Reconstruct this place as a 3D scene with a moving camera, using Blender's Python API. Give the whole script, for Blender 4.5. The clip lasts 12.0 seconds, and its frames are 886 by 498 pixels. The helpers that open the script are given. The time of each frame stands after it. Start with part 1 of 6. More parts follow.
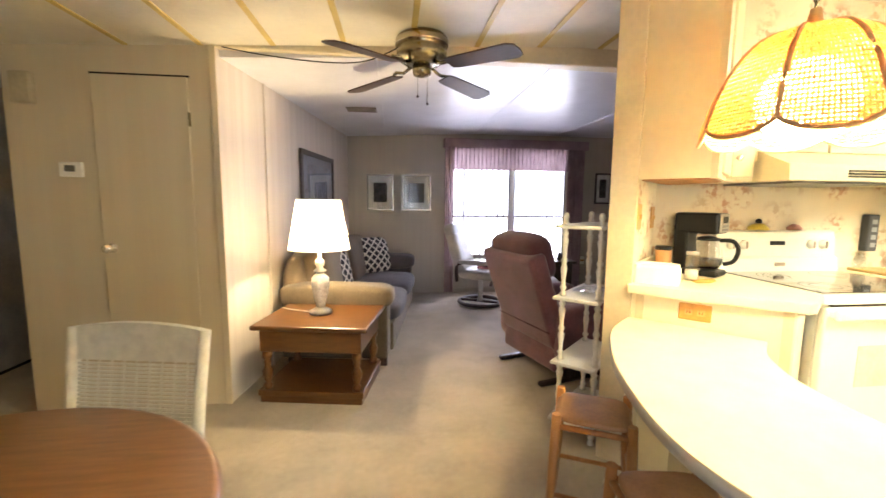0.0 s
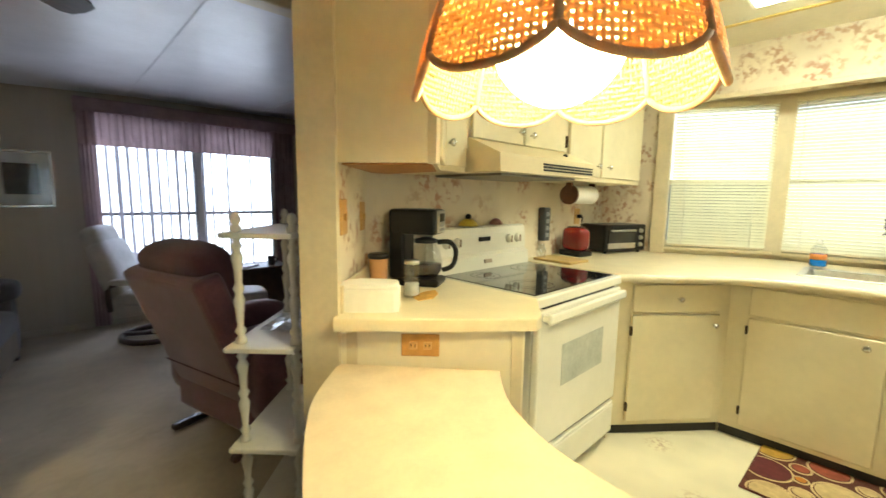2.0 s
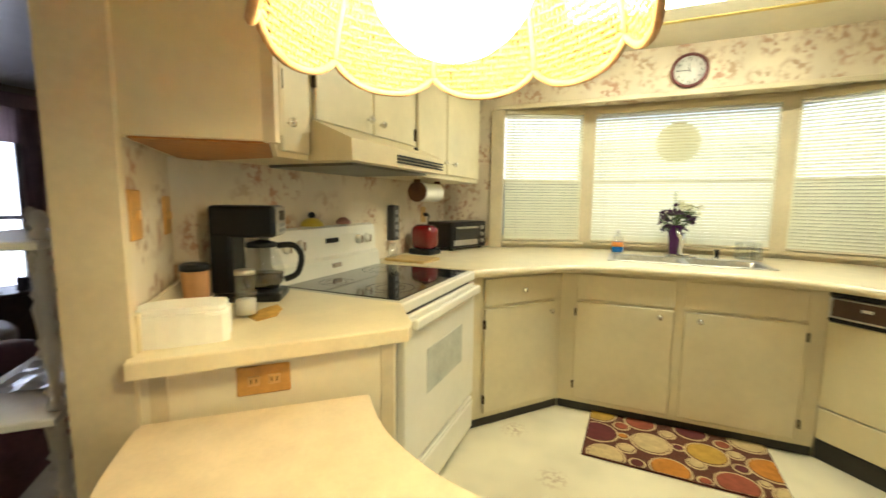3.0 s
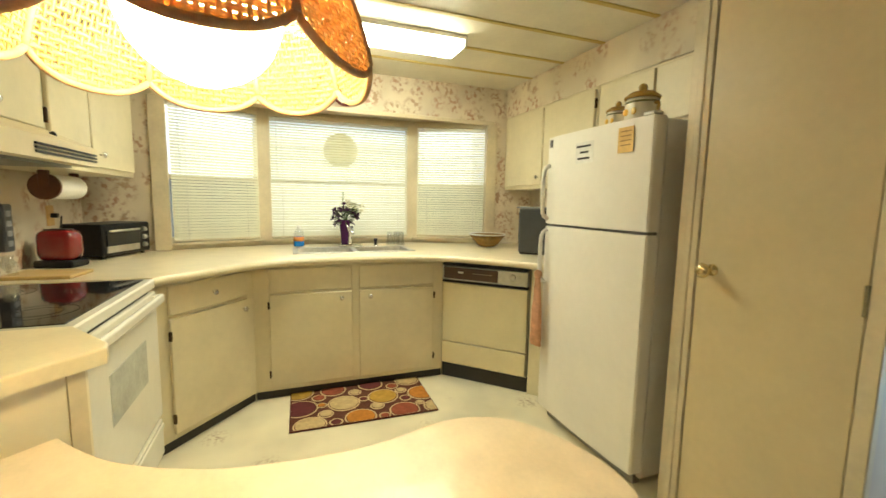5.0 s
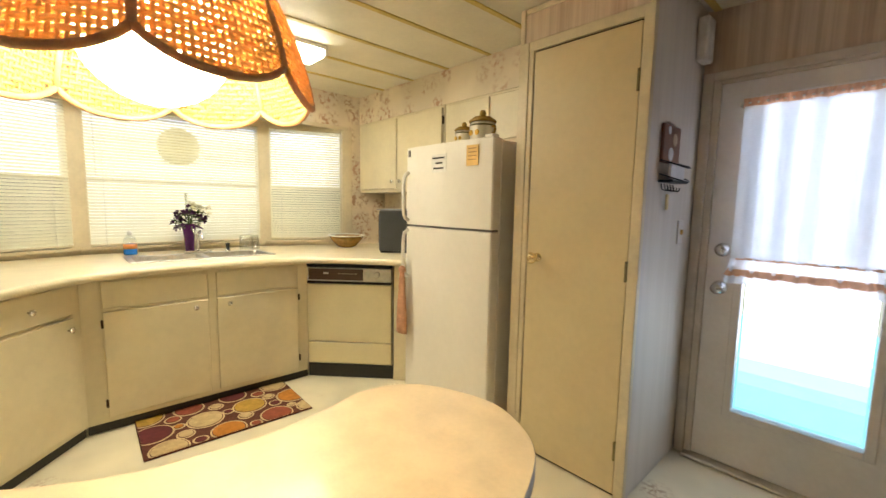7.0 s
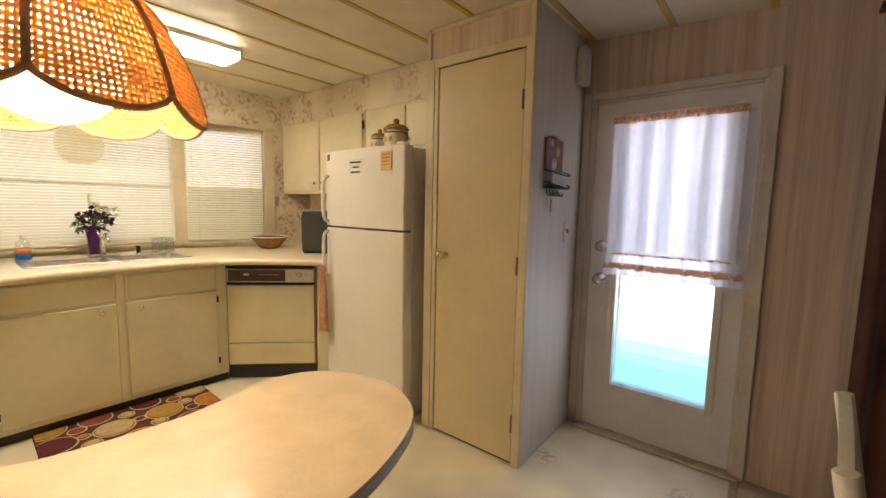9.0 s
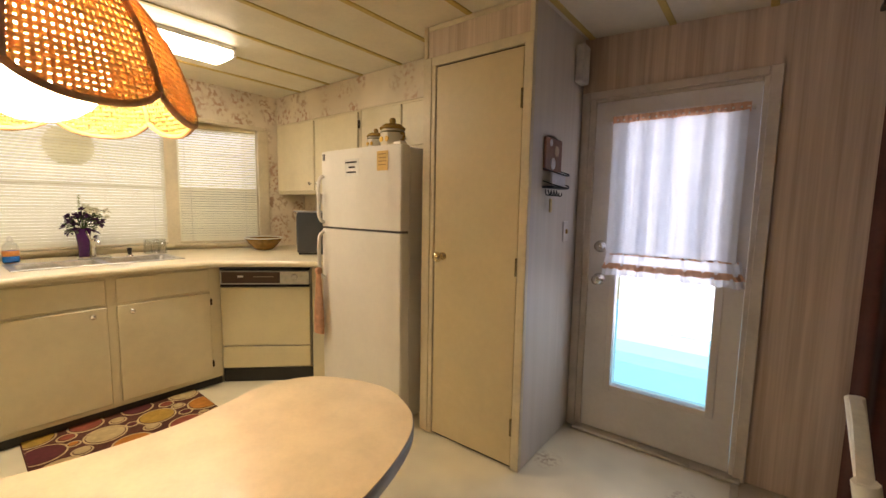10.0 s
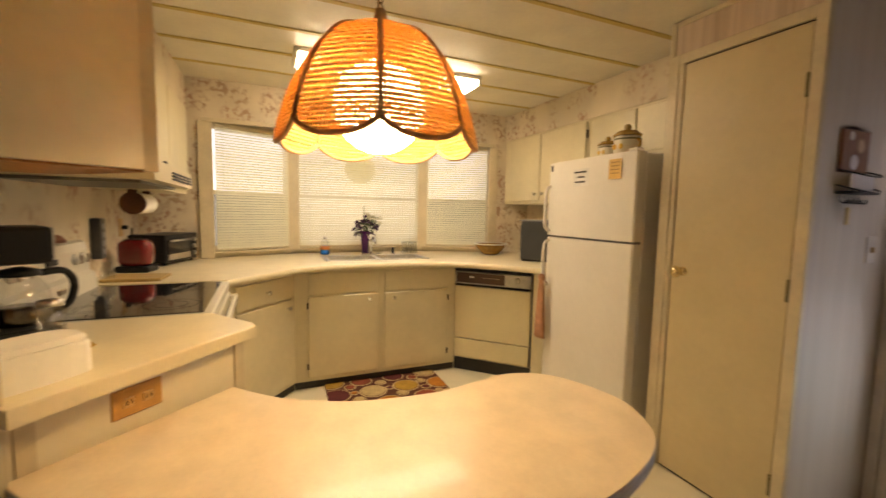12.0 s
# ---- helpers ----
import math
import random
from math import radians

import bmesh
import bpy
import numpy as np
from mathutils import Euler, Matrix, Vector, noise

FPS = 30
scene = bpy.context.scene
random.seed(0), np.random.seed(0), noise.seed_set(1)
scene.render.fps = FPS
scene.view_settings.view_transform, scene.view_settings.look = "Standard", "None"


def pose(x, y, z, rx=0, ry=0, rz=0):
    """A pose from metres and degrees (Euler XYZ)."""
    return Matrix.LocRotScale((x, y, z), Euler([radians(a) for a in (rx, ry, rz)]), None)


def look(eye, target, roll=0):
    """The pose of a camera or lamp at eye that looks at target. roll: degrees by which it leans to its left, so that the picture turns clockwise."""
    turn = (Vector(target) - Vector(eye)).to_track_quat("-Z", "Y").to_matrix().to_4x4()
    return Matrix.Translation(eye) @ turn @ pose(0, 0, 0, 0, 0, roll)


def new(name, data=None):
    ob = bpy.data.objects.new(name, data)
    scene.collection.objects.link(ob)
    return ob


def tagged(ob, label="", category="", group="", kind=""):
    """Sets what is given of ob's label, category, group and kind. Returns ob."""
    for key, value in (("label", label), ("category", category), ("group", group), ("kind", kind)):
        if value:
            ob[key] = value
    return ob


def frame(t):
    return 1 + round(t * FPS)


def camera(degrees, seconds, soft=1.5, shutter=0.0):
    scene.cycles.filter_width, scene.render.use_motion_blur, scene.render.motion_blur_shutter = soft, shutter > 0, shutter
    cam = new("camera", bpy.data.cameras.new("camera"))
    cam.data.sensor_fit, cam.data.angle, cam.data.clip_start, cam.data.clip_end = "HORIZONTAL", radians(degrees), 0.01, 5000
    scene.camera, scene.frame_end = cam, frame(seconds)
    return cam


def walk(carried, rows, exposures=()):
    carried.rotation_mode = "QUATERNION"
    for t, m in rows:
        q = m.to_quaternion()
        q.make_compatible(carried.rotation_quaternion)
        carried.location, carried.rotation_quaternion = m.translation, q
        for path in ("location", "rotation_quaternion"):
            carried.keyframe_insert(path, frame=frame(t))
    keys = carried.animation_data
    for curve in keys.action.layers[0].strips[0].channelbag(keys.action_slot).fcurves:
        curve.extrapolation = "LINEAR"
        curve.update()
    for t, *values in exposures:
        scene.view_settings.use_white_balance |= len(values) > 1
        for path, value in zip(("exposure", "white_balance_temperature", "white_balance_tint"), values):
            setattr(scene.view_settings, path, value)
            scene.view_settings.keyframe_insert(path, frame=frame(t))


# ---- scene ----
cam = camera(94.3, 12.0, shutter=0.35)
PATH = [
    (0, (0.653, 1.068, 1.29), (0.893, 3.04, 1.061), 0.6),
    (0.5, (0.796, 1.229, 1.3), (1.229, 3.168, 1.071), 0.7),
    (1, (0.943, 1.442, 1.317), (1.721, 3.269, 1.077), 0.6),
    (1.5, (1.027, 1.581, 1.311), (2.171, 3.204, 1.073), 0.8),
    (2, (1.124, 1.703, 1.299), (2.496, 3.137, 1.048), 0.8),
    (2.5, (1.208, 1.815, 1.271), (2.819, 2.976, 1.035), 0.5),
    (3, (1.241, 1.88, 1.266), (3.061, 2.677, 1.037), 0.6),
    (3.5, (1.236, 1.912, 1.265), (3.208, 2.152, 1.034), 0.9),
    (3.7, (1.233, 1.904, 1.261), (3.219, 1.984, 1.035), 0.8),
    (5.3, (0.993, 2.026, 1.288), (2.812, 1.224, 1.067), 1.2),
    (5.5, (0.984, 2.052, 1.289), (2.779, 1.198, 1.075), 1.3),
    (6, (0.957, 2.132, 1.3), (2.619, 1.041, 1.081), 1.3),
    (6.5, (0.944, 2.184, 1.296), (2.492, 0.935, 1.083), 1.3),
    (7, (0.916, 2.236, 1.297), (2.376, 0.885, 1.086), 1.1),
    (7.5, (0.846, 2.234, 1.315), (2.231, 0.808, 1.098), 1.0),
    (7.7, (0.835, 2.205, 1.302), (2.185, 0.744, 1.099), 1.1),
    (9.3, (0.685, 2.269, 1.316), (1.923, 0.712, 1.109), 1.2),
    (9.5, (0.705, 2.263, 1.314), (1.939, 0.703, 1.109), 1.2),
    (10, (0.726, 2.245, 1.316), (1.954, 0.68, 1.11), 1.0),
    (10.5, (0.693, 2.225, 1.312), (1.957, 0.688, 1.115), 1.0),
    (11, (0.669, 2.241, 1.314), (2.144, 0.904, 1.122), 1.0),
    (11.5, (0.682, 2.287, 1.324), (2.345, 1.192, 1.133), 0.9),
    (12, (0.722, 2.373, 1.313), (2.552, 1.587, 1.133), 1.2),
]
# seconds, stops, kelvin, tint
LOOK = [
    (0.0, 1.95, 6650, 10), (0.5, 1.48, 6500, 6), (1.0, 1.02, 6350, -2), (1.5, 0.76, 6300, -5), (2.5, 0.46, 6250, 0), (3.5, 0.22, 6400, 3), (5.5, 0.28, 6350, 2), (6.5, 0.37, 6350, 8), (7.5, 0.27, 6650, 18), (9.5, -0.12, 7050, 25), (10.5, -0.12, 7050, 25), (11.2, -0.2, 7150, 24), (12.0, -0.15, 8100, 26),
]
walk(cam, [(t, look(eye, target, roll)) for t, eye, target, roll in PATH], LOOK)

# ---- world and light ----
world = bpy.data.worlds.new("sky")
scene.world = world
world.use_nodes = True
wn = world.node_tree.nodes
sky = wn.new("ShaderNodeTexSky")
sky.sky_type, sky.sun_disc, sky.sun_elevation, sky.sun_rotation = "NISHITA", False, radians(51), radians(270)
world.node_tree.links.new(sky.outputs[0], wn["Background"].inputs[0])
wn["Background"].inputs[1].default_value = 0.15


def lamp(name, kind, m, energy, color, size=(0.1, 0.1)):
    data = bpy.data.lights.new(name, kind)
    data.energy, data.color = energy, color
    if kind == "AREA":
        data.shape, data.size, data.size_y = "RECTANGLE", size[0], size[1]
    elif kind == "POINT":
        data.shadow_soft_size = size[0]
    else:
        data.angle = radians(0.5)
    ob = new(name, data)
    ob.matrix_world = m
    return ob


lamp("sun", "SUN", look((0, 0, 10), (4.0, 0.1, 5.0)), 5.0, (1.0, 0.94, 0.85))
# daylight standing in the window openings, just outside the glass
DAY = (0.90, 0.95, 1.0)
lamp("window_light_living", "AREA", look((2.29, 6.97, 1.22), (2.29, 3.0, 1.0)), 31, (0.74, 0.76, 1.0), (1.72, 1.52))
lamp("window_light_bay_middle", "AREA", look((4.73, 1.548, 1.46), (2.0, 1.548, 1.46)), 3.0, DAY, (1.15, 0.98))
lamp("window_light_bay_north", "AREA", look((4.585, 2.515, 1.46), (3.585, 2.106, 1.46)), 2.6, DAY, (0.60, 0.98))
lamp("window_light_bay_south", "AREA", look((4.585, 0.572, 1.46), (3.585, 0.972, 1.46)), 2.6, DAY, (0.60, 0.98))
lamp("door_light", "AREA", look((1.14, -0.25, 1.22), (1.14, 3.0, 1.15)), 6.8, (0.82, 0.87, 1.0), (0.46, 1.16))
# added strips, bluer downwards, that fade the lower door glass from white to cyan
for z, hgt, watt, col in ((0.60, 0.08, 0.17, (0.50, 0.90, 1.0)), (0.525, 0.07, 0.11, (0.32, 0.86, 1.0)), (0.46, 0.06, 0.075, (0.22, 0.82, 1.0)), (0.365, 0.13, 0.13, (0.14, 0.76, 1.0))):
    lamp("door_light_low", "AREA", look((1.14, -0.25, z), (1.14, 3.0, z)), watt, col, (0.46, hgt))

# ---- materials ----
MATS = {}


def nodes_of(name):
    m = bpy.data.materials.new(name)
    m.use_nodes = True
    t = m.node_tree
    return m, t, t.nodes["Principled BSDF"]


def mat(name, color, rough=0.5, metal=0.0, vary=0.12, scale=6.0, bump=0.0, bscale=120.0, stretch=(1, 1, 1), tint=None, spec=0.5, coat=0.0, rand=0.0, sheen=0.0, transl=0.0, see=0.0, passed=None):
    """Plain surface with two scales of variation and a fine relief."""
    if name in MATS:
        return MATS[name]
    m, t, p = nodes_of(name)
    n, link = t.nodes.new, t.links.new
    co = n("ShaderNodeTexCoord")
    mp = n("ShaderNodeMapping")
    mp.inputs["Scale"].default_value = stretch
    link(co.outputs["Object"], mp.inputs[0])
    big, fine = n("ShaderNodeTexNoise"), n("ShaderNodeTexNoise")
    big.inputs["Scale"].default_value, fine.inputs["Scale"].default_value = scale, scale * 9
    big.inputs["Detail"].default_value = 4
    link(mp.outputs[0], big.inputs[0])
    link(mp.outputs[0], fine.inputs[0])
    mix = n("ShaderNodeMath")
    mix.operation = "MULTIPLY_ADD"
    mix.inputs[1].default_value = 0.35
    link(fine.outputs[0], mix.inputs[0])
    link(big.outputs[0], mix.inputs[2])
    ramp = n("ShaderNodeValToRGB")
    c = np.array(color[:3])
    dark = np.array(tint) if tint else c * (1 - 2.2 * vary)
    ramp.color_ramp.elements[0].position, ramp.color_ramp.elements[1].position = 0.45, 0.9
    ramp.color_ramp.elements[0].color = (*np.clip(dark, 0, 1), 1)
    ramp.color_ramp.elements[1].color = (*np.clip(c * (1 + 0.5 * vary), 0, 0.95), 1)
    link(mix.outputs[0], ramp.inputs[0])
    out = ramp.outputs[0]
    if rand:
        info, hsv, mr = n("ShaderNodeObjectInfo"), n("ShaderNodeHueSaturation"), n("ShaderNodeMapRange")
        mr.inputs[3].default_value, mr.inputs[4].default_value = 1 - rand, 1 + rand
        link(info.outputs["Random"], mr.inputs[0])
        link(mr.outputs[0], hsv.inputs["Value"])
        link(out, hsv.inputs["Color"])
        out = hsv.outputs[0]
    link(out, p.inputs["Base Color"])
    p.inputs["Roughness"].default_value, p.inputs["Metallic"].default_value = rough, metal
    p.inputs["Specular IOR Level"].default_value = spec
    p.inputs["Coat Weight"].default_value = coat
    p.inputs["Sheen Weight"].default_value = sheen
    if bump:
        bn, b = n("ShaderNodeTexNoise"), n("ShaderNodeBump")
        bn.inputs["Scale"].default_value = bscale
        b.inputs["Strength"].default_value, b.inputs["Distance"].default_value = bump, 0.004
        link(mp.outputs[0], bn.inputs[0])
        link(bn.outputs[0], b.inputs["Height"])
        link(b.outputs[0], p.inputs["Normal"])
    if transl:
        tr, ms = n("ShaderNodeBsdfTranslucent"), n("ShaderNodeMixShader")
        ms.inputs[0].default_value = transl
        if passed:
            tr.inputs[0].default_value = (*passed, 1)
        else:
            link(out, tr.inputs[0])
        link(p.outputs[0], ms.inputs[1])
        link(tr.outputs[0], ms.inputs[2])
        link(ms.outputs[0], t.nodes["Material Output"].inputs[0])
        if see:
            clear, open_weave = n("ShaderNodeBsdfTransparent"), n("ShaderNodeMixShader")
            open_weave.inputs[0].default_value = see
            link(ms.outputs[0], open_weave.inputs[1])
            link(clear.outputs[0], open_weave.inputs[2])
            link(open_weave.outputs[0], t.nodes["Material Output"].inputs[0])
    MATS[name] = m
    return m


def glow(name, color, strength):
    m, t, p = nodes_of(name)
    p.inputs["Base Color"].default_value = (0.8, 0.8, 0.78, 1)
    p.inputs["Emission Color"].default_value = (*color, 1)
    p.inputs["Emission Strength"].default_value = strength
    return m


def glass(name, color=(1, 1, 1), rough=0.0):
    m, t, p = nodes_of(name)
    p.inputs["Base Color"].default_value = (*color, 1)
    p.inputs["Transmission Weight"].default_value = 1
    p.inputs["Roughness"].default_value = rough
    p.inputs["IOR"].default_value = 1.45
    return m


def thin_film(name, color, gloss):
    """Thin-walled glass or mesh: lets light straight through, with some gloss."""
    m, t, p = nodes_of(name)
    n, link = t.nodes.new, t.links.new
    clear, shine, mix = n("ShaderNodeBsdfTransparent"), n("ShaderNodeBsdfGlossy"), n("ShaderNodeMixShader")
    clear.inputs[0].default_value = (*color, 1)
    shine.inputs["Roughness"].default_value = 0.03
    mix.inputs[0].default_value = gloss
    link(clear.outputs[0], mix.inputs[1])
    link(shine.outputs[0], mix.inputs[2])
    link(mix.outputs[0], t.nodes["Material Output"].inputs[0])
    return m


def stripes(name, c0, c1, scale, axis="X", rough=0.6, sharp=0.35):
    """Vertical-grain panelling: bands of noise stretched along the height."""
    m, t, p = nodes_of(name)
    n, link = t.nodes.new, t.links.new
    co, mp, nz, nf, ramp, add = n("ShaderNodeTexCoord"), n("ShaderNodeMapping"), n("ShaderNodeTexNoise"), n("ShaderNodeTexNoise"), n("ShaderNodeValToRGB"), n("ShaderNodeMath")
    mp.inputs["Scale"].default_value = (scale, scale, scale * 0.025)
    link(co.outputs["Object"], mp.inputs[0])
    nz.inputs["Scale"].default_value, nf.inputs["Scale"].default_value = 1.0, 4.5
    nz.inputs["Detail"].default_value = 5
    link(mp.outputs[0], nz.inputs[0])
    link(mp.outputs[0], nf.inputs[0])
    add.operation = "MULTIPLY_ADD"
    add.inputs[1].default_value = 0.4
    link(nf.outputs[0], add.inputs[0])
    link(nz.outputs[0], add.inputs[2])
    ramp.color_ramp.elements[0].position, ramp.color_ramp.elements[1].position = 0.7 - sharp / 2, 0.7 + sharp / 2
    ramp.color_ramp.elements[0].color, ramp.color_ramp.elements[1].color = (*c0, 1), (*c1, 1)
    link(add.outputs[0], ramp.inputs[0])
    link(ramp.outputs[0], p.inputs["Base Color"])
    p.inputs["Roughness"].default_value = rough
    b = n("ShaderNodeBump")
    b.inputs["Strength"].default_value, b.inputs["Distance"].default_value = 0.15, 0.002
    link(nf.outputs[0], b.inputs["Height"])
    link(b.outputs[0], p.inputs["Normal"])
    return m


def blotched(name, ground, ink, ink2, scale, cover, rough=0.55, cell=3.2):
    """Paper or vinyl with loose floral clusters of two inks on a mottled ground."""
    m, t, p = nodes_of(name)
    n, link = t.nodes.new, t.links.new
    co = n("ShaderNodeTexCoord")
    vor, petal, mott = n("ShaderNodeTexVoronoi"), n("ShaderNodeTexNoise"), n("ShaderNodeTexNoise")
    vor.inputs["Scale"].default_value, petal.inputs["Scale"].default_value, mott.inputs["Scale"].default_value = cell, scale, 3.0
    vor.inputs["Randomness"].default_value = 0.75
    petal.inputs["Detail"].default_value = 3
    for q in (vor, petal, mott):
        link(co.outputs["Object"], q.inputs["Vector"])
    near, leaf, both = n("ShaderNodeMapRange"), n("ShaderNodeMapRange"), n("ShaderNodeMath")
    near.inputs[1].default_value, near.inputs[2].default_value = cover + 0.14, cover - 0.12
    leaf.inputs[1].default_value, leaf.inputs[2].default_value = 0.465, 0.60
    link(vor.outputs["Distance"], near.inputs[0])
    link(petal.outputs[0], leaf.inputs[0])
    both.operation = "MULTIPLY"
    link(near.outputs[0], both.inputs[0])
    link(leaf.outputs[0], both.inputs[1])
    base, inks, mix = n("ShaderNodeValToRGB"), n("ShaderNodeMix"), n("ShaderNodeMix")
    g = np.array(ground)
    base.color_ramp.elements[0].color, base.color_ramp.elements[1].color = (*(g * 0.86), 1), (*np.clip(g * 1.06, 0, 0.9), 1)
    base.color_ramp.elements[0].position, base.color_ramp.elements[1].position = 0.35, 0.65
    link(mott.outputs[0], base.inputs[0])
    inks.data_type = mix.data_type = "RGBA"
    inks.inputs["A"].default_value, inks.inputs["B"].default_value = (*ink, 1), (*ink2, 1)
    link(vor.outputs["Color"], inks.inputs["Factor"])
    link(both.outputs[0], mix.inputs["Factor"])
    link(base.outputs[0], mix.inputs["A"])
    link(inks.outputs["Result"], mix.inputs["B"])
    link(mix.outputs["Result"], p.inputs["Base Color"])
    p.inputs["Roughness"].default_value = rough
    return m


CREAM = mat("cream paint", (0.70, 0.62, 0.43), 0.42, vary=0.05, scale=3, bump=0.06, bscale=60)
TRIM = mat("cream trim paint", (0.66, 0.57, 0.40), 0.45, vary=0.08, scale=5, bump=0.08, bscale=50)
PANTRY = mat("tan door paint", (0.62, 0.51, 0.31), 0.42, vary=0.05, scale=3, bump=0.05, bscale=60)
WHITE = mat("white paint", (0.78, 0.76, 0.70), 0.4, vary=0.05, scale=6)
ENAMEL = mat("white enamel", (0.80, 0.77, 0.68), 0.22, vary=0.03, scale=3, coat=0.3)
FRIDGE = mat("fridge white", (0.80, 0.76, 0.70), 0.35, vary=0.03, scale=3, bump=0.1, bscale=900)
LAMINATE = mat("cream laminate", (0.78, 0.68, 0.48), 0.30, vary=0.05, scale=9, coat=0.1)
PENTOP = mat("mottled peach laminate", (0.76, 0.63, 0.47), 0.33, vary=0.06, scale=11, coat=0.1)
EDGE = mat("grey edge strip", (0.46, 0.44, 0.46), 0.45, vary=0.06)
PAPER = blotched("floral wallpaper", (0.70, 0.61, 0.47), (0.44, 0.235, 0.16), (0.44, 0.33, 0.21), 27.0, 0.47, 0.6, cell=6.5)
VINYL = blotched("floral vinyl floor", (0.74, 0.68, 0.52), (0.40, 0.31, 0.19), (0.45, 0.31, 0.25), 42.0, 0.19, 0.3, cell=3.6)
PANEL = stripes("striped panelling", (0.47, 0.355, 0.265), (0.66, 0.535, 0.43), 26.0)
PANEL2 = stripes("pale panelling", (0.55, 0.49, 0.43), (0.67, 0.61, 0.55), 14.0, sharp=0.6)
CLOSETWALL = stripes("tan panelling", (0.56, 0.47, 0.33), (0.61, 0.52, 0.37), 10.0, sharp=0.6)
LIVWALL = stripes("grey taupe panelling", (0.42, 0.37, 0.31), (0.48, 0.43, 0.365), 10.0, sharp=0.6)
CEIL = mat("ceiling board", (0.72, 0.67, 0.55), 0.5, vary=0.05, scale=4, bump=0.25, bscale=90)
CEIL2 = mat("living ceiling", (0.66, 0.65, 0.68), 0.32, vary=0.05, scale=4, bump=0.25, bscale=70)
BATTEN = mat("yellowed batten", (0.60, 0.45, 0.14), 0.5, vary=0.1)
CARPET = mat("beige carpet", (0.46, 0.385, 0.285), 0.95, vary=0.14, scale=3, bump=0.9, bscale=420, sheen=0.3)
BLACK = mat("black plastic", (0.010, 0.010, 0.011), 0.35, vary=0.1, spec=0.25)
RUBBER = mat("black vinyl base", (0.022, 0.020, 0.018), 0.5, vary=0.15)
CHROME = mat("chrome", (0.75, 0.74, 0.72), 0.15, metal=1.0, vary=0.03)
STEEL = mat("brushed steel", (0.60, 0.58, 0.54), 0.3, metal=1.0, vary=0.08, scale=30)
BRASS = mat("antique brass", (0.34, 0.30, 0.205), 0.24, metal=1.0, vary=0.15)
BRONZE = mat("dark hinge bronze", (0.07, 0.045, 0.025), 0.45, metal=0.7, vary=0.2)
CERAN = mat("black glass cooktop", (0.012, 0.011, 0.012), 0.06, vary=0.05, coat=0.5)
OAK = mat("honey oak", (0.135, 0.052, 0.011), 0.35, vary=0.16, scale=5, stretch=(2, 14, 14), coat=0.25)
OAKPLATE = mat("oak plate", (0.58, 0.31, 0.085), 0.45, vary=0.12, scale=20, stretch=(1, 6, 1))
WALNUT = mat("walnut blade", (0.055, 0.028, 0.018), 0.4, vary=0.2, scale=8, stretch=(2, 12, 2))
TABLE = mat("round table wood", (0.27, 0.12, 0.045), 0.3, vary=0.14, scale=4, stretch=(2, 16, 2), coat=0.3)
BURG = mat("burgundy velour", (0.205, 0.080, 0.095), 0.85, vary=0.2, scale=6, bump=0.4, bscale=300, sheen=0.5)
# one sofa fabric in two tones: warm lamplight, then grey-blue window daylight, both in the colour
TAUPE = mat("taupe microfibre", (0.145, 0.108, 0.068), 0.85, vary=0.14, scale=6, bump=0.4, bscale=280, sheen=0.12)
DAYLIT_TAUPE = mat("grey sofa fabric", (0.095, 0.09, 0.11), 0.85, vary=0.14, scale=6, bump=0.4, bscale=280, sheen=0.12)
LEATHER = mat("pale grey leather", (0.44, 0.41, 0.38), 0.4, vary=0.1, scale=10, bump=0.3, bscale=140)
CANE = mat("cream cane", (0.80, 0.77, 0.68), 0.55, vary=0.08, scale=30)
DRAPE = mat("mauve drape", (0.40, 0.29, 0.30), 0.9, vary=0.10, scale=8, bump=0.3, bscale=250, transl=0.4)
SHEER = mat("white sheer", (0.84, 0.87, 0.92), 0.9, vary=0.03, scale=10, transl=0.56, see=0.05)
PEACH = mat("peach ribbon", (0.75, 0.45, 0.30), 0.8, vary=0.08, transl=0.3)
SLAT = mat("blind slat", (0.80, 0.78, 0.62), 0.45, vary=0.03, scale=8, transl=0.16, rand=0.03)
PANE = glass("window glass")
CLEAR = thin_film("clear glass", (0.93, 0.94, 0.94), 0.10)
DIMMING = thin_film("insect screen", (0.42, 0.43, 0.42), 0.0)
DOORPAINT = mat("lavender white door paint", (0.74, 0.72, 0.72), 0.45, vary=0.05, scale=5)

# ---- mesh helpers ----


def box(x0, y0, z0, x1, y1, z1, bev=0.0, bm=None, seg=1):
    own = bm or bmesh.new()
    vs = [own.verts.new((x, y, z)) for z in (z0, z1) for x, y in ((x0, y0), (x1, y0), (x1, y1), (x0, y1))]
    fs = [own.faces.new([vs[i] for i in q]) for q in ((3, 2, 1, 0), (4, 5, 6, 7), (0, 1, 5, 4), (1, 2, 6, 5), (2, 3, 7, 6), (3, 0, 4, 7))]
    if bev:
        es = list({e for f in fs for e in f.edges})
        bmesh.ops.bevel(own, geom=es, offset=bev, segments=seg, affect="EDGES", profile=0.5)
    return own


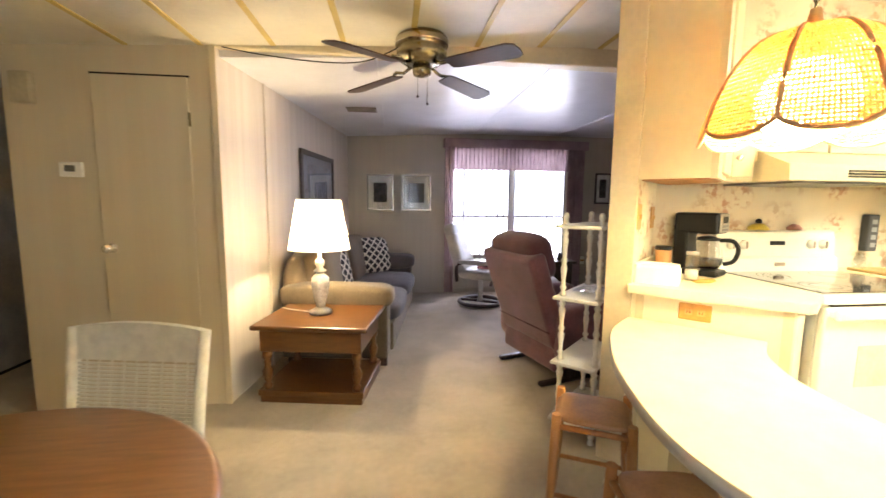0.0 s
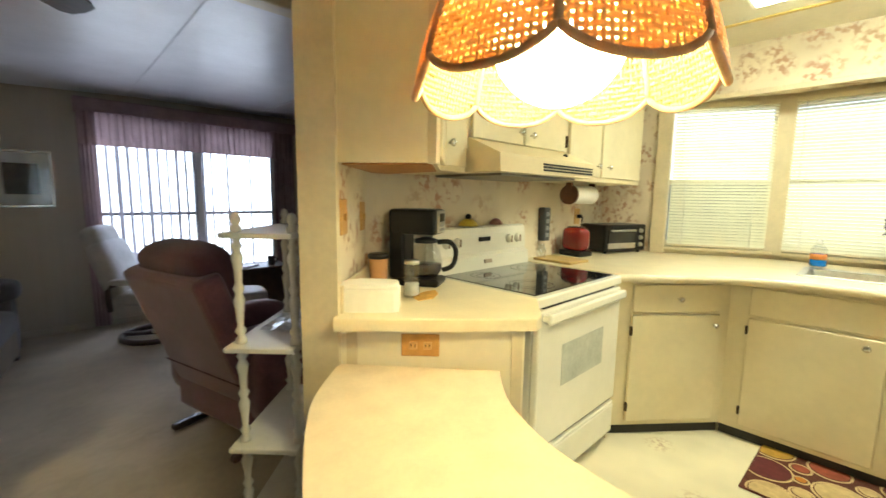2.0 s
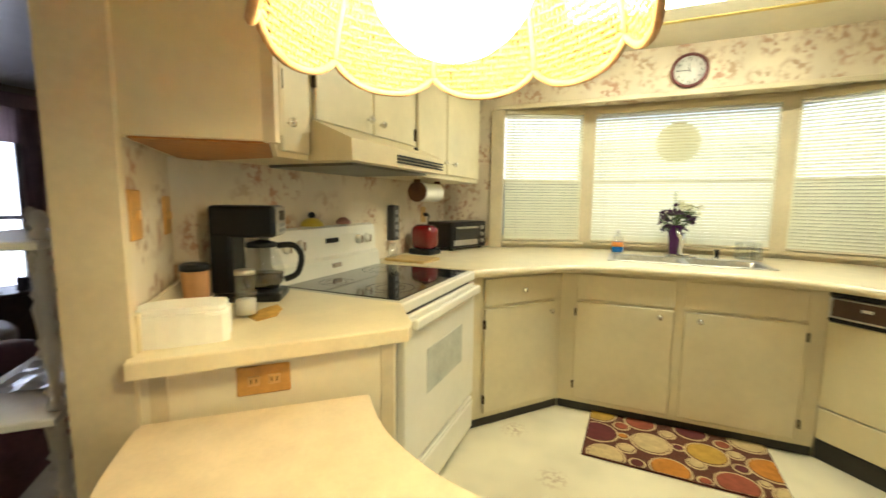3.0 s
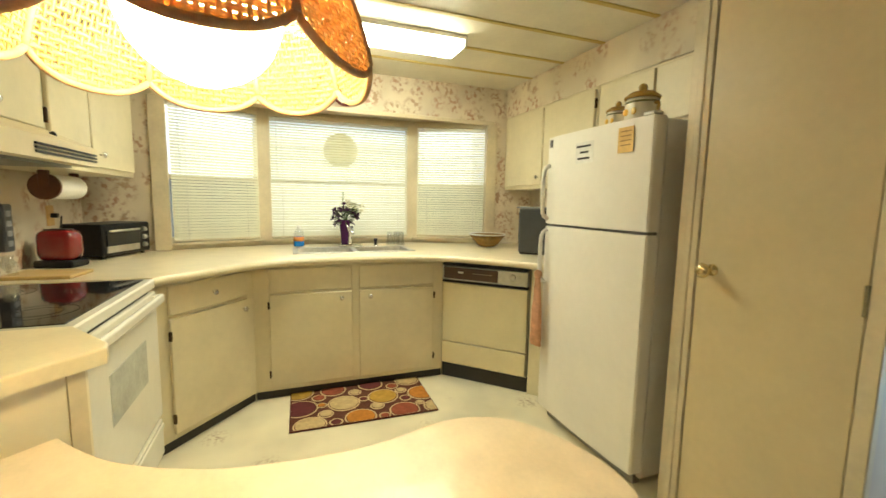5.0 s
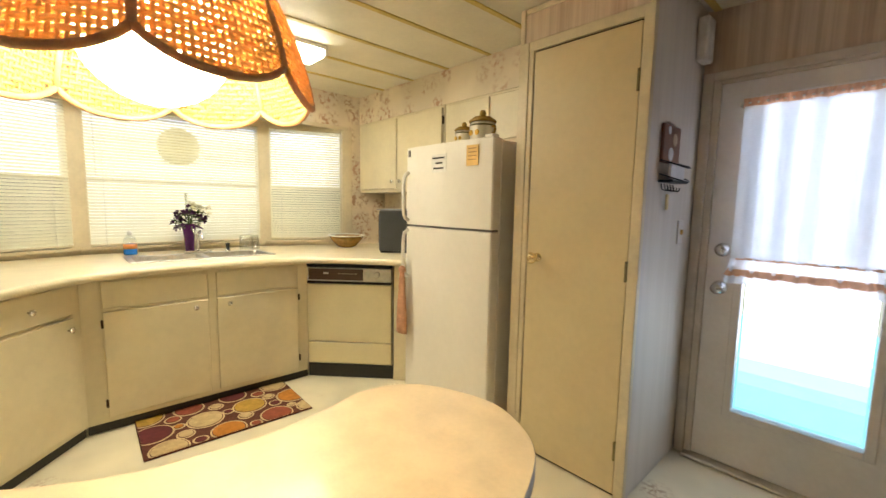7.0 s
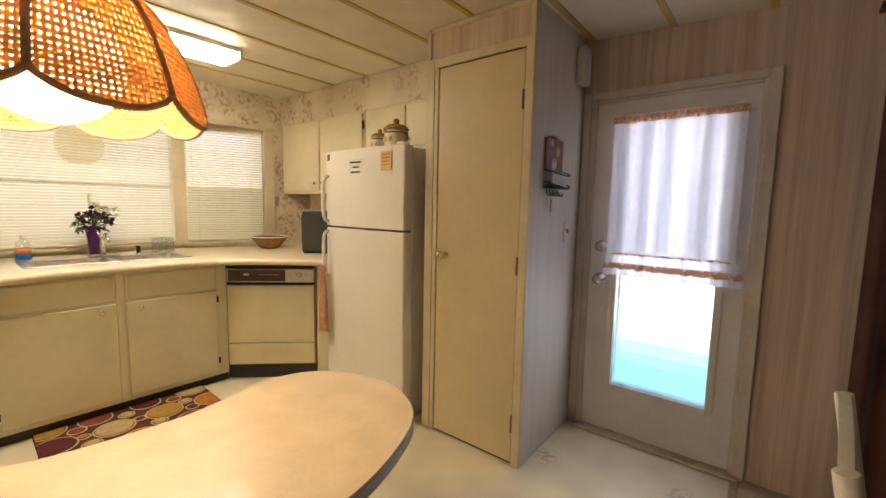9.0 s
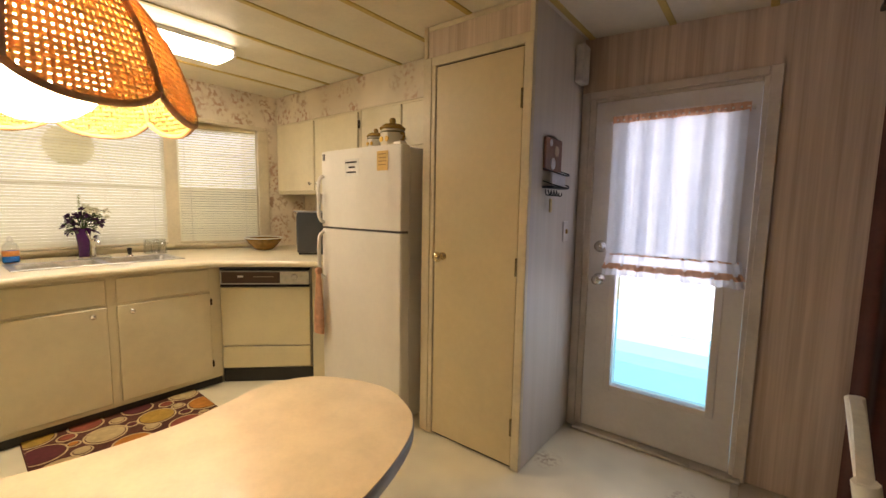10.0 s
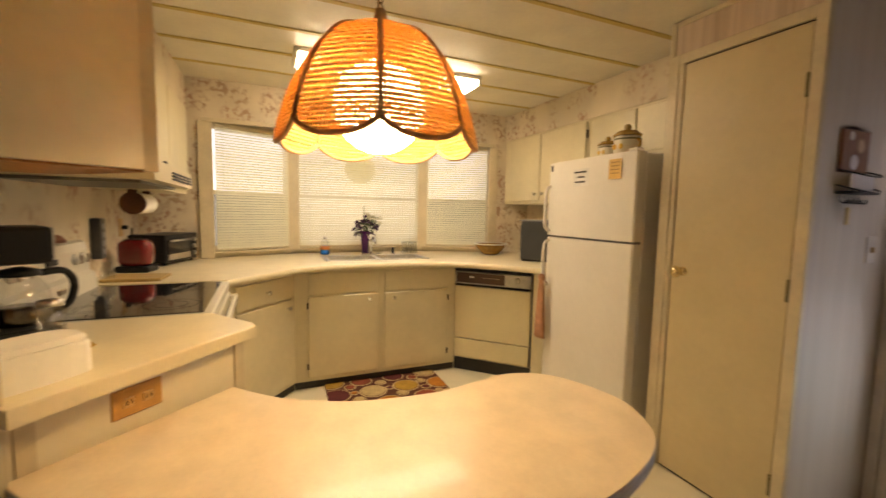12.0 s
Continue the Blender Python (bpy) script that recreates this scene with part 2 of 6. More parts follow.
def prism(poly, z0, z1, bev=0.0, bm=None, seg=2):
    own = bm or bmesh.new()
    area = sum(a[0] * b[1] - b[0] * a[1] for a, b in zip(poly, poly[1:] + poly[:1]))
    poly = poly if area > 0 else poly[::-1]
    lo, hi = [own.verts.new((x, y, z0)) for x, y in poly], [own.verts.new((x, y, z1)) for x, y in poly]
    k = len(poly)
    top = own.faces.new(hi)
    own.faces.new(lo[::-1])
    for i in range(k):
        own.faces.new((lo[i], lo[(i + 1) % k], hi[(i + 1) % k], hi[i]))
    if bev:
        bmesh.ops.bevel(own, geom=list(top.edges), offset=bev, segments=seg, affect="EDGES", profile=0.5)
    return own


def lathe(profile, seg=24, bm=None, m=None, caps=True):
    own = bm or bmesh.new()
    rings = []
    for r, z in profile:
        rings.append([own.verts.new((r * math.cos(2 * math.pi * i / seg), r * math.sin(2 * math.pi * i / seg), z)) for i in range(seg)])
    for a, b in zip(rings, rings[1:]):
        for i in range(seg):
            f = own.faces.new((a[i], a[(i + 1) % seg], b[(i + 1) % seg], b[i]))
            f.smooth = True
    for ring, flip in ((rings[0], True), (rings[-1], False)) if caps else ():
        own.faces.new(ring[::-1] if flip else ring)
    if m is not None:
        bmesh.ops.transform(own, matrix=m, verts=[v for ring in rings for v in ring])
    return own


def tube(points, r, seg=8, bm=None, radii=None, caps=True):
    own = bm or bmesh.new()
    pts = [Vector(p) for p in points]
    rings, up = [], Vector((0.13, 0.21, 0.97))
    for i, p in enumerate(pts):
        d = (pts[min(i + 1, len(pts) - 1)] - pts[max(i - 1, 0)]).normalized()
        u = d.cross(up if abs(d.dot(up)) < 0.95 else Vector((1, 0, 0))).normalized()
        v = d.cross(u)
        q = radii[i] if radii else r
        rings.append([own.verts.new(p + q * (u * math.cos(2 * math.pi * k / seg) + v * math.sin(2 * math.pi * k / seg))) for k in range(seg)])
    for a, b in zip(rings, rings[1:]):
        for k in range(seg):
            own.faces.new((a[k], a[(k + 1) % seg], b[(k + 1) % seg], b[k])).smooth = True
    if caps:
        own.faces.new(rings[0][::-1])
        own.faces.new(rings[-1])
    return own


def ball(c, r, bm=None, sx=1, sy=1, sz=1, sub=16):
    own = bm or bmesh.new()
    made = bmesh.ops.create_uvsphere(own, u_segments=sub, v_segments=max(6, sub // 2), radius=1)["verts"]
    bmesh.ops.transform(own, matrix=Matrix.Translation(c) @ Matrix.Diagonal((r * sx, r * sy, r * sz, 1)), verts=made)
    for v in made:
        for f in v.link_faces:
            f.smooth = True
    return own


def cushion(sx, sy, sz, puff=0.35, c=(0, 0, 0), m=None, bm=None, n=8):
    """A padded block: rounded edges and a swollen middle."""
    own = bm or bmesh.new()
    made = bmesh.ops.create_cube(own, size=2)
    vs = made["verts"]
    es = list({e for v in vs for e in v.link_edges})
    old = set(own.verts) - set(vs)
    bmesh.ops.subdivide_edges(own, edges=es, cuts=n, use_grid_fill=True)
    vs = [v for v in own.verts if v not in old]
    for v in vs:
        p = v.co.copy()
        q = [math.copysign(1 - (1 - abs(a)) ** 1.6, a) for a in p]
        x, y, z = q
        r = (abs(x) ** 5 + abs(y) ** 5 + abs(z) ** 5) ** 0.2 or 1
        lin = max(abs(x), abs(y), abs(z))
        s = lin / r
        x, y, z = x * s, y * s, z * s
        mid = (1 - x * x) * (1 - y * y)
        z *= (1 - puff) + puff * mid ** 0.5 if mid > 0 else (1 - puff)
        v.co = Vector((x * sx / 2, y * sy / 2, z * sz / 2)) + Vector(c)
        for f in v.link_faces:
            f.smooth = True
    if m is not None:
        bmesh.ops.transform(own, matrix=m, verts=vs)
    return own


def link_mesh(name, bm, material, smooth=False):
    bmesh.ops.recalc_face_normals(bm, faces=bm.faces[:])
    me = bpy.data.meshes.new(name)
    bm.to_mesh(me)
    bm.free()
    me.materials.append(material)
    if smooth:
        me.polygons.foreach_set("use_smooth", [True] * len(me.polygons))
    return new(name, me)


def part(name, bm, material, parent, label="", smooth=False):
    ob = link_mesh(name, bm, material, smooth)
    ob.parent = parent
    return tagged(ob, label)


def copy_part(ob, parent, m):
    """Another part on the same mesh."""
    o = new(ob.name, ob.data)
    o.parent = parent
    o.matrix_basis = m
    return o


def thing(name, m, label, category, group=""):
    ob = new(name)
    ob.empty_display_size = 0.1
    ob.matrix_world = m
    return tagged(ob, label, category, group)


def setting(name, bm, material, label, category="wall", smooth=False):
    return tagged(link_mesh(name, bm, material, smooth), label, category, kind="structure")


def on_line(a, b, s):
    return (a[0] + (b[0] - a[0]) * s, a[1] + (b[1] - a[1]) * s)


def curve_through(pts, n=8, closed=False):
    """Smooth line through a few corner points of the plan."""
    out, k = [], len(pts)
    for i in range(k if closed else k - 1):
        p0, p1, p2, p3 = (pts[(i + j) % k] if closed else pts[min(max(i + j, 0), k - 1)] for j in (-1, 0, 1, 2))
        for s in range(n):
            t = s / n
            out.append(tuple(0.5 * ((2 * b) + (c - a) * t + (2 * a - 5 * b + 4 * c - d) * t * t + (3 * b - a - 3 * c + d) * t ** 3) for a, b, c, d in zip(p0, p1, p2, p3)))
    if not closed:
        out.append(tuple(pts[-1]))
    return out


# ---- the shell ----
CZ = 2.275


def ceil_z(x):
    return CZ if x > 1.8 else CZ - (1.8 - x) * 0.047


def pierced_wall(xs, zs, holes, y0, y1):
    """One wall slab along x with rectangular openings; holes name the cells of the grid xs, zs that stay open."""
    bm = bmesh.new()
    vert = {(i, k, s): bm.verts.new((x, y, z)) for i, x in enumerate(xs) for k, z in enumerate(zs) for s, y in enumerate((y0, y1))}
    cols, rows_ = len(xs) - 1, len(zs) - 1

    def solid(i, k):
        return 0 <= i < cols and 0 <= k < rows_ and (i, k) not in holes

    for i in range(cols):
        for k in range(rows_):
            if not solid(i, k):
                continue
            ring = [(i, k), (i + 1, k), (i + 1, k + 1), (i, k + 1)]
            bm.faces.new([vert[(*p, 0)] for p in ring])
            bm.faces.new([vert[(*p, 1)] for p in ring[::-1]])
            for side, (di, dk) in enumerate(((0, -1), (1, 0), (0, 1), (-1, 0))):
                if not solid(i + di, k + dk):
                    a, b = ring[side], ring[(side + 1) % 4]
                    bm.faces.new((vert[(*a, 0)], vert[(*a, 1)], vert[(*b, 1)], vert[(*b, 0)]))
    for v in [v for v in bm.verts if not v.link_faces]:
        bm.verts.remove(v)
    return bm


floor_bm = prism([(-3.2, -0.16), (0.75, -0.16), (0.75, 1.15), (1.45, 1.35), (1.62, 2.75), (1.755, 2.875), (2.12, 3.24), (4.6, 3.24), (4.6, 6.9), (-3.2, 6.9)], -0.08, 0.0)
setting("floor_carpet", floor_bm, CARPET, "beige cut-pile carpet over the dining and living floor", "floor")
setting("floor_vinyl", prism([(0.75, -0.16), (4.75, -0.16), (4.75, 3.24), (2.12, 3.24), (1.755, 2.875), (1.62, 2.75), (1.45, 1.35), (0.75, 1.15)], -0.08, -0.002), VINYL, "cream vinyl floor with small faded flower motifs", "floor")
setting("floor_strip", box(0.735, -0.14, 0.0, 0.765, 1.15, 0.006, 0.002), STEEL, "thin metal strip between carpet and vinyl", "trim")


def ceiling(name, x0, x1, y0, y1, drop, material, label):
    bm = bmesh.new()
    xs = sorted({x0, x1, *([1.8] if x0 < 1.8 < x1 else [])})
    for a, b in zip(xs, xs[1:]):
        vs = [bm.verts.new((x, y, ceil_z(x) - drop + dz)) for dz in (0, 0.06) for x, y in ((a, y0), (b, y0), (b, y1), (a, y1))]
        for q in ((0, 1, 2, 3), (7, 6, 5, 4), (0, 4, 5, 1), (1, 5, 6, 2), (2, 6, 7, 3), (3, 7, 4, 0)):
            bm.faces.new([vs[i] for i in q])
    bmesh.ops.remove_doubles(bm, verts=bm.verts[:], dist=1e-4)
    return setting(name, bm, material, label, "ceiling")


ceiling("ceiling_kitchen", -3.2, 4.75, -0.26, 3.75, 0.0, CEIL, "cream textured ceiling boards with yellowed battens")
ceiling("ceiling_living", -0.6, 4.6, 3.75, 6.9, 0.05, CEIL2, "glossy pale textured ceiling boards")
ceiling("ceiling_hall", -3.2, -0.6, 3.75, 6.9, 0.0, CEIL, "cream ceiling boards over the hallway")
for x in (-0.84, -0.44, -0.04, 0.37, 0.77, 1.17, 1.57, 1.97, 2.37, 2.77, 3.17, 3.57, 3.97):
    z = ceil_z(x)
    hi = 3.24 if x > 2.12 else 3.69
    lo = 0.14 if x > 2.27 else -0.16
    setting("ceiling_batten", box(x - 0.016, lo, z - 0.006, x + 0.016, hi if x < 2.1 else 2.95, z + 0.004, 0.002), BATTEN, "yellowed plastic batten strip on the ceiling", "trim")
for x in (0.55, 1.75, 2.95):
    setting("ceiling_seam", box(x - 0.008, 3.74, ceil_z(x) - 0.055, x + 0.008, 6.78, ceil_z(x) - 0.046, 0.002), CEIL2, "thin seam strip on the living room ceiling", "trim")

setting("beam", box(-0.42, 3.70, 2.165, 4.395, 3.80, 2.33, 0.006), TRIM, "painted dropped beam between dining and living rooms", "beam")
setting("wall_closet", box(-1.49, 3.7, 0, -0.372, 3.8, 2.3), CLOSETWALL, "tan panelled wall with a closet door")
setting("wall_living_west", prism([(-0.37, 3.7), (0.05, 6.8), (-0.1, 6.82), (-0.6, 3.8), (-0.38, 3.801)], 0, 2.35), PANEL2, "pale vertical-grain panelling beside the sofa")
W0, W1 = 1.42, 3.16
wn_bm = pierced_wall((-0.2, W0, W1, 4.6), (0, 0.42, 2.0, 2.4), {(1, 1)}, 6.8, 6.92)
setting("wall_living_north", wn_bm, LIVWALL, "grey-taupe panelled end wall around a wide window")
setting("wall_living_east", box(4.4, 3.3, 0, 4.52, 6.8, 2.4), LIVWALL, "grey-taupe panelled side wall")
setting("wall_kitchen_north", box(2.12, 3.24, 0, 4.75, 3.34, 2.3), PAPER, "kitchen wall in faded floral wallpaper")
setting("wall_diagonal", prism([(1.755, 2.875), (2.12, 3.24), (2.12, 3.34), (2.10, 3.34), (1.70, 2.93)], 0, 2.3), PAPER, "short angled wall in floral wallpaper ending at an opening")
setting("post_trim", prism([(1.765, 2.852), (1.787, 2.874), (1.76, 2.90), (1.715, 2.945), (1.702, 2.958), (1.68, 2.936)], 0, 2.28), TRIM, "cream painted end post of the angled wall", "trim")
s_bm = pierced_wall((-3.2, 0.73, 1.56, 4.75), (0, 1.925, 2.3), {(1, 0)}, -0.28, -0.16)
setting("wall_south", s_bm, PANEL, "striped wood-grain panelling around the outside door")
setting("backsplash_south", box(2.3, -0.157, 0.9, 4.5, -0.146, 2.03), PAPER, "faded floral wallpaper behind the counter", "wall")
setting("wall_dining_west", box(-2.32, -0.16, 0, -2.2, 6.8, 2.3), CLOSETWALL, "tan panelled side wall of the dining room and hall")
setting("wall_hall_end", box(-2.2, 5.6, 0, -0.3, 5.7, 2.3), PANEL2, "tan panelled end wall of the hallway")
setting("wall_closet_side", box(-1.49, 3.8, 0, -1.40, 5.6, 2.3), CLOSETWALL, "tan panelled side of the closet")

# east side: soffit, piers and the bay under it
setting("soffit_east", box(4.366, -0.16, 1.985, 4.75, 3.24, CZ), PAPER, "floral wallpaper band above the bay window")
setting("soffit_south", box(2.27, -0.16, 2.03, 4.366, 0.14, CZ), PAPER, "floral wallpaper band above the wall cabinets")
setting("soffit_north", box(2.2, 2.92, 2.03, 4.366, 3.24, CZ), PAPER, "floral wallpaper band above the range cabinets")
setting("wall_east_pier_south", box(4.366, -0.16, 0.0, 4.75, 0.29, 1.985), PAPER, "narrow floral wallpapered pier beside the bay window")
setting("wall_east_pier_north", box(4.366, 2.79, 0.0, 4.75, 3.24, 1.985), PAPER, "narrow floral wallpapered pier beside the bay window")
BAY = [(4.372, 2.79), (4.63, 2.16), (4.63, 0.935), (4.372, 0.29)]
setting("wall_bay_base", prism([(4.372, 2.79), (4.64, 2.16), (4.64, 0.935), (4.372, 0.29), (4.75, 0.29), (4.75, 2.79)], 0, 0.945), CREAM, "cream wall below the bay window")
setting("bay_head", prism([(4.366, 2.80), (4.62, 2.16), (4.62, 0.935), (4.366, 0.28), (4.40, 0.28), (4.75, 0.6), (4.75, 2.5), (4.40, 2.80)], 1.955, 1.986), TRIM, "cream painted head board over the bay window", "trim")
setting("bay_valance_rail", box(4.335, 0.27, 1.955, 4.366, 2.82, 1.987, 0.004), TRIM, "cream moulding along the top of the bay opening", "trim")

# ---- kitchen: bay windows and blinds ----


def bay_window(idx, a, b):
    """A double-hung window between plan points a and b, with a mini blind on its inner side."""
    d = Vector((b[0] - a[0], b[1] - a[1], 0))
    w = d.length
    ang = math.degrees(math.atan2(d.y, d.x))
    ob = tagged(new("window_%d" % idx), "cream framed double-hung kitchen window in the bay", "window", kind="structure")
    ob.matrix_world = pose(a[0], a[1], 0, 0, 0, ang)
    z0, z1, mid = 0.945, 1.96, 1.43
    for nm, q in (("window_frame", (0, 0.0, z0, 0.045, 0.07, z1)), ("window_frame", (w - 0.045, 0.0, z0, w, 0.07, z1)), ("window_frame", (0.045, 0.0, z1 - 0.04, w - 0.045, 0.07, z1)), ("window_sill", (0.0, -0.03, z0, w, 0.08, z0 + 0.022)), ("sash_rail", (0.045, 0.03, z0 + 0.022, w - 0.045, 0.06, z0 + 0.06))):
        part(nm, box(*q, bev=0.003), TRIM, ob)
    part("sash_rail", box(0.045, 0.03, mid - 0.018, w - 0.045, 0.06, mid + 0.018, bev=0.003), TRIM, ob)
    for lo, hi in ((z0 + 0.06, mid - 0.018), (mid + 0.018, z1 - 0.04)):
        p = part("pane", box(0.045, 0.043, lo, w - 0.045, 0.047, hi), PANE, ob)
        p.visible_shadow = False
    # added sheet that holds back daylight, so lower halves look darker than upper
    if idx != 2:
        part("insect_screen", box(0.045, 0.063, z0 + 0.04, w - 0.045, 0.0645, mid), DIMMING, ob, "grey see-through sheet added to dim the lower sash")
    return ob


def mini_blind(a, b, inset):
    d = Vector((b[0] - a[0], b[1] - a[1], 0))
    w = d.length
    ob = thing("mini_blind", pose(a[0], a[1], 0, 0, 0, math.degrees(math.atan2(d.y, d.x))), "cream metal mini blind hanging nearly closed in the window", "blind", "blinds in the bay window")
    x0, x1 = inset, w - inset
    part("head_rail", box(x0, -0.045, 1.925, x1, -0.012, 1.955, 0.003), CREAM, ob)
    part("bottom_rail", box(x0, -0.04, 0.975, x1, -0.016, 0.987, 0.003), CREAM, ob)
    bm = bmesh.new()
    cols = []
    for k in range(5):
        u = k / 4 * 2 - 1
        cols.append((0.0125 * u, 0.0022 * (1 - u * u)))
    for x in (x0, x1):
        for y, z in cols:
            bm.verts.new((x, y, z))
    bm.verts.ensure_lookup_table()
    for k in range(4):
        bm.faces.new((bm.verts[k], bm.verts[k + 1], bm.verts[k + 6], bm.verts[k + 5])).smooth = True
    first = None
    n = 45
    for i in range(n):
        z = 0.998 + i * (1.918 - 0.998) / (n - 1)
        m = pose(0, -0.028, z, 48 + 0.8 * math.sin(i * 1.7), 0, 0.03 * math.sin(i * 2.3))
        if first is None:
            first = part("slat", bm, SLAT, ob)
            first.matrix_basis = m
        else:
            copy_part(first, ob, m)
    for x in (x0 + 0.09, x1 - 0.09):
        part("ladder_cord", tube([(x, -0.042, 1.93), (x, -0.042, 0.98)], 0.0012, 4), WHITE, ob)
    part("tilt_wand", tube([(x0 + 0.05, -0.05, 1.93), (x0 + 0.052, -0.052, 1.45)], 0.003, 6), CLEAR, ob)
    return ob


for i in range(3):
    bay_window(i + 1, BAY[i], BAY[i + 1])
    mini_blind(BAY[i], BAY[i + 1], 0.05)
for x, y in BAY[1:3]:
    setting("bay_mullion", prism([(x - 0.03, y - 0.055), (x + 0.04, y - 0.04), (x + 0.04, y + 0.04), (x - 0.03, y + 0.055)], 0.945, 1.96), TRIM, "cream mullion at the angle of the bay", "trim")
for y in (0.285, 2.795):
    setting("bay_casing", box(4.345, y - 0.05, 0.915, 4.368, y + 0.05, 1.96, 0.003), TRIM, "cream casing beside the bay window", "trim")

# ---- kitchen: base cabinets and counters ----


def knob(parent, m, material=CHROME, r=0.015):
    k = part("knob", lathe([(0.004, 0), (0.005, 0.012), (r, 0.018), (r * 1.05, 0.024), (r * 0.7, 0.03), (0.002, 0.032)], 12), material, parent, "round chrome knob")
    k.matrix_basis = m @ pose(0, 0, 0, 90, 0, 0)
    return k


def front_door(parent, x0, x1, z0, z1, y=-0.018, name="door", material=CREAM):
    return part(name, box(x0, y, z0, x1, 0.0, z1, 0.004), material, parent)


def hinge(parent, x, z, y=-0.02, h=0.05):
    part("hinge", box(x - 0.006, y - 0.006, z - h / 2, x + 0.006, y + 0.012, z + h / 2, 0.003), BRONZE, parent, "dark bronze hinge")


def base_unit(label, a, b, depth, top=0.875):
    """Base cabinet whose face runs from plan point a (its left) to b (its right). Local x along the face, y into the cabinet."""
    d = Vector((b[0] - a[0], b[1] - a[1], 0))
    ob = thing("base_cabinet", pose(a[0], a[1], 0, 0, 0, math.degrees(math.atan2(d.y, d.x))), label, "cabinet", "kitchen base cabinets")
    w = d.length
    part("body", box(0, 0, 0.055, w, depth, top), CREAM, ob)
    part("toe_kick", box(0.0, 0.012, 0.0, w, depth, 0.055), RUBBER, ob, "black vinyl toe kick")
    return ob, w


P_L, P_A, P_B, P_R = (3.26, 2.625), (3.775, 2.20), (3.775, 0.945), (3.315, 0.50)
c1, w1 = base_unit("cream base cabinet with one drawer beside the range", P_L, P_A, 0.45)
part("drawer_front", box(0.11, -0.018, 0.70, w1 - 0.06, 0, 0.852, 0.004), CREAM, c1)
front_door(c1, 0.11, w1 - 0.06, 0.085, 0.685)
knob(c1, pose(w1 / 2 + 0.03, -0.018, 0.775))
knob(c1, pose(w1 - 0.10, -0.018, 0.63))
for z in (0.60, 0.17):
    hinge(c1, 0.108, z)
c2, w2 = base_unit("wide cream sink cabinet with two doors", P_A, P_B, 0.55)
part("center_stile", box(w2 / 2 - 0.02, -0.004, 0.06, w2 / 2 + 0.02, 0, 0.87, 0.001), CREAM, c2)
for s, x0, x1 in ((0, 0.09, w2 / 2 - 0.025), (1, w2 / 2 + 0.025, w2 - 0.075)):
    front_door(c2, x0, x1, 0.085, 0.685)
    part("false_front", box(x0, -0.012, 0.70, x1, 0, 0.852, 0.004), CREAM, c2)
    knob(c2, pose(x1 - 0.07 if s == 0 else x0 + 0.07, -0.018, 0.645))
    for z in (0.62, 0.17):
        hinge(c2, x0 - 0.003 if s == 0 else x1 + 0.003, z, h=0.045)
filler = thing("cabinet_filler", pose(0, 0, 0), "narrow cream filler strip beside the range", "cabinet")
part("strip", prism([(3.232, 2.60), (3.27, 2.62), (3.27, 3.2), (3.232, 3.2)], 0.0, 0.875), CREAM, filler)

# dishwasher, set at an angle
dd = Vector((P_R[0] - P_B[0], P_R[1] - P_B[1], 0))
dw = thing("dishwasher", pose(P_B[0], P_B[1], 0, 0, 0, math.degrees(math.atan2(dd.y, dd.x))), "older almond dishwasher with brown control panel under the counter", "dishwasher")
DWW = dd.length
part("body", box(0.004, 0.02, 0.1, DWW - 0.01, 0.5, 0.872), CREAM, dw)
part("door_panel", box(0.006, -0.012, 0.28, DWW - 0.012, 0.02, 0.712, 0.004), mat("almond enamel", (0.68, 0.60, 0.38), 0.3, vary=0.03), dw)
part("lower_panel", box(0.006, -0.010, 0.115, DWW - 0.012, 0.02, 0.272, 0.004), MATS["almond enamel"], dw)
part("toe_kick", box(0.0, 0.015, 0.0, DWW, 0.4, 0.10), RUBBER, dw, "black toe kick")
# upper strip is black trim, lower one blackens the shaded gap under the panel
for z0, z1 in ((0.836, 0.868), (0.714, 0.732)):
    part("black_trim", box(0.006, -0.014, z0, DWW - 0.012, 0.02, z1, 0.002), BLACK, dw)
cp = part("control_panel", box(0.006, -0.02, 0.734, DWW - 0.012, 0.02, 0.834, 0.004), STEEL, dw, "metal framed control panel")
part("brown_inset", box(0.02, -0.0225, 0.744, DWW * 0.66, -0.019, 0.826, 0.001), mat("brown plastic", (0.075, 0.035, 0.022), 0.4), cp, "dark brown inset")
part("switch_light", box(0.13, -0.025, 0.786, 0.17, -0.022, 0.800, 0.001), WHITE, cp)
for i in range(6):
    part("lettering_bar", box(0.24 + i * 0.024, -0.0245, 0.789, 0.26 + i * 0.024, -0.022, 0.794), mat("dull print", (0.45, 0.36, 0.28), 0.5), cp)
kn = part("dial", lathe([(0.022, 0), (0.020, 0.016), (0.012, 0.018), (0.003, 0.02)], 16), STEEL, cp, "round steel dial")
kn.matrix_basis = pose(DWW * 0.82, -0.02, 0.792, 90)
part("vent_lip", box(0.008, -0.030, 0.838, DWW - 0.01, 0.02, 0.87, 0.006), BLACK, dw, "black plastic top lip")

# the main worktop follows the cabinet faces with a soft curve
EDGE_PTS = curve_through([(3.235, 2.575), (3.43, 2.37), (3.60, 2.20), (3.72, 1.92), (3.735, 1.58), (3.715, 1.22), (3.63, 0.97), (3.42, 0.74), (3.13, 0.50)], 5)
ctop = EDGE_PTS + [(3.13, -0.145), (4.36, -0.145), (4.37, 0.29), (4.62, 0.935), (4.62, 2.16), (4.37, 2.79), (4.36, 3.235), (3.235, 3.235)]
worktop = thing("worktop", pose(0, 0, 0), "continuous cream laminate worktop curving past the sink", "worktop")
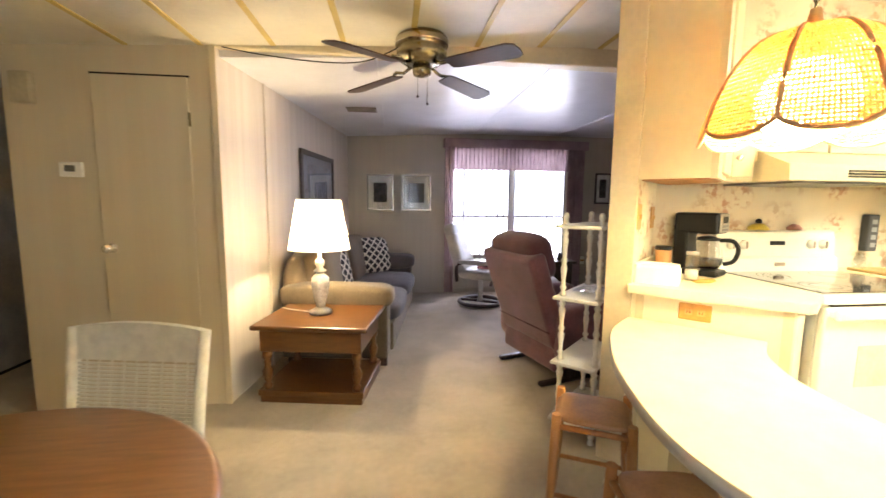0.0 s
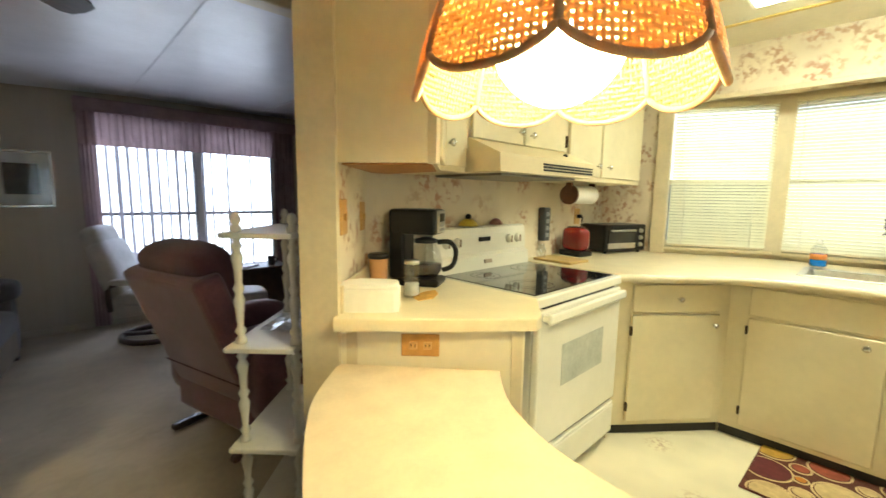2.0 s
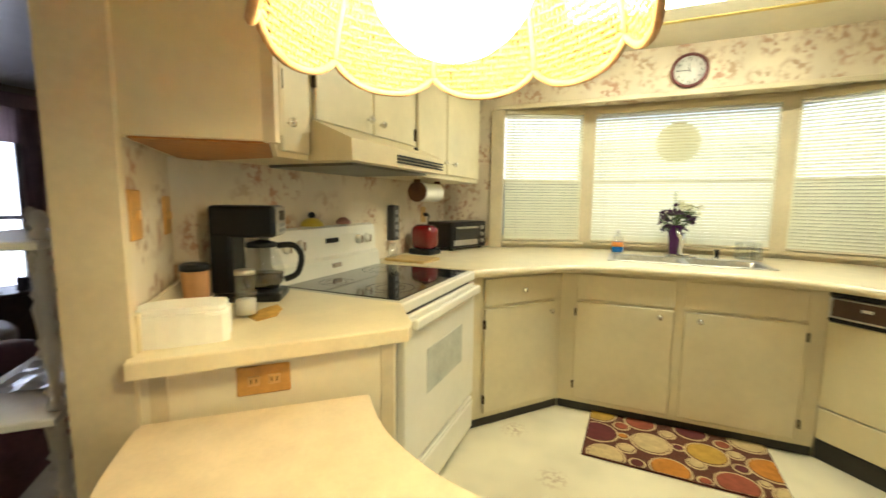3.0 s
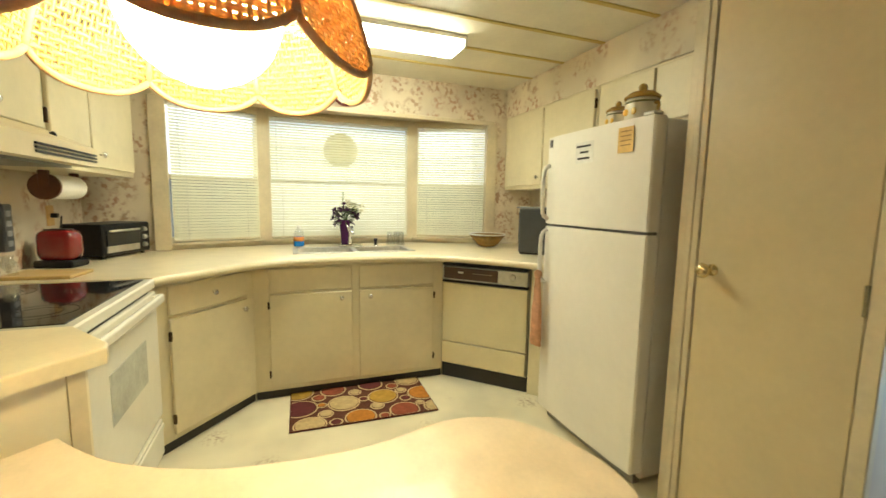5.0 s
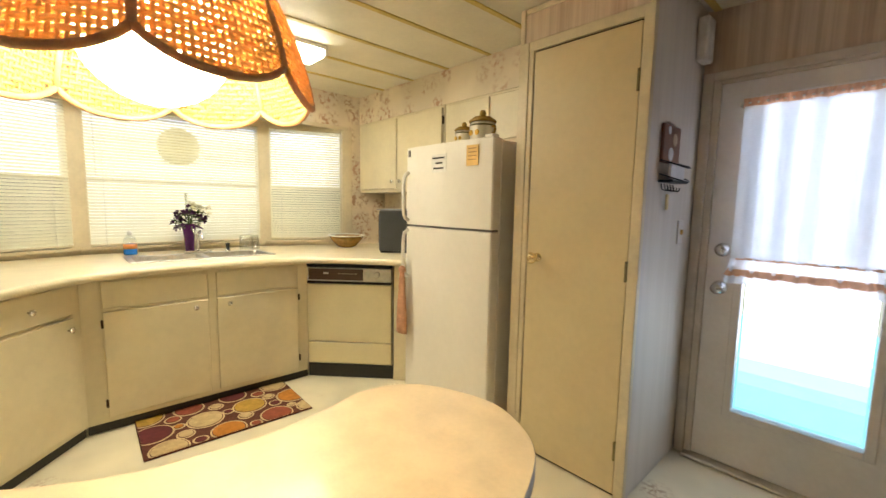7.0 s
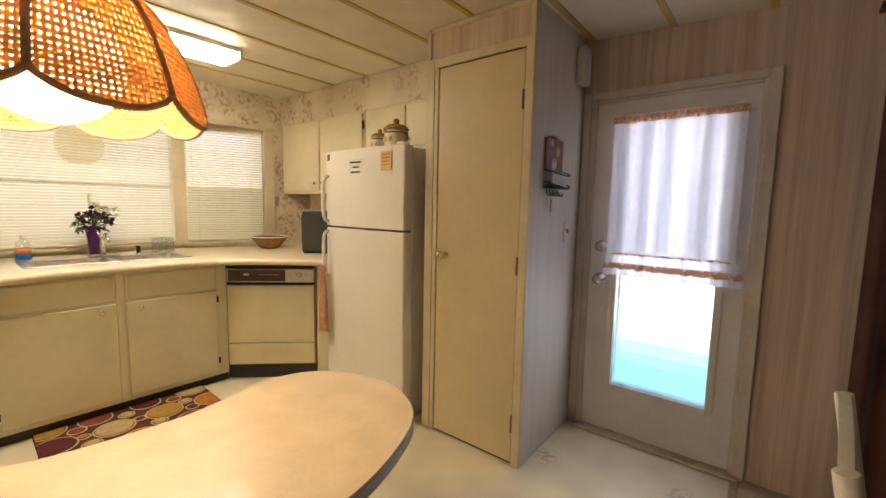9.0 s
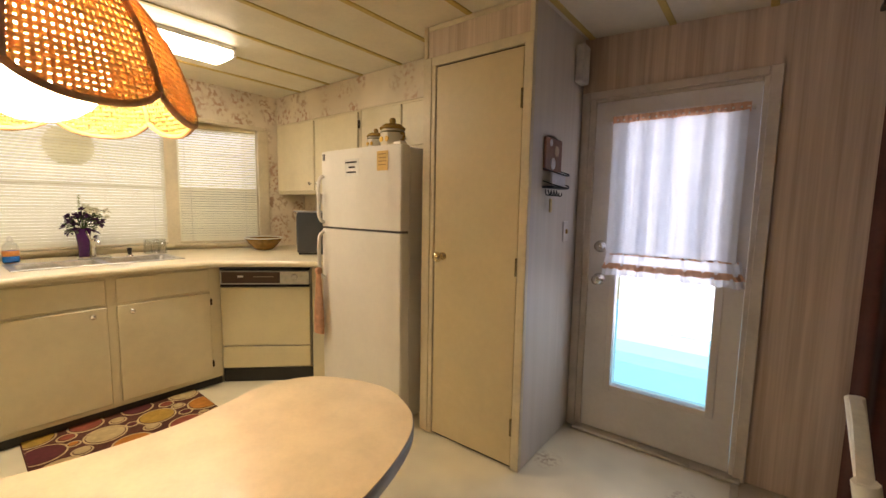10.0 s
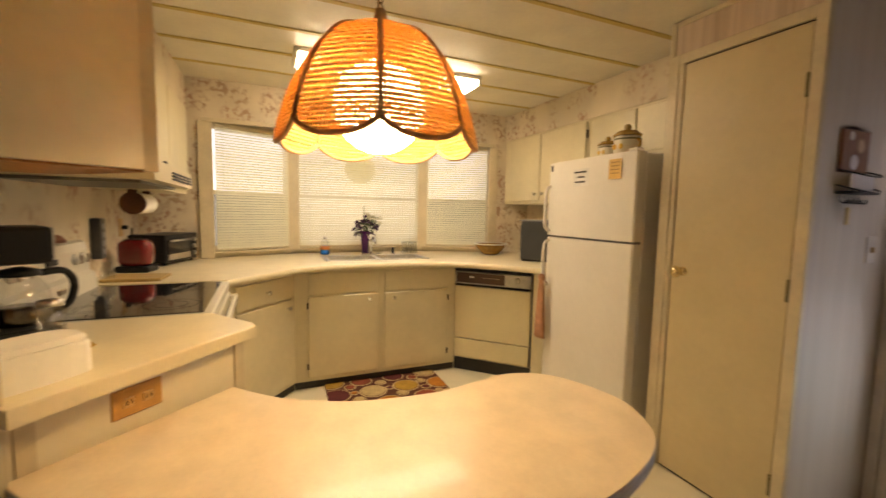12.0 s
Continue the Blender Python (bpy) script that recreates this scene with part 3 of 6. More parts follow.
SX0, SX1, SY0, SY1 = 3.95, 4.33, 1.10, 1.96


def worktop_mesh():
    bm = bmesh.new()
    hole = [(SX0 + 0.02, SY0 + 0.02), (SX1 - 0.02, SY0 + 0.02), (SX1 - 0.02, SY1 - 0.02), (SX0 + 0.02, SY1 - 0.02)]
    for z in (0.915, 0.876):
        vo, vh = [bm.verts.new((x, y, z)) for x, y in ctop], [bm.verts.new((x, y, z)) for x, y in hole]
        es = [bm.edges.new((q[i], q[(i + 1) % len(q)])) for q in (vo, vh) for i in range(len(q))]
        bmesh.ops.triangle_fill(bm, use_beauty=True, edges=es)
        if z == 0.915:
            upper = (vo, vh)
        else:
            for hi, lo in zip(upper, (vo, vh)):
                for i in range(len(hi)):
                    j = (i + 1) % len(hi)
                    bm.faces.new((lo[i], lo[j], hi[j], hi[i]))
    return bm


part("top", worktop_mesh(), LAMINATE, worktop)

# sink
sink = thing("sink", pose(0, 0, 0.915), "double-bowl stainless steel sink set in the worktop", "sink")


def bowl_mesh(x0, y0, x1, y1, depth):
    bm = bmesh.new()
    k = 0.03
    rings = []
    for inset, z in ((0.0, 0.002), (0.006, -0.01), (0.02, -depth + 0.02), (0.05, -depth)):
        a, b, c, d = x0 + inset, y0 + inset, x1 - inset, y1 - inset
        pts = []
        for cx, cy, s in ((c - k, d - k, 0), (a + k, d - k, 1), (a + k, b + k, 2), (c - k, b + k, 3)):
            for i in range(5):
                t = (s + i / 4) * math.pi / 2
                pts.append(bm.verts.new((cx + k * math.cos(t), cy + k * math.sin(t), z)))
        rings.append(pts)
    for p, q in zip(rings, rings[1:]):
        for i in range(len(p)):
            bm.faces.new((p[i], p[(i + 1) % len(p)], q[(i + 1) % len(p)], q[i])).smooth = True
    bm.faces.new(rings[-1])
    return bm


YM = (SY0 + SY1) / 2
part("bowl", bowl_mesh(SX0 + 0.03, SY0 + 0.03, SX1 - 0.06, YM - 0.015, 0.17), STEEL, sink)
part("bowl", bowl_mesh(SX0 + 0.03, YM + 0.015, SX1 - 0.06, SY1 - 0.03, 0.17), STEEL, sink)
rim = box(SX0, SY0, 0, SX0 + 0.035, SY1, 0.006, 0.002)
for q in ((SX1 - 0.065, SY0, SX1, SY1), (SX0 + 0.03, SY0, SX1 - 0.06, SY0 + 0.035), (SX0 + 0.03, SY1 - 0.035, SX1 - 0.06, SY1), (SX0 + 0.03, YM - 0.02, SX1 - 0.06, YM + 0.02)):
    box(q[0], q[1], 0.0, q[2], q[3], 0.0055, 0.002, bm=rim)
part("rim", rim, STEEL, sink)
faucet = thing("faucet", pose(4.29, 1.53, 0.92), "low chrome kitchen faucet with swing spout", "faucet")
part("base", box(-0.022, -0.09, 0, 0.022, 0.09, 0.02, 0.008), CHROME, faucet)
part("spout", tube(curve_through([(0, 0, 0.02), (-0.01, 0, 0.11), (-0.08, 0, 0.16), (-0.17, 0.01, 0.14), (-0.19, 0.012, 0.115)], 4), 0.011, 8), CHROME, faucet)
part("lever", tube([(0.0, 0.005, 0.115), (0.03, 0.03, 0.19)], 0.007, 8), CHROME, faucet)
sprayer = thing("sink_sprayer", pose(4.30, 1.33, 0.92), "small black and chrome sink sprayer", "sprayer")
part("collar", lathe([(0.02, 0), (0.018, 0.012), (0.012, 0.016)], 12), CHROME, sprayer)
part("head", lathe([(0.011, 0.014), (0.014, 0.05), (0.017, 0.06), (0.004, 0.064)], 12), BLACK, sprayer)

# angled counter beside the opening
hi_bm = [(1.737, 2.835), (2.222, 2.412), (2.27, 2.425), (2.46, 2.57), (2.46, 3.235), (2.125, 3.235), (1.78, 2.89)]
angled = thing("angled_cabinet", pose(0, 0, 0), "angled cream cabinet with a plain end panel beside the range", "cabinet", "kitchen base cabinets")
part("body", prism([(1.782, 2.874), (2.215, 2.45), (2.445, 2.62), (2.445, 3.2), (2.16, 3.2), (1.805, 2.865)], 0.0, 0.875), mat("pale end panel", (0.79, 0.72, 0.56), 0.4, vary=0.04, scale=4), angled)
u = Vector((2.24 - 1.80, 2.425 - 2.86, 0)).normalized()
for s in (0.0, 0.54):
    p0 = Vector((1.80, 2.86, 0)) + u * s
    p1 = p0 + u * 0.035
    off = Vector((-0.70, -0.71, 0)) * 0.008
    part("corner_strip", prism([tuple((p0 + off)[:2]), tuple((p1 + off)[:2]), tuple(p1[:2]), tuple(p0[:2])], 0.0, 0.872), TRIM, angled)
acounter = thing("angled_counter", pose(0, 0, 0), "cream laminate counter with an angled front edge", "worktop")
part("top", prism(hi_bm, 0.877, 0.917, 0.005), LAMINATE, acounter)
part("back_strip", prism([(1.79, 2.868), (2.125, 3.205), (2.125, 3.22), (1.78, 2.878)], 0.917, 1.005), TRIM, acounter, "low cream backsplash strip")


def wall_plate(name, label, m, w, h, slots, material=OAKPLATE):
    ob = thing(name, m, label, "outlet" if slots == "outlet" else "switch")
    part("plate", box(-w / 2, -0.007, -h / 2, w / 2, 0, h / 2, 0.003), material, ob)
    if slots == "outlet":
        for sx in (-1, 1):
            part("receptacle", box(sx * w * 0.19 - 0.0145, -0.0105, -0.013, sx * w * 0.19 + 0.0145, -0.006, 0.013, 0.003), mat("tan receptacle plastic", (0.60, 0.36, 0.13), 0.4), ob)
            for dx in (-0.006, 0.006):
                part("slot", box(sx * w * 0.19 + dx - 0.0013, -0.0115, -0.005, sx * w * 0.19 + dx + 0.0013, -0.010, 0.006), BLACK, ob)
    else:
        part("toggle", box(-0.006, -0.017, -0.012, 0.006, -0.006, 0.012, 0.002), mat("tan receptacle plastic", (0.60, 0.36, 0.13), 0.4), ob)
    return ob


ang_face = math.degrees(math.atan2(u.y, u.x))
wall_plate("wall_outlet", "double outlet in a light oak cover plate", pose(1.972, 2.69, 0.817, 0, 0, ang_face), 0.125, 0.075, "outlet")
wall_plate("light_switch", "rocker switch in a light oak cover plate", pose(1.862, 2.984, 1.225, 0, 0, 45), 0.085, 0.125, "switch")
wall_plate("light_switch", "second switch in a light oak cover plate", pose(2.075, 3.197, 1.215, 0, 0, 45), 0.075, 0.12, "switch")

# ---- peninsula ----
outer = [(1.775, 2.868), (1.60, 2.70), (1.48, 2.50), (1.39, 2.30), (1.325, 2.08), (1.295, 1.92), (1.295, 1.78), (1.335, 1.63), (1.40, 1.50), (1.49, 1.425), (1.63, 1.385), (1.80, 1.435), (1.885, 1.515), (1.915, 1.63), (1.885, 1.76), (1.865, 1.88), (1.875, 2.05), (1.905, 2.18), (1.975, 2.32), (2.05, 2.41), (2.125, 2.48)]
pen_line = curve_through(outer, 5)
pen = thing("peninsula_counter", pose(0, 0, 0), "curved peach laminate breakfast peninsula joined to the angled cabinet", "counter")
part("top", prism(pen_line, 0.72, 0.752, 0.003), PENTOP, pen)


def edge_band(line, z0, z1, t=0.002):
    bm = bmesh.new()
    rows = []
    for i, p in enumerate(line):
        a, b = Vector(line[max(i - 1, 0)]), Vector(line[min(i + 1, len(line) - 1)])
        d = (b - a).normalized()
        nn = Vector((-d.y, d.x))
        q = Vector(p) - nn * t
        rows.append([bm.verts.new((*(q), z)) for z in (z0, z1)] + [bm.verts.new((*(Vector(p) + nn * 0.001), z)) for z in (z1, z0)])
    for a, b in zip(rows, rows[1:]):
        for i in range(4):
            bm.faces.new((a[i], b[i], b[(i + 1) % 4], a[(i + 1) % 4])).smooth = True
    return bm


part("edge_band", edge_band(pen_line, 0.717, 0.7485), EDGE, pen, "grey plastic edge band")
part("support_panel", prism([(1.70, 1.75), (1.72, 1.75), (1.72, 2.20), (1.90, 2.60), (1.86, 2.64), (1.68, 2.24)], 0, 0.72), CREAM, pen)
part("apron", prism(curve_through([(1.69, 2.72), (1.55, 2.45), (1.46, 2.2), (1.42, 1.95)], 4) + [(1.48, 1.95), (1.52, 2.19), (1.60, 2.42), (1.73, 2.68)], 0.66, 0.72), CREAM, pen)

# ---- range ----
stove = thing("electric_range", pose(2.465, 2.585, 0), "white freestanding electric range with black glass cooktop", "range")
SW = 0.76
part("body", box(0.004, 0.012, 0.06, SW - 0.004, 0.64, 0.885), ENAMEL, stove)
part("oven_door", box(0.01, -0.022, 0.265, SW - 0.01, 0.012, 0.857, 0.008, seg=2), ENAMEL, stove)
part("oven_window", box(0.19, -0.0245, 0.50, SW - 0.19, -0.021, 0.685, 0.001), mat("grey oven glass", (0.54, 0.55, 0.50), 0.15), stove, "grey printed glass window")
part("oven_handle", box(0.03, -0.062, 0.808, SW - 0.03, -0.040, 0.850, 0.010, seg=3), ENAMEL, stove)
for x in (0.05, SW - 0.05):
    part("handle_bracket", box(x - 0.02, -0.045, 0.815, x + 0.02, -0.02, 0.845, 0.004), ENAMEL, stove)
part("drawer", box(0.01, -0.02, 0.07, SW - 0.01, 0.012, 0.245, 0.008, seg=2), ENAMEL, stove)
part("drawer_lip", box(0.03, -0.03, 0.205, SW - 0.03, -0.018, 0.235, 0.005), ENAMEL, stove)
part("door_gap", box(0.012, -0.004, 0.246, SW - 0.012, 0.014, 0.264), BLACK, stove)
part("vent_gap", box(0.06, -0.006, 0.858, SW - 0.06, 0.014, 0.867), BLACK, stove)
part("cooktop_frame", box(0, -0.018, 0.868, SW, 0.56, 0.912, 0.006), ENAMEL, stove)
part("cooktop_glass", box(0.03, 0.015, 0.911, SW - 0.03, 0.55, 0.916, 0.002), CERAN, stove, "glossy black glass cooktop")
ringm = mat("grey burner print", (0.10, 0.10, 0.105), 0.2)
for bx, by, br in ((0.2, 0.15, 0.1), (0.56, 0.15, 0.075), (0.2, 0.42, 0.075), (0.56, 0.42, 0.1)):
    rbm = bmesh.new()
    for r0 in (br, br * 0.62):
        vs = [[rbm.verts.new((bx + rr * math.cos(k * math.pi / 16), by + rr * math.sin(k * math.pi / 16), 0.9166)) for k in range(32)] for rr in (r0, r0 - 0.003)]
        for k in range(32):
            rbm.faces.new((vs[0][k], vs[0][(k + 1) % 32], vs[1][(k + 1) % 32], vs[1][k]))
    part("burner_ring", rbm, ringm, stove)
bg = bmesh.new()
prof = [(0.555, 0.90), (0.565, 0.985), (0.585, 1.0), (0.59, 1.10), (0.60, 1.135), (0.62, 1.145), (0.645, 1.14), (0.645, 0.90)]
sides = [[bg.verts.new((x, y, z)) for y, z in prof] for x in (0.0, SW)]
for i in range(len(prof)):
    j = (i + 1) % len(prof)
    bg.faces.new((sides[0][i], sides[0][j], sides[1][j], sides[1][i]))
bg.faces.new(sides[0]), bg.faces.new(sides[1][::-1])
back = part("backguard", bg, ENAMEL, stove)
for x in (0.085, 0.165, SW - 0.165, SW - 0.085):
    k = part("burner_knob", lathe([(0.026, 0), (0.024, 0.008), (0.02, 0.022), (0.003, 0.024)], 16), ENAMEL, back)
    k.matrix_basis = pose(x, 0.587, 1.065, 87)
    part("knob_grip", box(x - 0.004, 0.556, 1.045, x + 0.004, 0.566, 1.085, 0.002), mat("dull print", (0.45, 0.36, 0.28), 0.5), back)
part("clock_display", box(SW / 2 - 0.045, 0.581, 1.062, SW / 2 + 0.045, 0.592, 1.085, 0.001), BLACK, back, "small black clock display")
part("badge", box(SW / 2 - 0.03, 0.553, 0.945, SW / 2 + 0.03, 0.565, 0.965, 0.001), mat("dull print", (0.45, 0.36, 0.28), 0.5), back)
part("front_edge", edge_band(EDGE_PTS[::-1], 0.8745, 0.9145, 0.003), LAMINATE, worktop, "cream laminate front edge")
fill2 = thing("cabinet_filler", pose(0, 0, 0), "cream filler panel between dishwasher and refrigerator", "cabinet")
part("panel", prism([(3.312, 0.497), (3.15, 0.35), (3.15, -0.1), (3.32, -0.1)], 0.0, 0.875), CREAM, fill2)

# ---- kitchen: wall cabinets ----


def wall_unit(label, m, w, z0, z1, depth, doors, knobs, hinges=(), name="wall_cabinet"):
    ob = thing(name, m, label, "cabinet", "kitchen wall cabinets")
    part("body", box(0, 0, z0, w, depth, z1, 0.002), CREAM, ob)
    for x0, x1, a, b in doors:
        front_door(ob, x0, x1, a, b)
    for x, z in knobs:
        knob(ob, pose(x, -0.018, z))
    for x, z in hinges:
        hinge(ob, x, z, h=0.06)
    return ob


cu = thing("wall_cabinet", pose(0, 0, 0), "tall angled corner wall cabinet with a plain cream end panel", "cabinet", "kitchen wall cabinets")
CB = [(1.775, 2.875), (1.974, 2.631), (2.235, 2.885), (2.235, 3.235), (2.13, 3.235)]
part("body", prism(CB, 1.402, CZ - 0.002), CREAM, cu)
part("underside", prism([(1.80, 2.875), (1.98, 2.653), (2.22, 2.89), (2.22, 3.2), (2.13, 3.2)], 1.396, 1.4015), mat("orange plywood", (0.36, 0.16, 0.05), 0.5, vary=0.12, scale=6, stretch=(2, 12, 2)), cu, "bare orange plywood underside")
part("corner_post", prism([(1.969, 2.621), (1.987, 2.625), (2.004, 2.649), (1.984, 2.659), (1.959, 2.649)], 1.398, CZ - 0.003), TRIM, cu)
fd = part("door", box(0.03, -0.018, 1.42, 0.36, 0, 2.22, 0.004), CREAM, cu)
fd.matrix_basis = pose(1.981, 2.634, 0, 0, 0, 44.6)
wall_unit("narrow cream wall cabinet beside the range hood", pose(2.24, 2.895, 0), 0.145, 1.402, 2.03, 0.33, [(0.012, 0.135, 1.42, 2.01)], [(0.035, 1.51)], [(0.008, 1.64)])
wall_unit("short cream two-door wall cabinet above the range hood", pose(2.39, 2.895, 0), 0.78, 1.50, 2.03, 0.33, [(0.02, 0.375, 1.545, 2.01), (0.387, 0.75, 1.545, 2.01)], [(0.335, 1.60), (0.428, 1.595)], [(0.012, 1.68), (0.76, 1.60)])
wall_unit("cream two-door wall cabinet at the corner by the bay", pose(3.18, 2.905, 0), 1.04, 1.402, 2.03, 0.32, [(0.03, 0.40, 1.43, 2.01), (0.42, 1.01, 1.43, 2.01)], [(0.35, 1.495), (0.49, 1.495)], [(0.022, 1.5)])
hood = thing("range_hood", pose(2.40, 2.90, 0), "almond range hood with a dark vent slot", "range hood")
hb = bmesh.new()
hp = [(0.335, 1.405), (0.335, 1.555), (-0.005, 1.548), (-0.175, 1.475), (-0.18, 1.402)]
hs = [[hb.verts.new((x, y, z)) for y, z in hp] for x in (0.0, 0.765)]
for i in range(5):
    j = (i + 1) % 5
    hb.faces.new((hs[0][i], hs[0][j], hs[1][j], hs[1][i]))
hb.faces.new(hs[0]), hb.faces.new(hs[1][::-1])
part("canopy", hb, mat("almond hood", (0.68, 0.58, 0.38), 0.4, vary=0.04), hood)
for i in range(3):
    part("vent_slot", box(0.30, -0.1835, 1.418 + i * 0.013, 0.74, -0.178, 1.425 + i * 0.013), BLACK, hood, "dark vent slot")
k = part("fan_switch", lathe([(0.012, 0), (0.010, 0.014), (0.002, 0.016)], 10), BLACK, hood, "black fan knob")
k.matrix_basis = pose(0.62, -0.09, 1.508, 67)
part("filter", box(0.08, -0.12, 1.392, 0.68, 0.28, 1.403), mat("greasy grey mesh", (0.20, 0.19, 0.17), 0.4, metal=0.6, vary=0.2), hood)

wall_unit("cream two-door wall cabinet over the counter by the refrigerator", pose(4.36, 0.135, 0, 0, 0, 180), 1.17, 1.402, 2.03, 0.27, [(0.02, 0.585, 1.43, 2.01), (0.605, 1.15, 1.43, 2.01)], [(0.55, 1.49), (0.66, 1.49)], [(1.165, 1.92)])
wall_unit("short cream two-door wall cabinet above the refrigerator", pose(3.185, 0.135, 0, 0, 0, 180), 0.91, 1.70, 2.03, 0.27, [(0.02, 0.43, 1.725, 2.01), (0.445, 0.89, 1.725, 2.01)], [(0.39, 1.77), (0.49, 1.77)], [])

# ---- refrigerator ----
fr = thing("refrigerator", pose(2.335, 0.582, 0), "white top-freezer refrigerator with curved doors", "refrigerator")
FW = 0.732
part("cabinet_body", box(0.005, -0.66, 0.03, FW - 0.005, -0.075, 1.650, 0.008), FRIDGE, fr)
part("kick_grille", box(0.03, -0.10, 0.0, FW - 0.03, -0.06, 0.075), mat("grey grille", (0.30, 0.28, 0.25), 0.5), fr)


def fridge_door(z0, z1):
    bm = bmesh.new()
    pr = [(0.0, -0.068), (0.0, -0.012), (0.006, -0.003), (0.10, 0.004), (FW / 2, 0.010), (FW - 0.10, 0.004), (FW - 0.006, -0.003), (FW, -0.012), (FW, -0.068)]
    return prism(pr, z0, z1, 0.006, bm=bm)


d1 = part("freezer_door", fridge_door(1.172, 1.657), FRIDGE, fr, smooth=False)
d2 = part("fresh_food_door", fridge_door(0.075, 1.158), FRIDGE, fr)
part("gasket_gap", box(0.012, -0.066, 1.157, FW - 0.012, -0.02, 1.173), mat("grey gasket", (0.18, 0.17, 0.17), 0.6), fr)
part("door_gasket", box(0.014, -0.078, 0.09, FW - 0.014, -0.066, 1.645), MATS["grey gasket"], fr)
for d, z0, z1, s in ((d1, 1.20, 1.50, 1), (d2, 0.83, 1.135, -1)):
    x = FW - 0.024
    pts = curve_through([(x, 0.0, z0), (x, 0.034, z0 + 0.03), (x, 0.040, (z0 + z1) / 2), (x, 0.034, z1 - 0.03), (x, 0.0, z1)], 4)
    part("handle", tube(pts, 0.012, 8), FRIDGE, d, "white plastic handle")
part("hinge_cover", box(0.01, -0.06, 1.657, 0.07, -0.005, 1.675, 0.005), FRIDGE, fr)
part("badge", box(FW - 0.045, 0.0, 1.60, FW - 0.025, 0.0055, 1.64, 0.001), MATS["grey gasket"], d1)
note = thing("fridge_note", pose(2.335 + 0.415, 0.5925, 1.545), "small white note with printed lines stuck to the freezer door", "note")
part("sheet", box(-0.075, 0.0, -0.055, 0.055, 0.0012, 0.05), mat("note paper", (0.80, 0.78, 0.74), 0.7), note)
for i, (a, b) in enumerate(((-0.055, 0.05), (-0.04, 0.02), (-0.05, 0.04))):
    part("print_bar", box(a, 0.0012, 0.03 - i * 0.03 - 0.006, b, 0.0018, 0.03 - i * 0.03 + 0.004), BLACK, note)
tagn = thing("energy_tag", pose(2.335 + 0.14, 0.5895, 1.575), "small orange-yellow paper tag on the freezer door", "tag")
part("sheet", box(-0.045, 0, -0.06, 0.045, 0.0012, 0.05), mat("orange tag paper", (0.78, 0.50, 0.16), 0.7), tagn)
for i in range(4):
    part("print_bar", box(-0.03, 0.0012, 0.03 - i * 0.02, 0.03, 0.0018, 0.035 - i * 0.02), mat("brown print", (0.40, 0.22, 0.08), 0.7), tagn)
towel = thing("dish_towel", pose(3.043, 0.628, 0), "peach dish towel knotted round the refrigerator handle", "towel")
tb = bmesh.new()
rows = []
for i in range(9):
    z = 0.87 - i * 0.052
    wd = 0.014 + 0.032 * min(1, i / 5)
    rows.append([tb.verts.new((wd * math.cos(a) + 0.006 * math.sin(3 * a + i), 0.02 * math.sin(a) * (0.7 + 0.05 * i) + 0.004 * math.cos(5 * a), z)) for a in [2 * math.pi * k / 16 for k in range(16)]])
for a, b in zip(rows, rows[1:]):
    for kk in range(16):
        tb.faces.new((a[kk], a[(kk + 1) % 16], b[(kk + 1) % 16], b[kk])).smooth = True
tb.faces.new(rows[0]), tb.faces.new(rows[-1][::-1])
part("cloth", tb, mat("peach terry", (0.62, 0.32, 0.19), 0.95, vary=0.15, scale=30, bump=0.6, bscale=400), towel)
part("knot", ball((0, 0.0, 0.875), 0.024, sx=0.9, sz=1.2), MATS["peach terry"], towel)


def canister(m, s, label):
    ob = thing("canister", m, label, "canister", "canisters on the refrigerator")
    part("jar", lathe([(0.05 * s, 0), (0.062 * s, 0.01 * s), (0.064 * s, 0.085 * s), (0.058 * s, 0.098 * s)], 20), mat("cream ceramic", (0.80, 0.74, 0.60), 0.25, vary=0.05), ob)
    part("band", lathe([(0.0645 * s, 0.078 * s), (0.066 * s, 0.082 * s), (0.0645 * s, 0.086 * s)], 20), mat("olive glaze", (0.13, 0.12, 0.03), 0.3), ob)
    lid = part("lid", lathe([(0.066 * s, 0.098 * s), (0.068 * s, 0.106 * s), (0.045 * s, 0.124 * s), (0.012 * s, 0.130 * s)], 20), mat("amber glaze", (0.42, 0.26, 0.06), 0.25, vary=0.15), ob, "amber and green lid")
    part("finial", ball((0, 0, 0.143 * s), 0.017 * s), MATS["amber glaze"], lid)
    for kx in (-0.02, 0.02):
        part("flower", ball((kx * s, 0.062 * s, 0.045 * s), 0.014 * s, sy=0.3), mat("yellow flower glaze", (0.75, 0.45, 0.05), 0.3), ob)
    for kx in (-1, 1):
        part("ear_handle", tube(curve_through([(kx * 0.06 * s, 0, 0.075 * s), (kx * 0.08 * s, 0, 0.07 * s), (kx * 0.075 * s, 0, 0.045 * s), (kx * 0.062 * s, 0, 0.04 * s)], 3), 0.007 * s, 6), MATS["amber glaze"], ob)


canister(pose(2.335 + 0.19, 0.46, 1.652), 1.15, "large cream lidded canister with yellow flowers on the refrigerator")
canister(pose(2.335 + 0.335, 0.46, 1.652), 0.85, "small cream lidded canister with yellow flowers on the refrigerator")

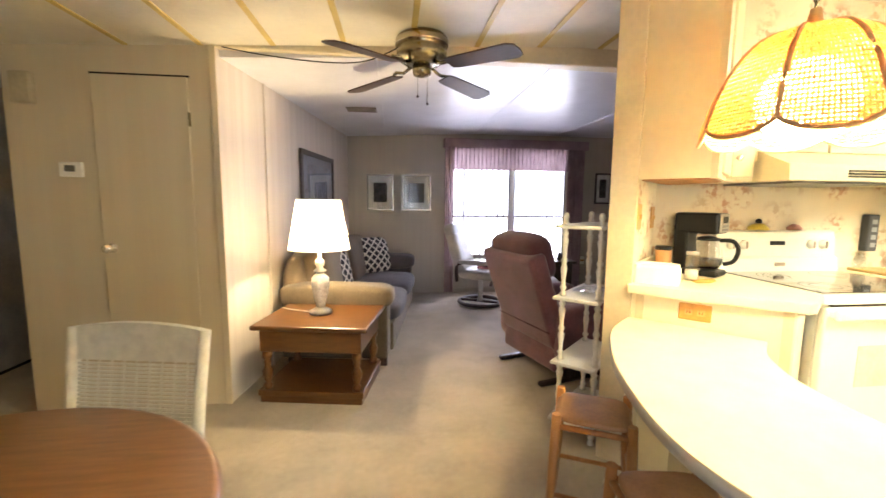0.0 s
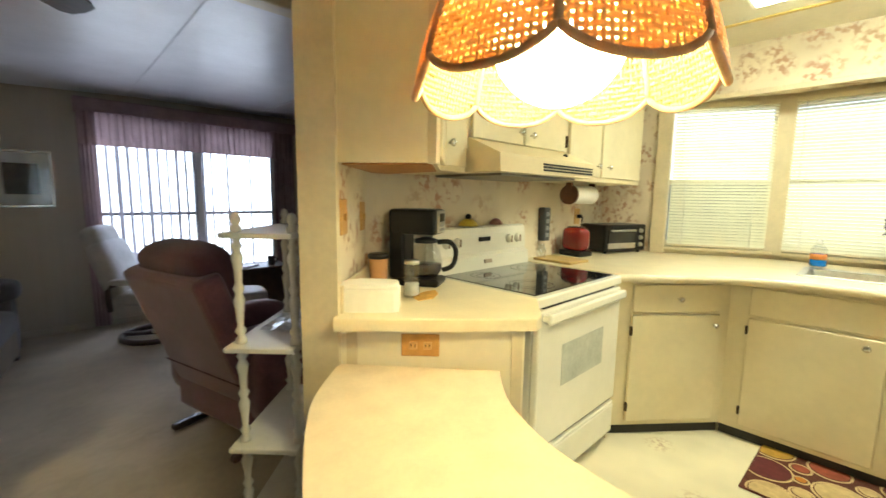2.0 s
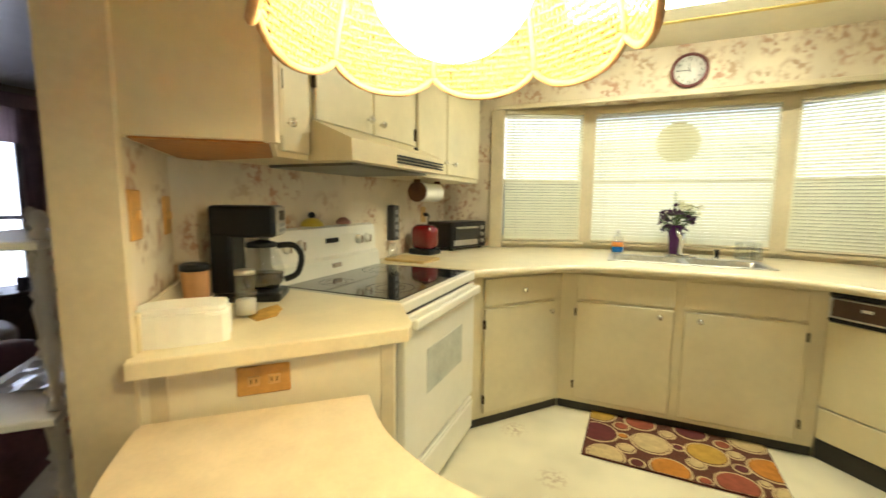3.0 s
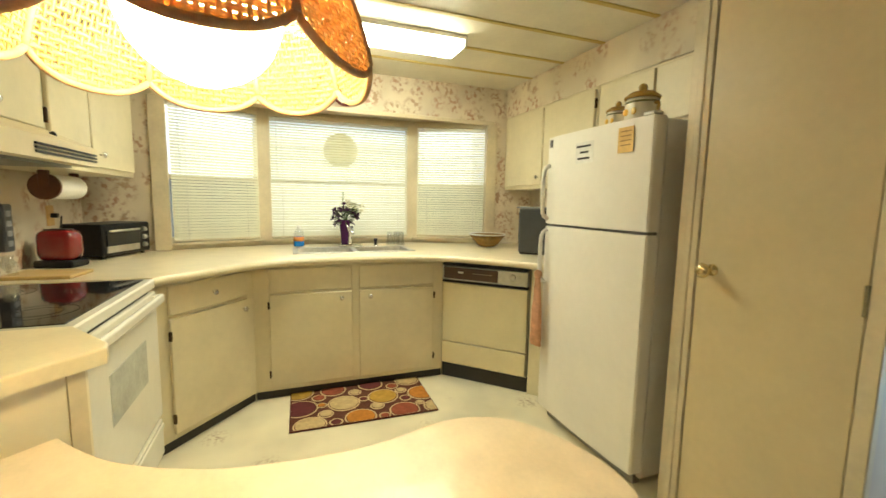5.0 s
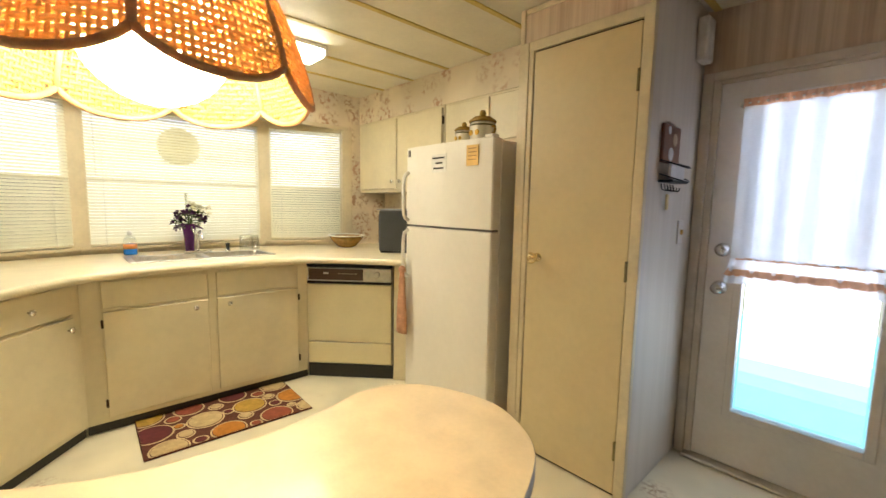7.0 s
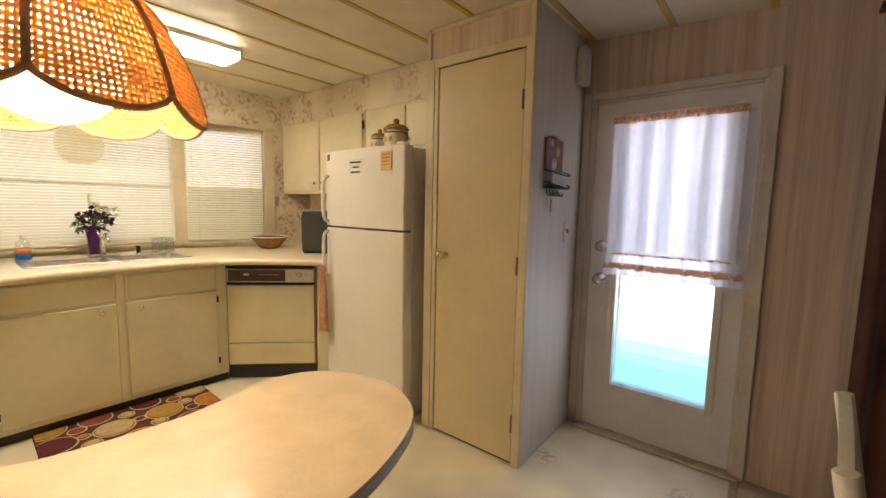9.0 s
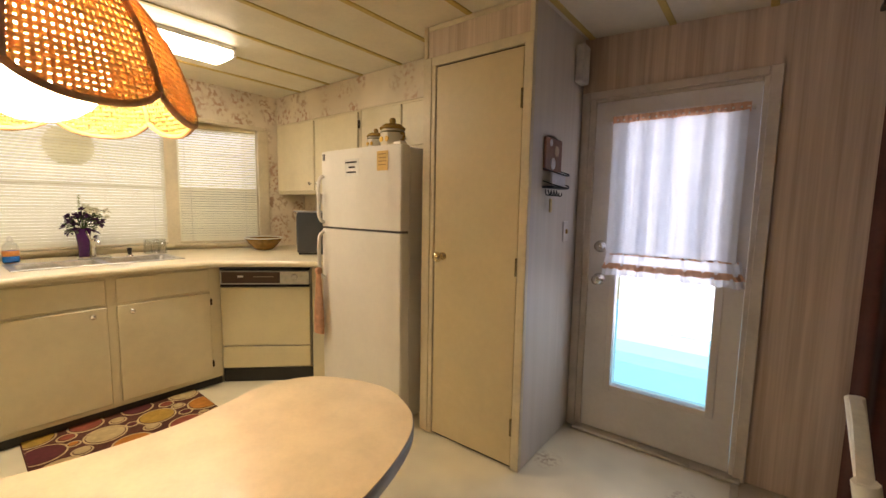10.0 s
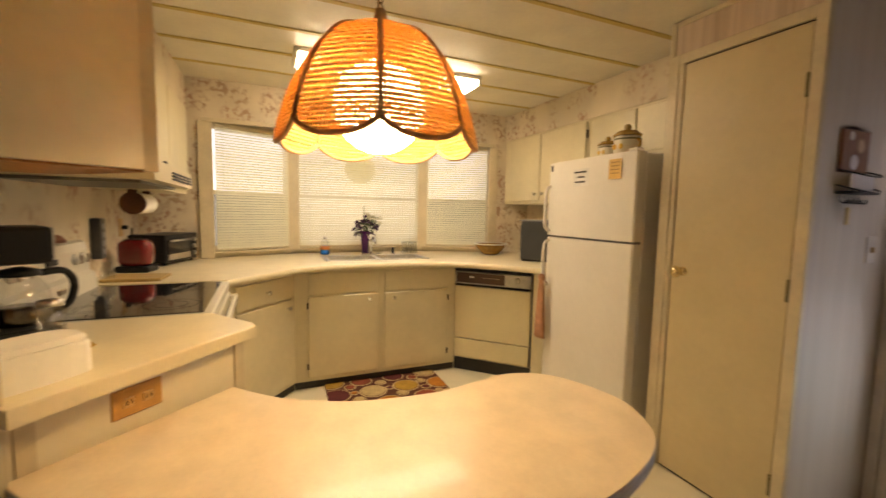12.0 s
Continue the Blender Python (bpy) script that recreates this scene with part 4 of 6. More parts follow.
# ---- pantry closet ----
pb = box(1.61, -0.16, 0, 2.255, 0.47, CZ - 0.001)
setting("pantry_closet", pb, PANEL2, "floor-to-ceiling pantry closet with panelled sides", "closet")
setting("pantry_header", box(1.62, 0.468, 2.108, 2.25, 0.476, CZ - 0.003), PANEL, "striped panelling above the pantry door", "wall")
for q in ((1.605, 0.46, 0, 1.650, 0.492, 2.105), (2.175, 0.46, 0, 2.262, 0.488, 2.105), (2.200, 0.46, 0, 2.228, 0.494, 2.105), (1.606, 0.46, 2.060, 2.262, 0.49, 2.107), (1.606, 0.46, 2.109, 1.632, 0.485, CZ - 0.004), (2.235, 0.46, 2.109, 2.262, 0.485, CZ - 0.004), (1.634, 0.46, CZ - 0.03, 2.233, 0.482, CZ - 0.004)):
    setting("pantry_trim", box(*q, bev=0.003), TRIM, "cream door casing of the pantry", "trim")
pd = tagged(new("door_1"), "tan painted flush pantry door, closed", "door", kind="structure")
part("slab", box(1.655, 0.47, 0.014, 2.167, 0.486, 2.051, 0.002), PANTRY, pd)
# black sheet behind the slab draws the shade in the gap round the door
part("shadow_gap", box(1.650, 0.468, 0.0, 2.175, 0.474, 2.060), BLACK, pd)
kn = part("door_knob", lathe([(0.022, 0), (0.022, 0.004), (0.008, 0.008), (0.008, 0.03), (0.024, 0.042), (0.028, 0.055), (0.02, 0.068), (0.004, 0.07)], 18), mat("worn brass", (0.86, 0.70, 0.40), 0.16, metal=1.0, vary=0.06), pd, "round glass and brass knob")
kn.matrix_basis = pose(2.105, 0.486, 1.046, -90)
for z in (1.82, 1.03, 0.22):
    part("hinge", box(1.650, 0.478, z - 0.045, 1.662, 0.494, z + 0.045, 0.002), BRASS, pd)

# ---- outside door ----
ed = tagged(new("door_2"), "white outside door with tall glass and a ruffled sheer curtain", "door", kind="structure")
DX0, DX1, DZ1 = 0.785, 1.525, 1.905
GX0, GX1, GZ0, GZ1 = 0.90, 1.37, 0.305, 1.80
sl = box(DX0, -0.205, 0.02, GX0, -0.16, DZ1)
for q in ((GX1, 0.02, DX1, DZ1), (GX0, 0.02, GX1, GZ0), (GX0, GZ1, GX1, DZ1)):
    box(q[0], -0.205, q[1], q[2], -0.16, q[3], bm=sl)
part("slab", sl, DOORPAINT, ed)
gf = box(GX0 - 0.035, -0.162, GZ0 - 0.035, GX0, -0.152, GZ1 + 0.035, 0.003)
for q in ((GX1, GZ0 - 0.035, GX1 + 0.035, GZ1 + 0.035), (GX0, GZ0 - 0.035, GX1, GZ0), (GX0, GZ1, GX1, GZ1 + 0.035)):
    box(q[0], -0.162, q[1], q[2], -0.152, q[3], 0.003, bm=gf)
part("glass_frame", gf, DOORPAINT, ed)
gp = part("pane", box(GX0, -0.185, GZ0, GX1, -0.18, GZ1), PANE, ed)
gp.visible_shadow = False
for z, r in ((1.105, 0.026), (0.917, 0.026)):
    o = part("deadbolt" if z > 1 else "door_knob", lathe([(0.034, 0), (0.034, 0.008), (0.012, 0.014), (0.010, 0.022 if z > 1 else 0.035), (r, 0.03 if z > 1 else 0.045), (r * 1.05, 0.04 if z > 1 else 0.06), (0.004, 0.045 if z > 1 else 0.068)], 18), CHROME, ed, "satin nickel lock")
    o.matrix_basis = pose(1.462, -0.16, z, -90)
for q in ((0.715, -0.16, 0, 0.764, -0.138, 1.965), (1.56, -0.16, 0, 1.605, -0.138, 1.965), (0.765, -0.16, 1.925, 1.559, -0.138, 1.965), (0.73, -0.26, 0.0, 0.783, -0.15, 1.925), (1.527, -0.26, 0.0, 1.56, -0.15, 1.925), (0.784, -0.26, 1.907, 1.526, -0.15, 1.925)):
    setting("door_casing", box(*q, bev=0.004), mat("taupe casing", (0.64, 0.57, 0.50), 0.5, vary=0.08), "taupe painted casing of the outside door", "trim")
setting("door_threshold", box(0.73, -0.27, 0.0, 1.56, -0.10, 0.018, 0.006), STEEL, "worn metal threshold of the outside door", "trim")

cur = thing("door_curtain", pose(0, 0, 0), "sheer white door curtain with peach ribbon ruffles", "curtain")


def pleated(x0, x1, z0, z1, y, amp, waves, n=120, rows=6, seed=1, flare=0.0):
    rnd = random.Random(seed)
    ph = [rnd.uniform(0, 6.28) for _ in range(4)]
    bm = bmesh.new()
    grid = []
    for j in range(rows + 1):
        v = j / rows
        row = []
        for i in range(n + 1):
            s = i / n
            w = math.sin(2 * math.pi * waves * s + ph[0] + 0.9 * math.sin(5 * s + ph[1])) + 0.45 * math.sin(2 * math.pi * waves * 1.7 * s + ph[2])
            row.append(bm.verts.new((x0 + (x1 - x0) * s + flare * v * (s - 0.5), y + amp * (0.45 + 0.55 * v) * w, z1 + (z0 - z1) * v)))
        grid.append(row)
    for a, b in zip(grid, grid[1:]):
        for i in range(n):
            bm.faces.new((a[i], a[i + 1], b[i + 1], b[i])).smooth = True
    return bm


part("panel", pleated(0.825, 1.415, 1.075, 1.775, -0.105, 0.020, 5, seed=3), SHEER, cur)
for x, lean, wide in ((0.872, 0.02, 0.012), (0.955, -0.025, 0.020), (1.045, 0.015, 0.010), (1.135, -0.01, 0.024), (1.205, -0.03, 0.012), (1.285, 0.03, 0.022), (1.352, 0.015, 0.014)):
    part("fold", pleated(x - wide, x + wide, 1.08, 1.772, -0.142, 0.004, 1, n=8, rows=8, seed=int(x * 100), flare=0.02), SHEER, cur).matrix_basis = Matrix(((1, 0, lean, -lean * 1.78), (0, 1, 0, 0), (0, 0, 1, 0), (0, 0, 0, 1)))
part("heading", pleated(0.82, 1.425, 1.77, 1.815, -0.122, 0.008, 20, seed=5), PEACH, cur, "gathered peach heading")
part("ruffle", pleated(0.805, 1.42, 0.953, 1.082, -0.112, 0.016, 9, seed=6, flare=0.05), SHEER, cur)
part("ribbon", pleated(0.80, 1.425, 0.988, 1.022, -0.1085, 0.015, 9, seed=6, flare=0.04, rows=2), PEACH, cur, "peach ribbon band")
part("ribbon", pleated(0.815, 1.415, 1.068, 1.078, -0.109, 0.009, 9, seed=6, rows=2), PEACH, cur)
part("rod", tube([(0.805, -0.13, 1.795), (1.44, -0.13, 1.795)], 0.006, 8), WHITE, cur)
for x in (0.81, 1.435):
    part("bracket", box(x - 0.006, -0.16, 1.785, x + 0.006, -0.122, 1.803, 0.002), WHITE, cur)

# things on the pantry's side
rackm = pose(1.61, 0.24, 1.53, 0, 0, -90)
key = thing("key_rack", rackm, "small wooden key and letter rack with painted birds", "key rack")
part("board", box(-0.10, -0.014, -0.03, 0.10, 0, 0.135, 0.004), mat("red brown board", (0.26, 0.11, 0.06), 0.5, vary=0.15), key)
part("arched_top", lathe([(0.10, -0.014), (0.10, 0)], 24, m=pose(0, 0, 0.10, 90) @ Matrix.Diagonal((1, 0.55, 1, 1))), MATS["red brown board"], key)
for i, (dx, dz, r) in enumerate(((-0.04, 0.11, 0.018), (0.03, 0.075, 0.028), (-0.01, 0.01, 0.03))):
    part("painted_patch", ball((dx, -0.015, dz), r, sy=0.08), (mat("pale paint patch", (0.70, 0.66, 0.68), 0.6) if i != 1 else mat("tan paint patch", (0.60, 0.40, 0.25), 0.6)), key)
part("letter_tray", box(-0.10, -0.06, -0.115, 0.10, 0, -0.105, 0.003), BLACK, key)
for zz in (-0.04, -0.10):
    part("wire", tube(curve_through([(-0.10, -0.005, zz + 0.02), (-0.09, -0.06, zz), (0.0, -0.085, zz - 0.012), (0.09, -0.06, zz), (0.10, -0.005, zz + 0.02)], 5), 0.003, 6), BLACK, key)
part("envelope", box(-0.08, -0.045, -0.10, 0.085, -0.035, -0.035, 0.001), mat("envelope paper", (0.70, 0.69, 0.72), 0.7), key)
for i in range(5):
    x = -0.07 + i * 0.035
    part("hook", tube(curve_through([(x, -0.005, -0.12), (x, -0.012, -0.145), (x, -0.03, -0.15), (x, -0.034, -0.135)], 3), 0.0025, 6), BLACK, key)
part("hanging_key", box(-0.045, -0.024, -0.235, -0.018, -0.016, -0.165, 0.004), mat("yellow tag", (0.72, 0.55, 0.25), 0.5), key)
chime = thing("door_chime", pose(1.61, -0.06, 2.10, 0, 0, -90), "beige plastic door chime box under the ceiling", "door chime")
part("cover", box(-0.05, -0.05, -0.10, 0.05, 0, 0.10, 0.01, seg=2), mat("beige plastic", (0.74, 0.69, 0.64), 0.5), chime)
wall_plate("light_switch", "white toggle switch by the outside door", pose(1.61, 0.02, 1.19, 0, 0, -90), 0.07, 0.115, "switch", MATS["beige plastic"])

# ---- pendant lamp over the peninsula ----
LX, LY = 1.776, 2.104
pend = thing("pendant_lamp", pose(LX, LY, 0, 0, 0, 31), "woven rattan dome pendant lamp with scalloped rim, lit", "pendant lamp")
PROF = [(0.045, 1.757), (0.082, 1.752), (0.121, 1.736), (0.159, 1.702), (0.193, 1.655), (0.220, 1.600), (0.239, 1.546), (0.250, 1.504), (0.256, 1.466)]
prof_line = curve_through(PROF, 6)
prof_len = len(prof_line)


def shade_at(s):
    """Radius and height at the part s of the way from crown to rim."""
    f = s * (prof_len - 1)
    i = min(int(f), prof_len - 2)
    return tuple(a + (b - a) * (f - i) for a, b in zip(prof_line[i], prof_line[i + 1]))


def rim_at(a):
    """How far down the shade goes at the angle a: sagging between the ribs."""
    u = (a / (2 * math.pi) * 8) % 1
    return 0.885 + 0.115 * math.sin(math.pi * u) ** 0.8


def shade_point(a, s, lift=0.0):
    r, z = shade_at(min(s, 1.0))
    u = (a / (2 * math.pi) * 8) % 1
    r *= 1 - 0.035 * math.sin(math.pi * u)
    return Vector(((r + lift) * math.cos(a), (r + lift) * math.sin(a), z))


def ribbon(bm, pts, half, thick, out):
    """A flat strand along pts: half its width in the direction of the surface, thick outwards."""
    rows = []
    for i, p in enumerate(pts):
        d = (pts[min(i + 1, len(pts) - 1)] - pts[max(i - 1, 0)]).normalized()
        o = out(p)
        w = d.cross(o).normalized()
        rows.append([bm.verts.new(p + w * half), bm.verts.new(p + o * thick), bm.verts.new(p - w * half), bm.verts.new(p - o * thick)])
    for a, b in zip(rows, rows[1:]):
        for k in range(4):
            bm.faces.new((a[k], a[(k + 1) % 4], b[(k + 1) % 4], b[k])).smooth = True


def outwards(p):
    return Vector((p.x, p.y, max(0.0, (p.z - 1.55)) * 0.8)).normalized()


RATTAN = mat("honey rattan", (0.84, 0.68, 0.28), 0.55, vary=0.10, scale=40, transl=0.50, passed=(0.84, 0.50, 0.22))
RIB = mat("brown rattan rib", (0.62, 0.42, 0.22), 0.5, vary=0.15, scale=40, transl=0.25, passed=(0.45, 0.20, 0.09))
step = 2 * math.pi / 8
for k in range(8):
    wv = bmesh.new()
    a0, a1 = k * step, (k + 1) * step
    for j in range(1, 30):
        s = 0.12 + 0.88 * j / 29.5
        run = []
        for i in range(13):
            a = a0 + (a1 - a0) * i / 12
            if s <= rim_at(a) + 0.002:
                run.append(shade_point(a, s, 0.0016 * (1 if (i + j) % 2 else -1)))
            else:
                if len(run) > 1:
                    ribbon(wv, run, 0.0042, 0.0012, outwards)
                run = []
        if len(run) > 1:
            ribbon(wv, run, 0.0042, 0.0012, outwards)
    for i in range(1, 19):
        a = a0 + (a1 - a0) * i / 19
        end = rim_at(a)
        lo = 0.12 if i % 2 else 0.3
        ribbon(wv, [shade_point(a, lo + (end - lo) * q / 14) for q in range(15)], 0.0031, 0.0011, outwards)
    tagged(part("woven_panel", wv, RATTAN, pend, "honey rattan open weave panel"), kind="stuff")
    part("rib", tube([shade_point(a0, 0.05 + (0.885 - 0.05) * q / 12, 0.0) for q in range(13)], 0.006, 8), RIB, pend, "dark wrapped cane rib")
    part("rim", tube([shade_point(a0 + (a1 - a0) * q / 12, rim_at(a0 + (a1 - a0) * q / 12), -0.0015) for q in range(13)], 0.006, 8), RIB, pend, "dark wrapped cane rim")
part("crown", lathe([(0.05, 1.748), (0.052, 1.760), (0.02, 1.768), (0.012, 1.812)], 20), RIB, pend)
part("globe", ball((0, 0, 1.572), 0.115, sub=24), glow("lit white globe", (1.0, 0.82, 0.44), 44.0), pend, "white glass globe, glowing")
part("socket", lathe([(0.03, 1.66), (0.03, 1.72), (0.015, 1.755)], 12), BRASS, pend)
cz = ceil_z(LX)
chain = bmesh.new()
for i in range(17):
    zc = 1.815 + i * (cz - 0.03 - 1.815) / 16.5
    ring = [Vector((0.008 * math.cos(q * math.pi / 4), 0, zc + 0.0145 * math.sin(q * math.pi / 4))) for q in range(9)]
    if i % 2:
        ring = [Vector((0, p.x, p.z)) for p in ring]
    tube(ring, 0.002, 5, bm=chain, caps=False)
part("chain", chain, BRASS, pend)
part("cord", tube([(0.004, 0.004, 1.79), (0.006, -0.004, 2.0), (0.0, 0.004, cz - 0.01)], 0.003, 6), mat("brown cord", (0.10, 0.06, 0.035), 0.6), pend)
part("canopy", lathe([(0.012, cz - 0.045), (0.05, cz - 0.03), (0.058, cz - 0.001)], 20), BRASS, pend)

# ceiling light over the sink side
tl = thing("ceiling_light", pose(3.515, 0, 0), "fluorescent ceiling light with a white acrylic diffuser, lit", "ceiling light")
part("housing", box(-0.12, 0.975, CZ - 0.03, 0.12, 2.185, CZ, 0.004), WHITE, tl)
part("diffuser", prism([(-0.095, 0.0), (0.095, 0.0), (0.12, 0.04), (-0.12, 0.04)], 0.98, 2.18), glow("lit acrylic", (1.0, 0.94, 0.70), 30.0), tl, "glowing acrylic diffuser").matrix_basis = Matrix(((1, 0, 0, 0), (0, 0, 1, 0), (0, 1, 0, CZ - 0.070), (0, 0, 0, 1)))
for y in (0.965, 2.195):
    part("end_cap", box(-0.12, y - 0.008, CZ - 0.066, 0.12, y + 0.012, CZ, 0.004), WHITE, tl)

# ---- kitchen: rug, clock, small things ----
rug = thing("kitchen_rug", pose(3.55, 1.57, 0, 0, 0, -1.5), "small rug with circles in burgundy, orange, gold and tan", "rug")
RX, RY = 0.25, 0.435
RUGBASE = mat("brown rug pile", (0.110, 0.030, 0.018), 0.95, vary=0.15, scale=30, bump=0.7, bscale=500)
part("rug_base", box(-RX, -RY, 0.0, RX, RY, 0.008, 0.003), RUGBASE, rug)
inks = [mat("burgundy pile", (0.12, 0.020, 0.026), 0.95, vary=0.15, scale=30), mat("orange pile", (0.52, 0.20, 0.03), 0.95, vary=0.15, scale=30), mat("gold pile", (0.48, 0.29, 0.05), 0.95, vary=0.15, scale=30), mat("tan pile", (0.55, 0.41, 0.21), 0.95, vary=0.12, scale=30), mat("rust pile", (0.30, 0.07, 0.04), 0.95, vary=0.15, scale=30)]
TANRING = mat("tan ring pile", (0.62, 0.46, 0.25), 0.95, vary=0.12, scale=30)
BURGP, ORANGEP, GOLDP, TANP, RUSTP = inks
# share of the length, offset across, radius, colour
SPOTS = [(0.07, 0.0, 0.105, BURGP), (0.37, 0.0, 0.100, TANP), (0.66, 0.02, 0.100, GOLDP), (0.96, 0.0, 0.100, ORANGEP),
         (0.06, 0.21, 0.095, GOLDP), (0.31, 0.20, 0.085, RUSTP), (0.60, 0.215, 0.085, BURGP), (0.90, 0.22, 0.090, TANP),
         (0.13, -0.21, 0.095, TANP), (0.46, -0.20, 0.095, ORANGEP), (0.77, -0.19, 0.095, RUSTP), (1.00, -0.20, 0.080, TANP),
         (0.20, 0.115, 0.046, RUSTP), (0.215, 0.01, 0.034, ORANGEP), (0.235, -0.105, 0.048, TANP), (0.465, 0.13, 0.044, TANP),
         (0.515, 0.02, 0.034, BURGP), (0.595, -0.095, 0.046, TANP), (0.76, 0.15, 0.044, RUSTP), (0.81, 0.07, 0.040, TANP),
         (0.815, -0.045, 0.040, BURGP), (0.295, -0.215, 0.040, BURGP), (0.62, -0.225, 0.036, RUSTP), (0.90, -0.13, 0.030, TANP)]


def rug_disc(x, y, r, z):
    bm = bmesh.new()
    pts = [(min(max(x + r * math.cos(q * math.pi / 16), -RX + 0.006), RX - 0.006), min(max(y + r * math.sin(q * math.pi / 16), -RY + 0.006), RY - 0.006)) for q in range(32)]
    bm.faces.new([bm.verts.new((a, b, z)) for a, b in pts])
    bmesh.ops.remove_doubles(bm, verts=bm.verts[:], dist=1e-5)
    return bm


for i, (along, x, rad, ink) in enumerate(SPOTS):
    y, lift = RY * (1 - 2 * along), 0.00003 * i
    ring = part("circle", rug_disc(x, y, rad, 0.0092 + lift), TANRING, rug)
    part("circle_shadow_line", rug_disc(x, y, rad - 0.009, 0.0102 + lift), RUGBASE, ring)
    part("circle_fill", rug_disc(x + 0.002, y, rad - 0.013, 0.0112 + lift), ink, ring)

clock = thing("wall_clock", pose(4.366, 1.55, 2.108, 0, 0, -90), "round wall clock with a dark red rim", "clock")
part("rim", lathe([(0.088, 0), (0.105, 0.006), (0.107, 0.018), (0.096, 0.026), (0.088, 0.02)], 40, m=pose(0, 0, 0, 90), caps=False), mat("dark red plastic", (0.13, 0.018, 0.018), 0.3), clock)
face = part("dial", lathe([(0.09, 0), (0.09, 0.012), (0.001, 0.0125)], 40, m=pose(0, 0, 0, 90)), mat("clock face", (0.80, 0.79, 0.76), 0.5), clock)


def lettering(body, size, m, material, parent, name="numeral"):
    cu_ = bpy.data.curves.new(name, "FONT")
    cu_.body, cu_.size, cu_.align_x, cu_.align_y, cu_.extrude = body, size, "CENTER", "CENTER", 0.0004
    tmp = bpy.data.objects.new(name, cu_)
    scene.collection.objects.link(tmp)
    bpy.context.view_layer.update()
    me = bpy.data.meshes.new_from_object(tmp.evaluated_get(bpy.context.evaluated_depsgraph_get()))
    bpy.data.objects.remove(tmp)
    me.materials.clear()
    me.materials.append(material)
    ob = new(name, me)
    ob.parent = parent
    ob.matrix_basis = m
    return ob


for hh in range(1, 13):
    a = math.radians(90 - 30 * hh)
    lettering(str(hh), 0.024, pose(0.070 * math.cos(a), -0.0132, 0.070 * math.sin(a), 90), BLACK, face)
for ang, ln, wd in ((9, 0.042, 0.005), (88, 0.064, 0.0035)):
    hb_ = box(-wd / 2, -0.002, -0.01, wd / 2, 0, ln, 0.0005)
    hand = part("clock_pointer", hb_, BLACK, clock)
    hand.matrix_basis = pose(0, -0.014, 0, 0, -ang, 0)

disc = thing("woven_disc", pose(4.648, 1.555, 1.70, 0, 0, -90), "pale round woven disc hanging between blind and glass", "ornament")
STRAW = mat("pale straw", (0.84, 0.78, 0.50), 0.8, vary=0.12, scale=40, transl=0.70)
part("woven_round", lathe([(0.135, -0.003), (0.135, 0.003), (0.11, 0.005), (0.10, 0.003), (0.085, 0.006), (0.07, 0.003), (0.05, 0.006), (0.03, 0.003), (0.002, 0.006)], 40, m=pose(0, 0, 0, 90)), STRAW, disc)
part("rim_braid", tube([(0.135 * math.cos(q * math.pi / 20), 0, 0.135 * math.sin(q * math.pi / 20)) for q in range(41)], 0.006, 6), STRAW, disc)
part("string", tube([(0, 0, 0.13), (0, 0, 0.235)], 0.001, 4), WHITE, disc)

toaster = thing("toaster", pose(3.72, 3.10, 0.915, 0, 0, 78), "glossy red two-slot toaster with a black base", "toaster")
RED = mat("red enamel", (0.20, 0.008, 0.010), 0.15, vary=0.06, coat=0.5)
part("base", box(-0.091, -0.067, 0.0, 0.091, 0.067, 0.036, 0.008), BLACK, toaster)
part("shell", box(-0.088, -0.064, 0.03, 0.088, 0.064, 0.195, 0.045, seg=5), RED, toaster, smooth=True)
for y in (-0.022, 0.022):
    part("slot", box(-0.05, y - 0.010, 0.186, 0.05, y + 0.010, 0.1965), BLACK, toaster)
part("lever", box(-0.018, -0.084, 0.10, 0.018, -0.062, 0.118, 0.004), BLACK, toaster)
part("power_cord", tube(curve_through([(0.06, -0.070, 0.02), (0.10, -0.11, 0.03), (0.105, -0.14, 0.10), (0.105, -0.17, 0.20), (0.108, -0.185, 0.255)], 5), 0.004, 6), BLACK, toaster)

tov = thing("toaster_oven", pose(4.155, 3.03, 0.915, 0, 0, -20), "black and silver toaster oven in the counter corner", "toaster oven")
part("shell", box(-0.20, -0.11, 0.015, 0.20, 0.13, 0.205, 0.012, seg=2), BLACK, tov)
part("door_glass", box(-0.17, -0.118, 0.045, 0.09, -0.108, 0.17, 0.003), mat("smoked glass", (0.03, 0.03, 0.032), 0.08), tov)
part("door_handle", tube([(-0.15, -0.135, 0.165), (0.07, -0.135, 0.165)], 0.007, 8), STEEL, tov)
for x in (-0.15, 0.07):
    part("handle_post", tube([(x, -0.112, 0.165), (x, -0.137, 0.165)], 0.005, 6), STEEL, tov)
part("silver_band", box(-0.17, -0.1195, 0.035, 0.09, -0.108, 0.075, 0.002), STEEL, tov)
for z in (0.06, 0.11, 0.16):
    k = part("dial", lathe([(0.016, 0), (0.014, 0.016), (0.002, 0.018)], 14), STEEL, tov)
    k.matrix_basis = pose(0.14, -0.11, z, 90)
for x in (-0.16, 0.16):
    for y in (-0.08, 0.12):
        part("foot", lathe([(0.012, 0), (0.012, 0.016)], 8, m=pose(x, y, 0)), BLACK, tov)

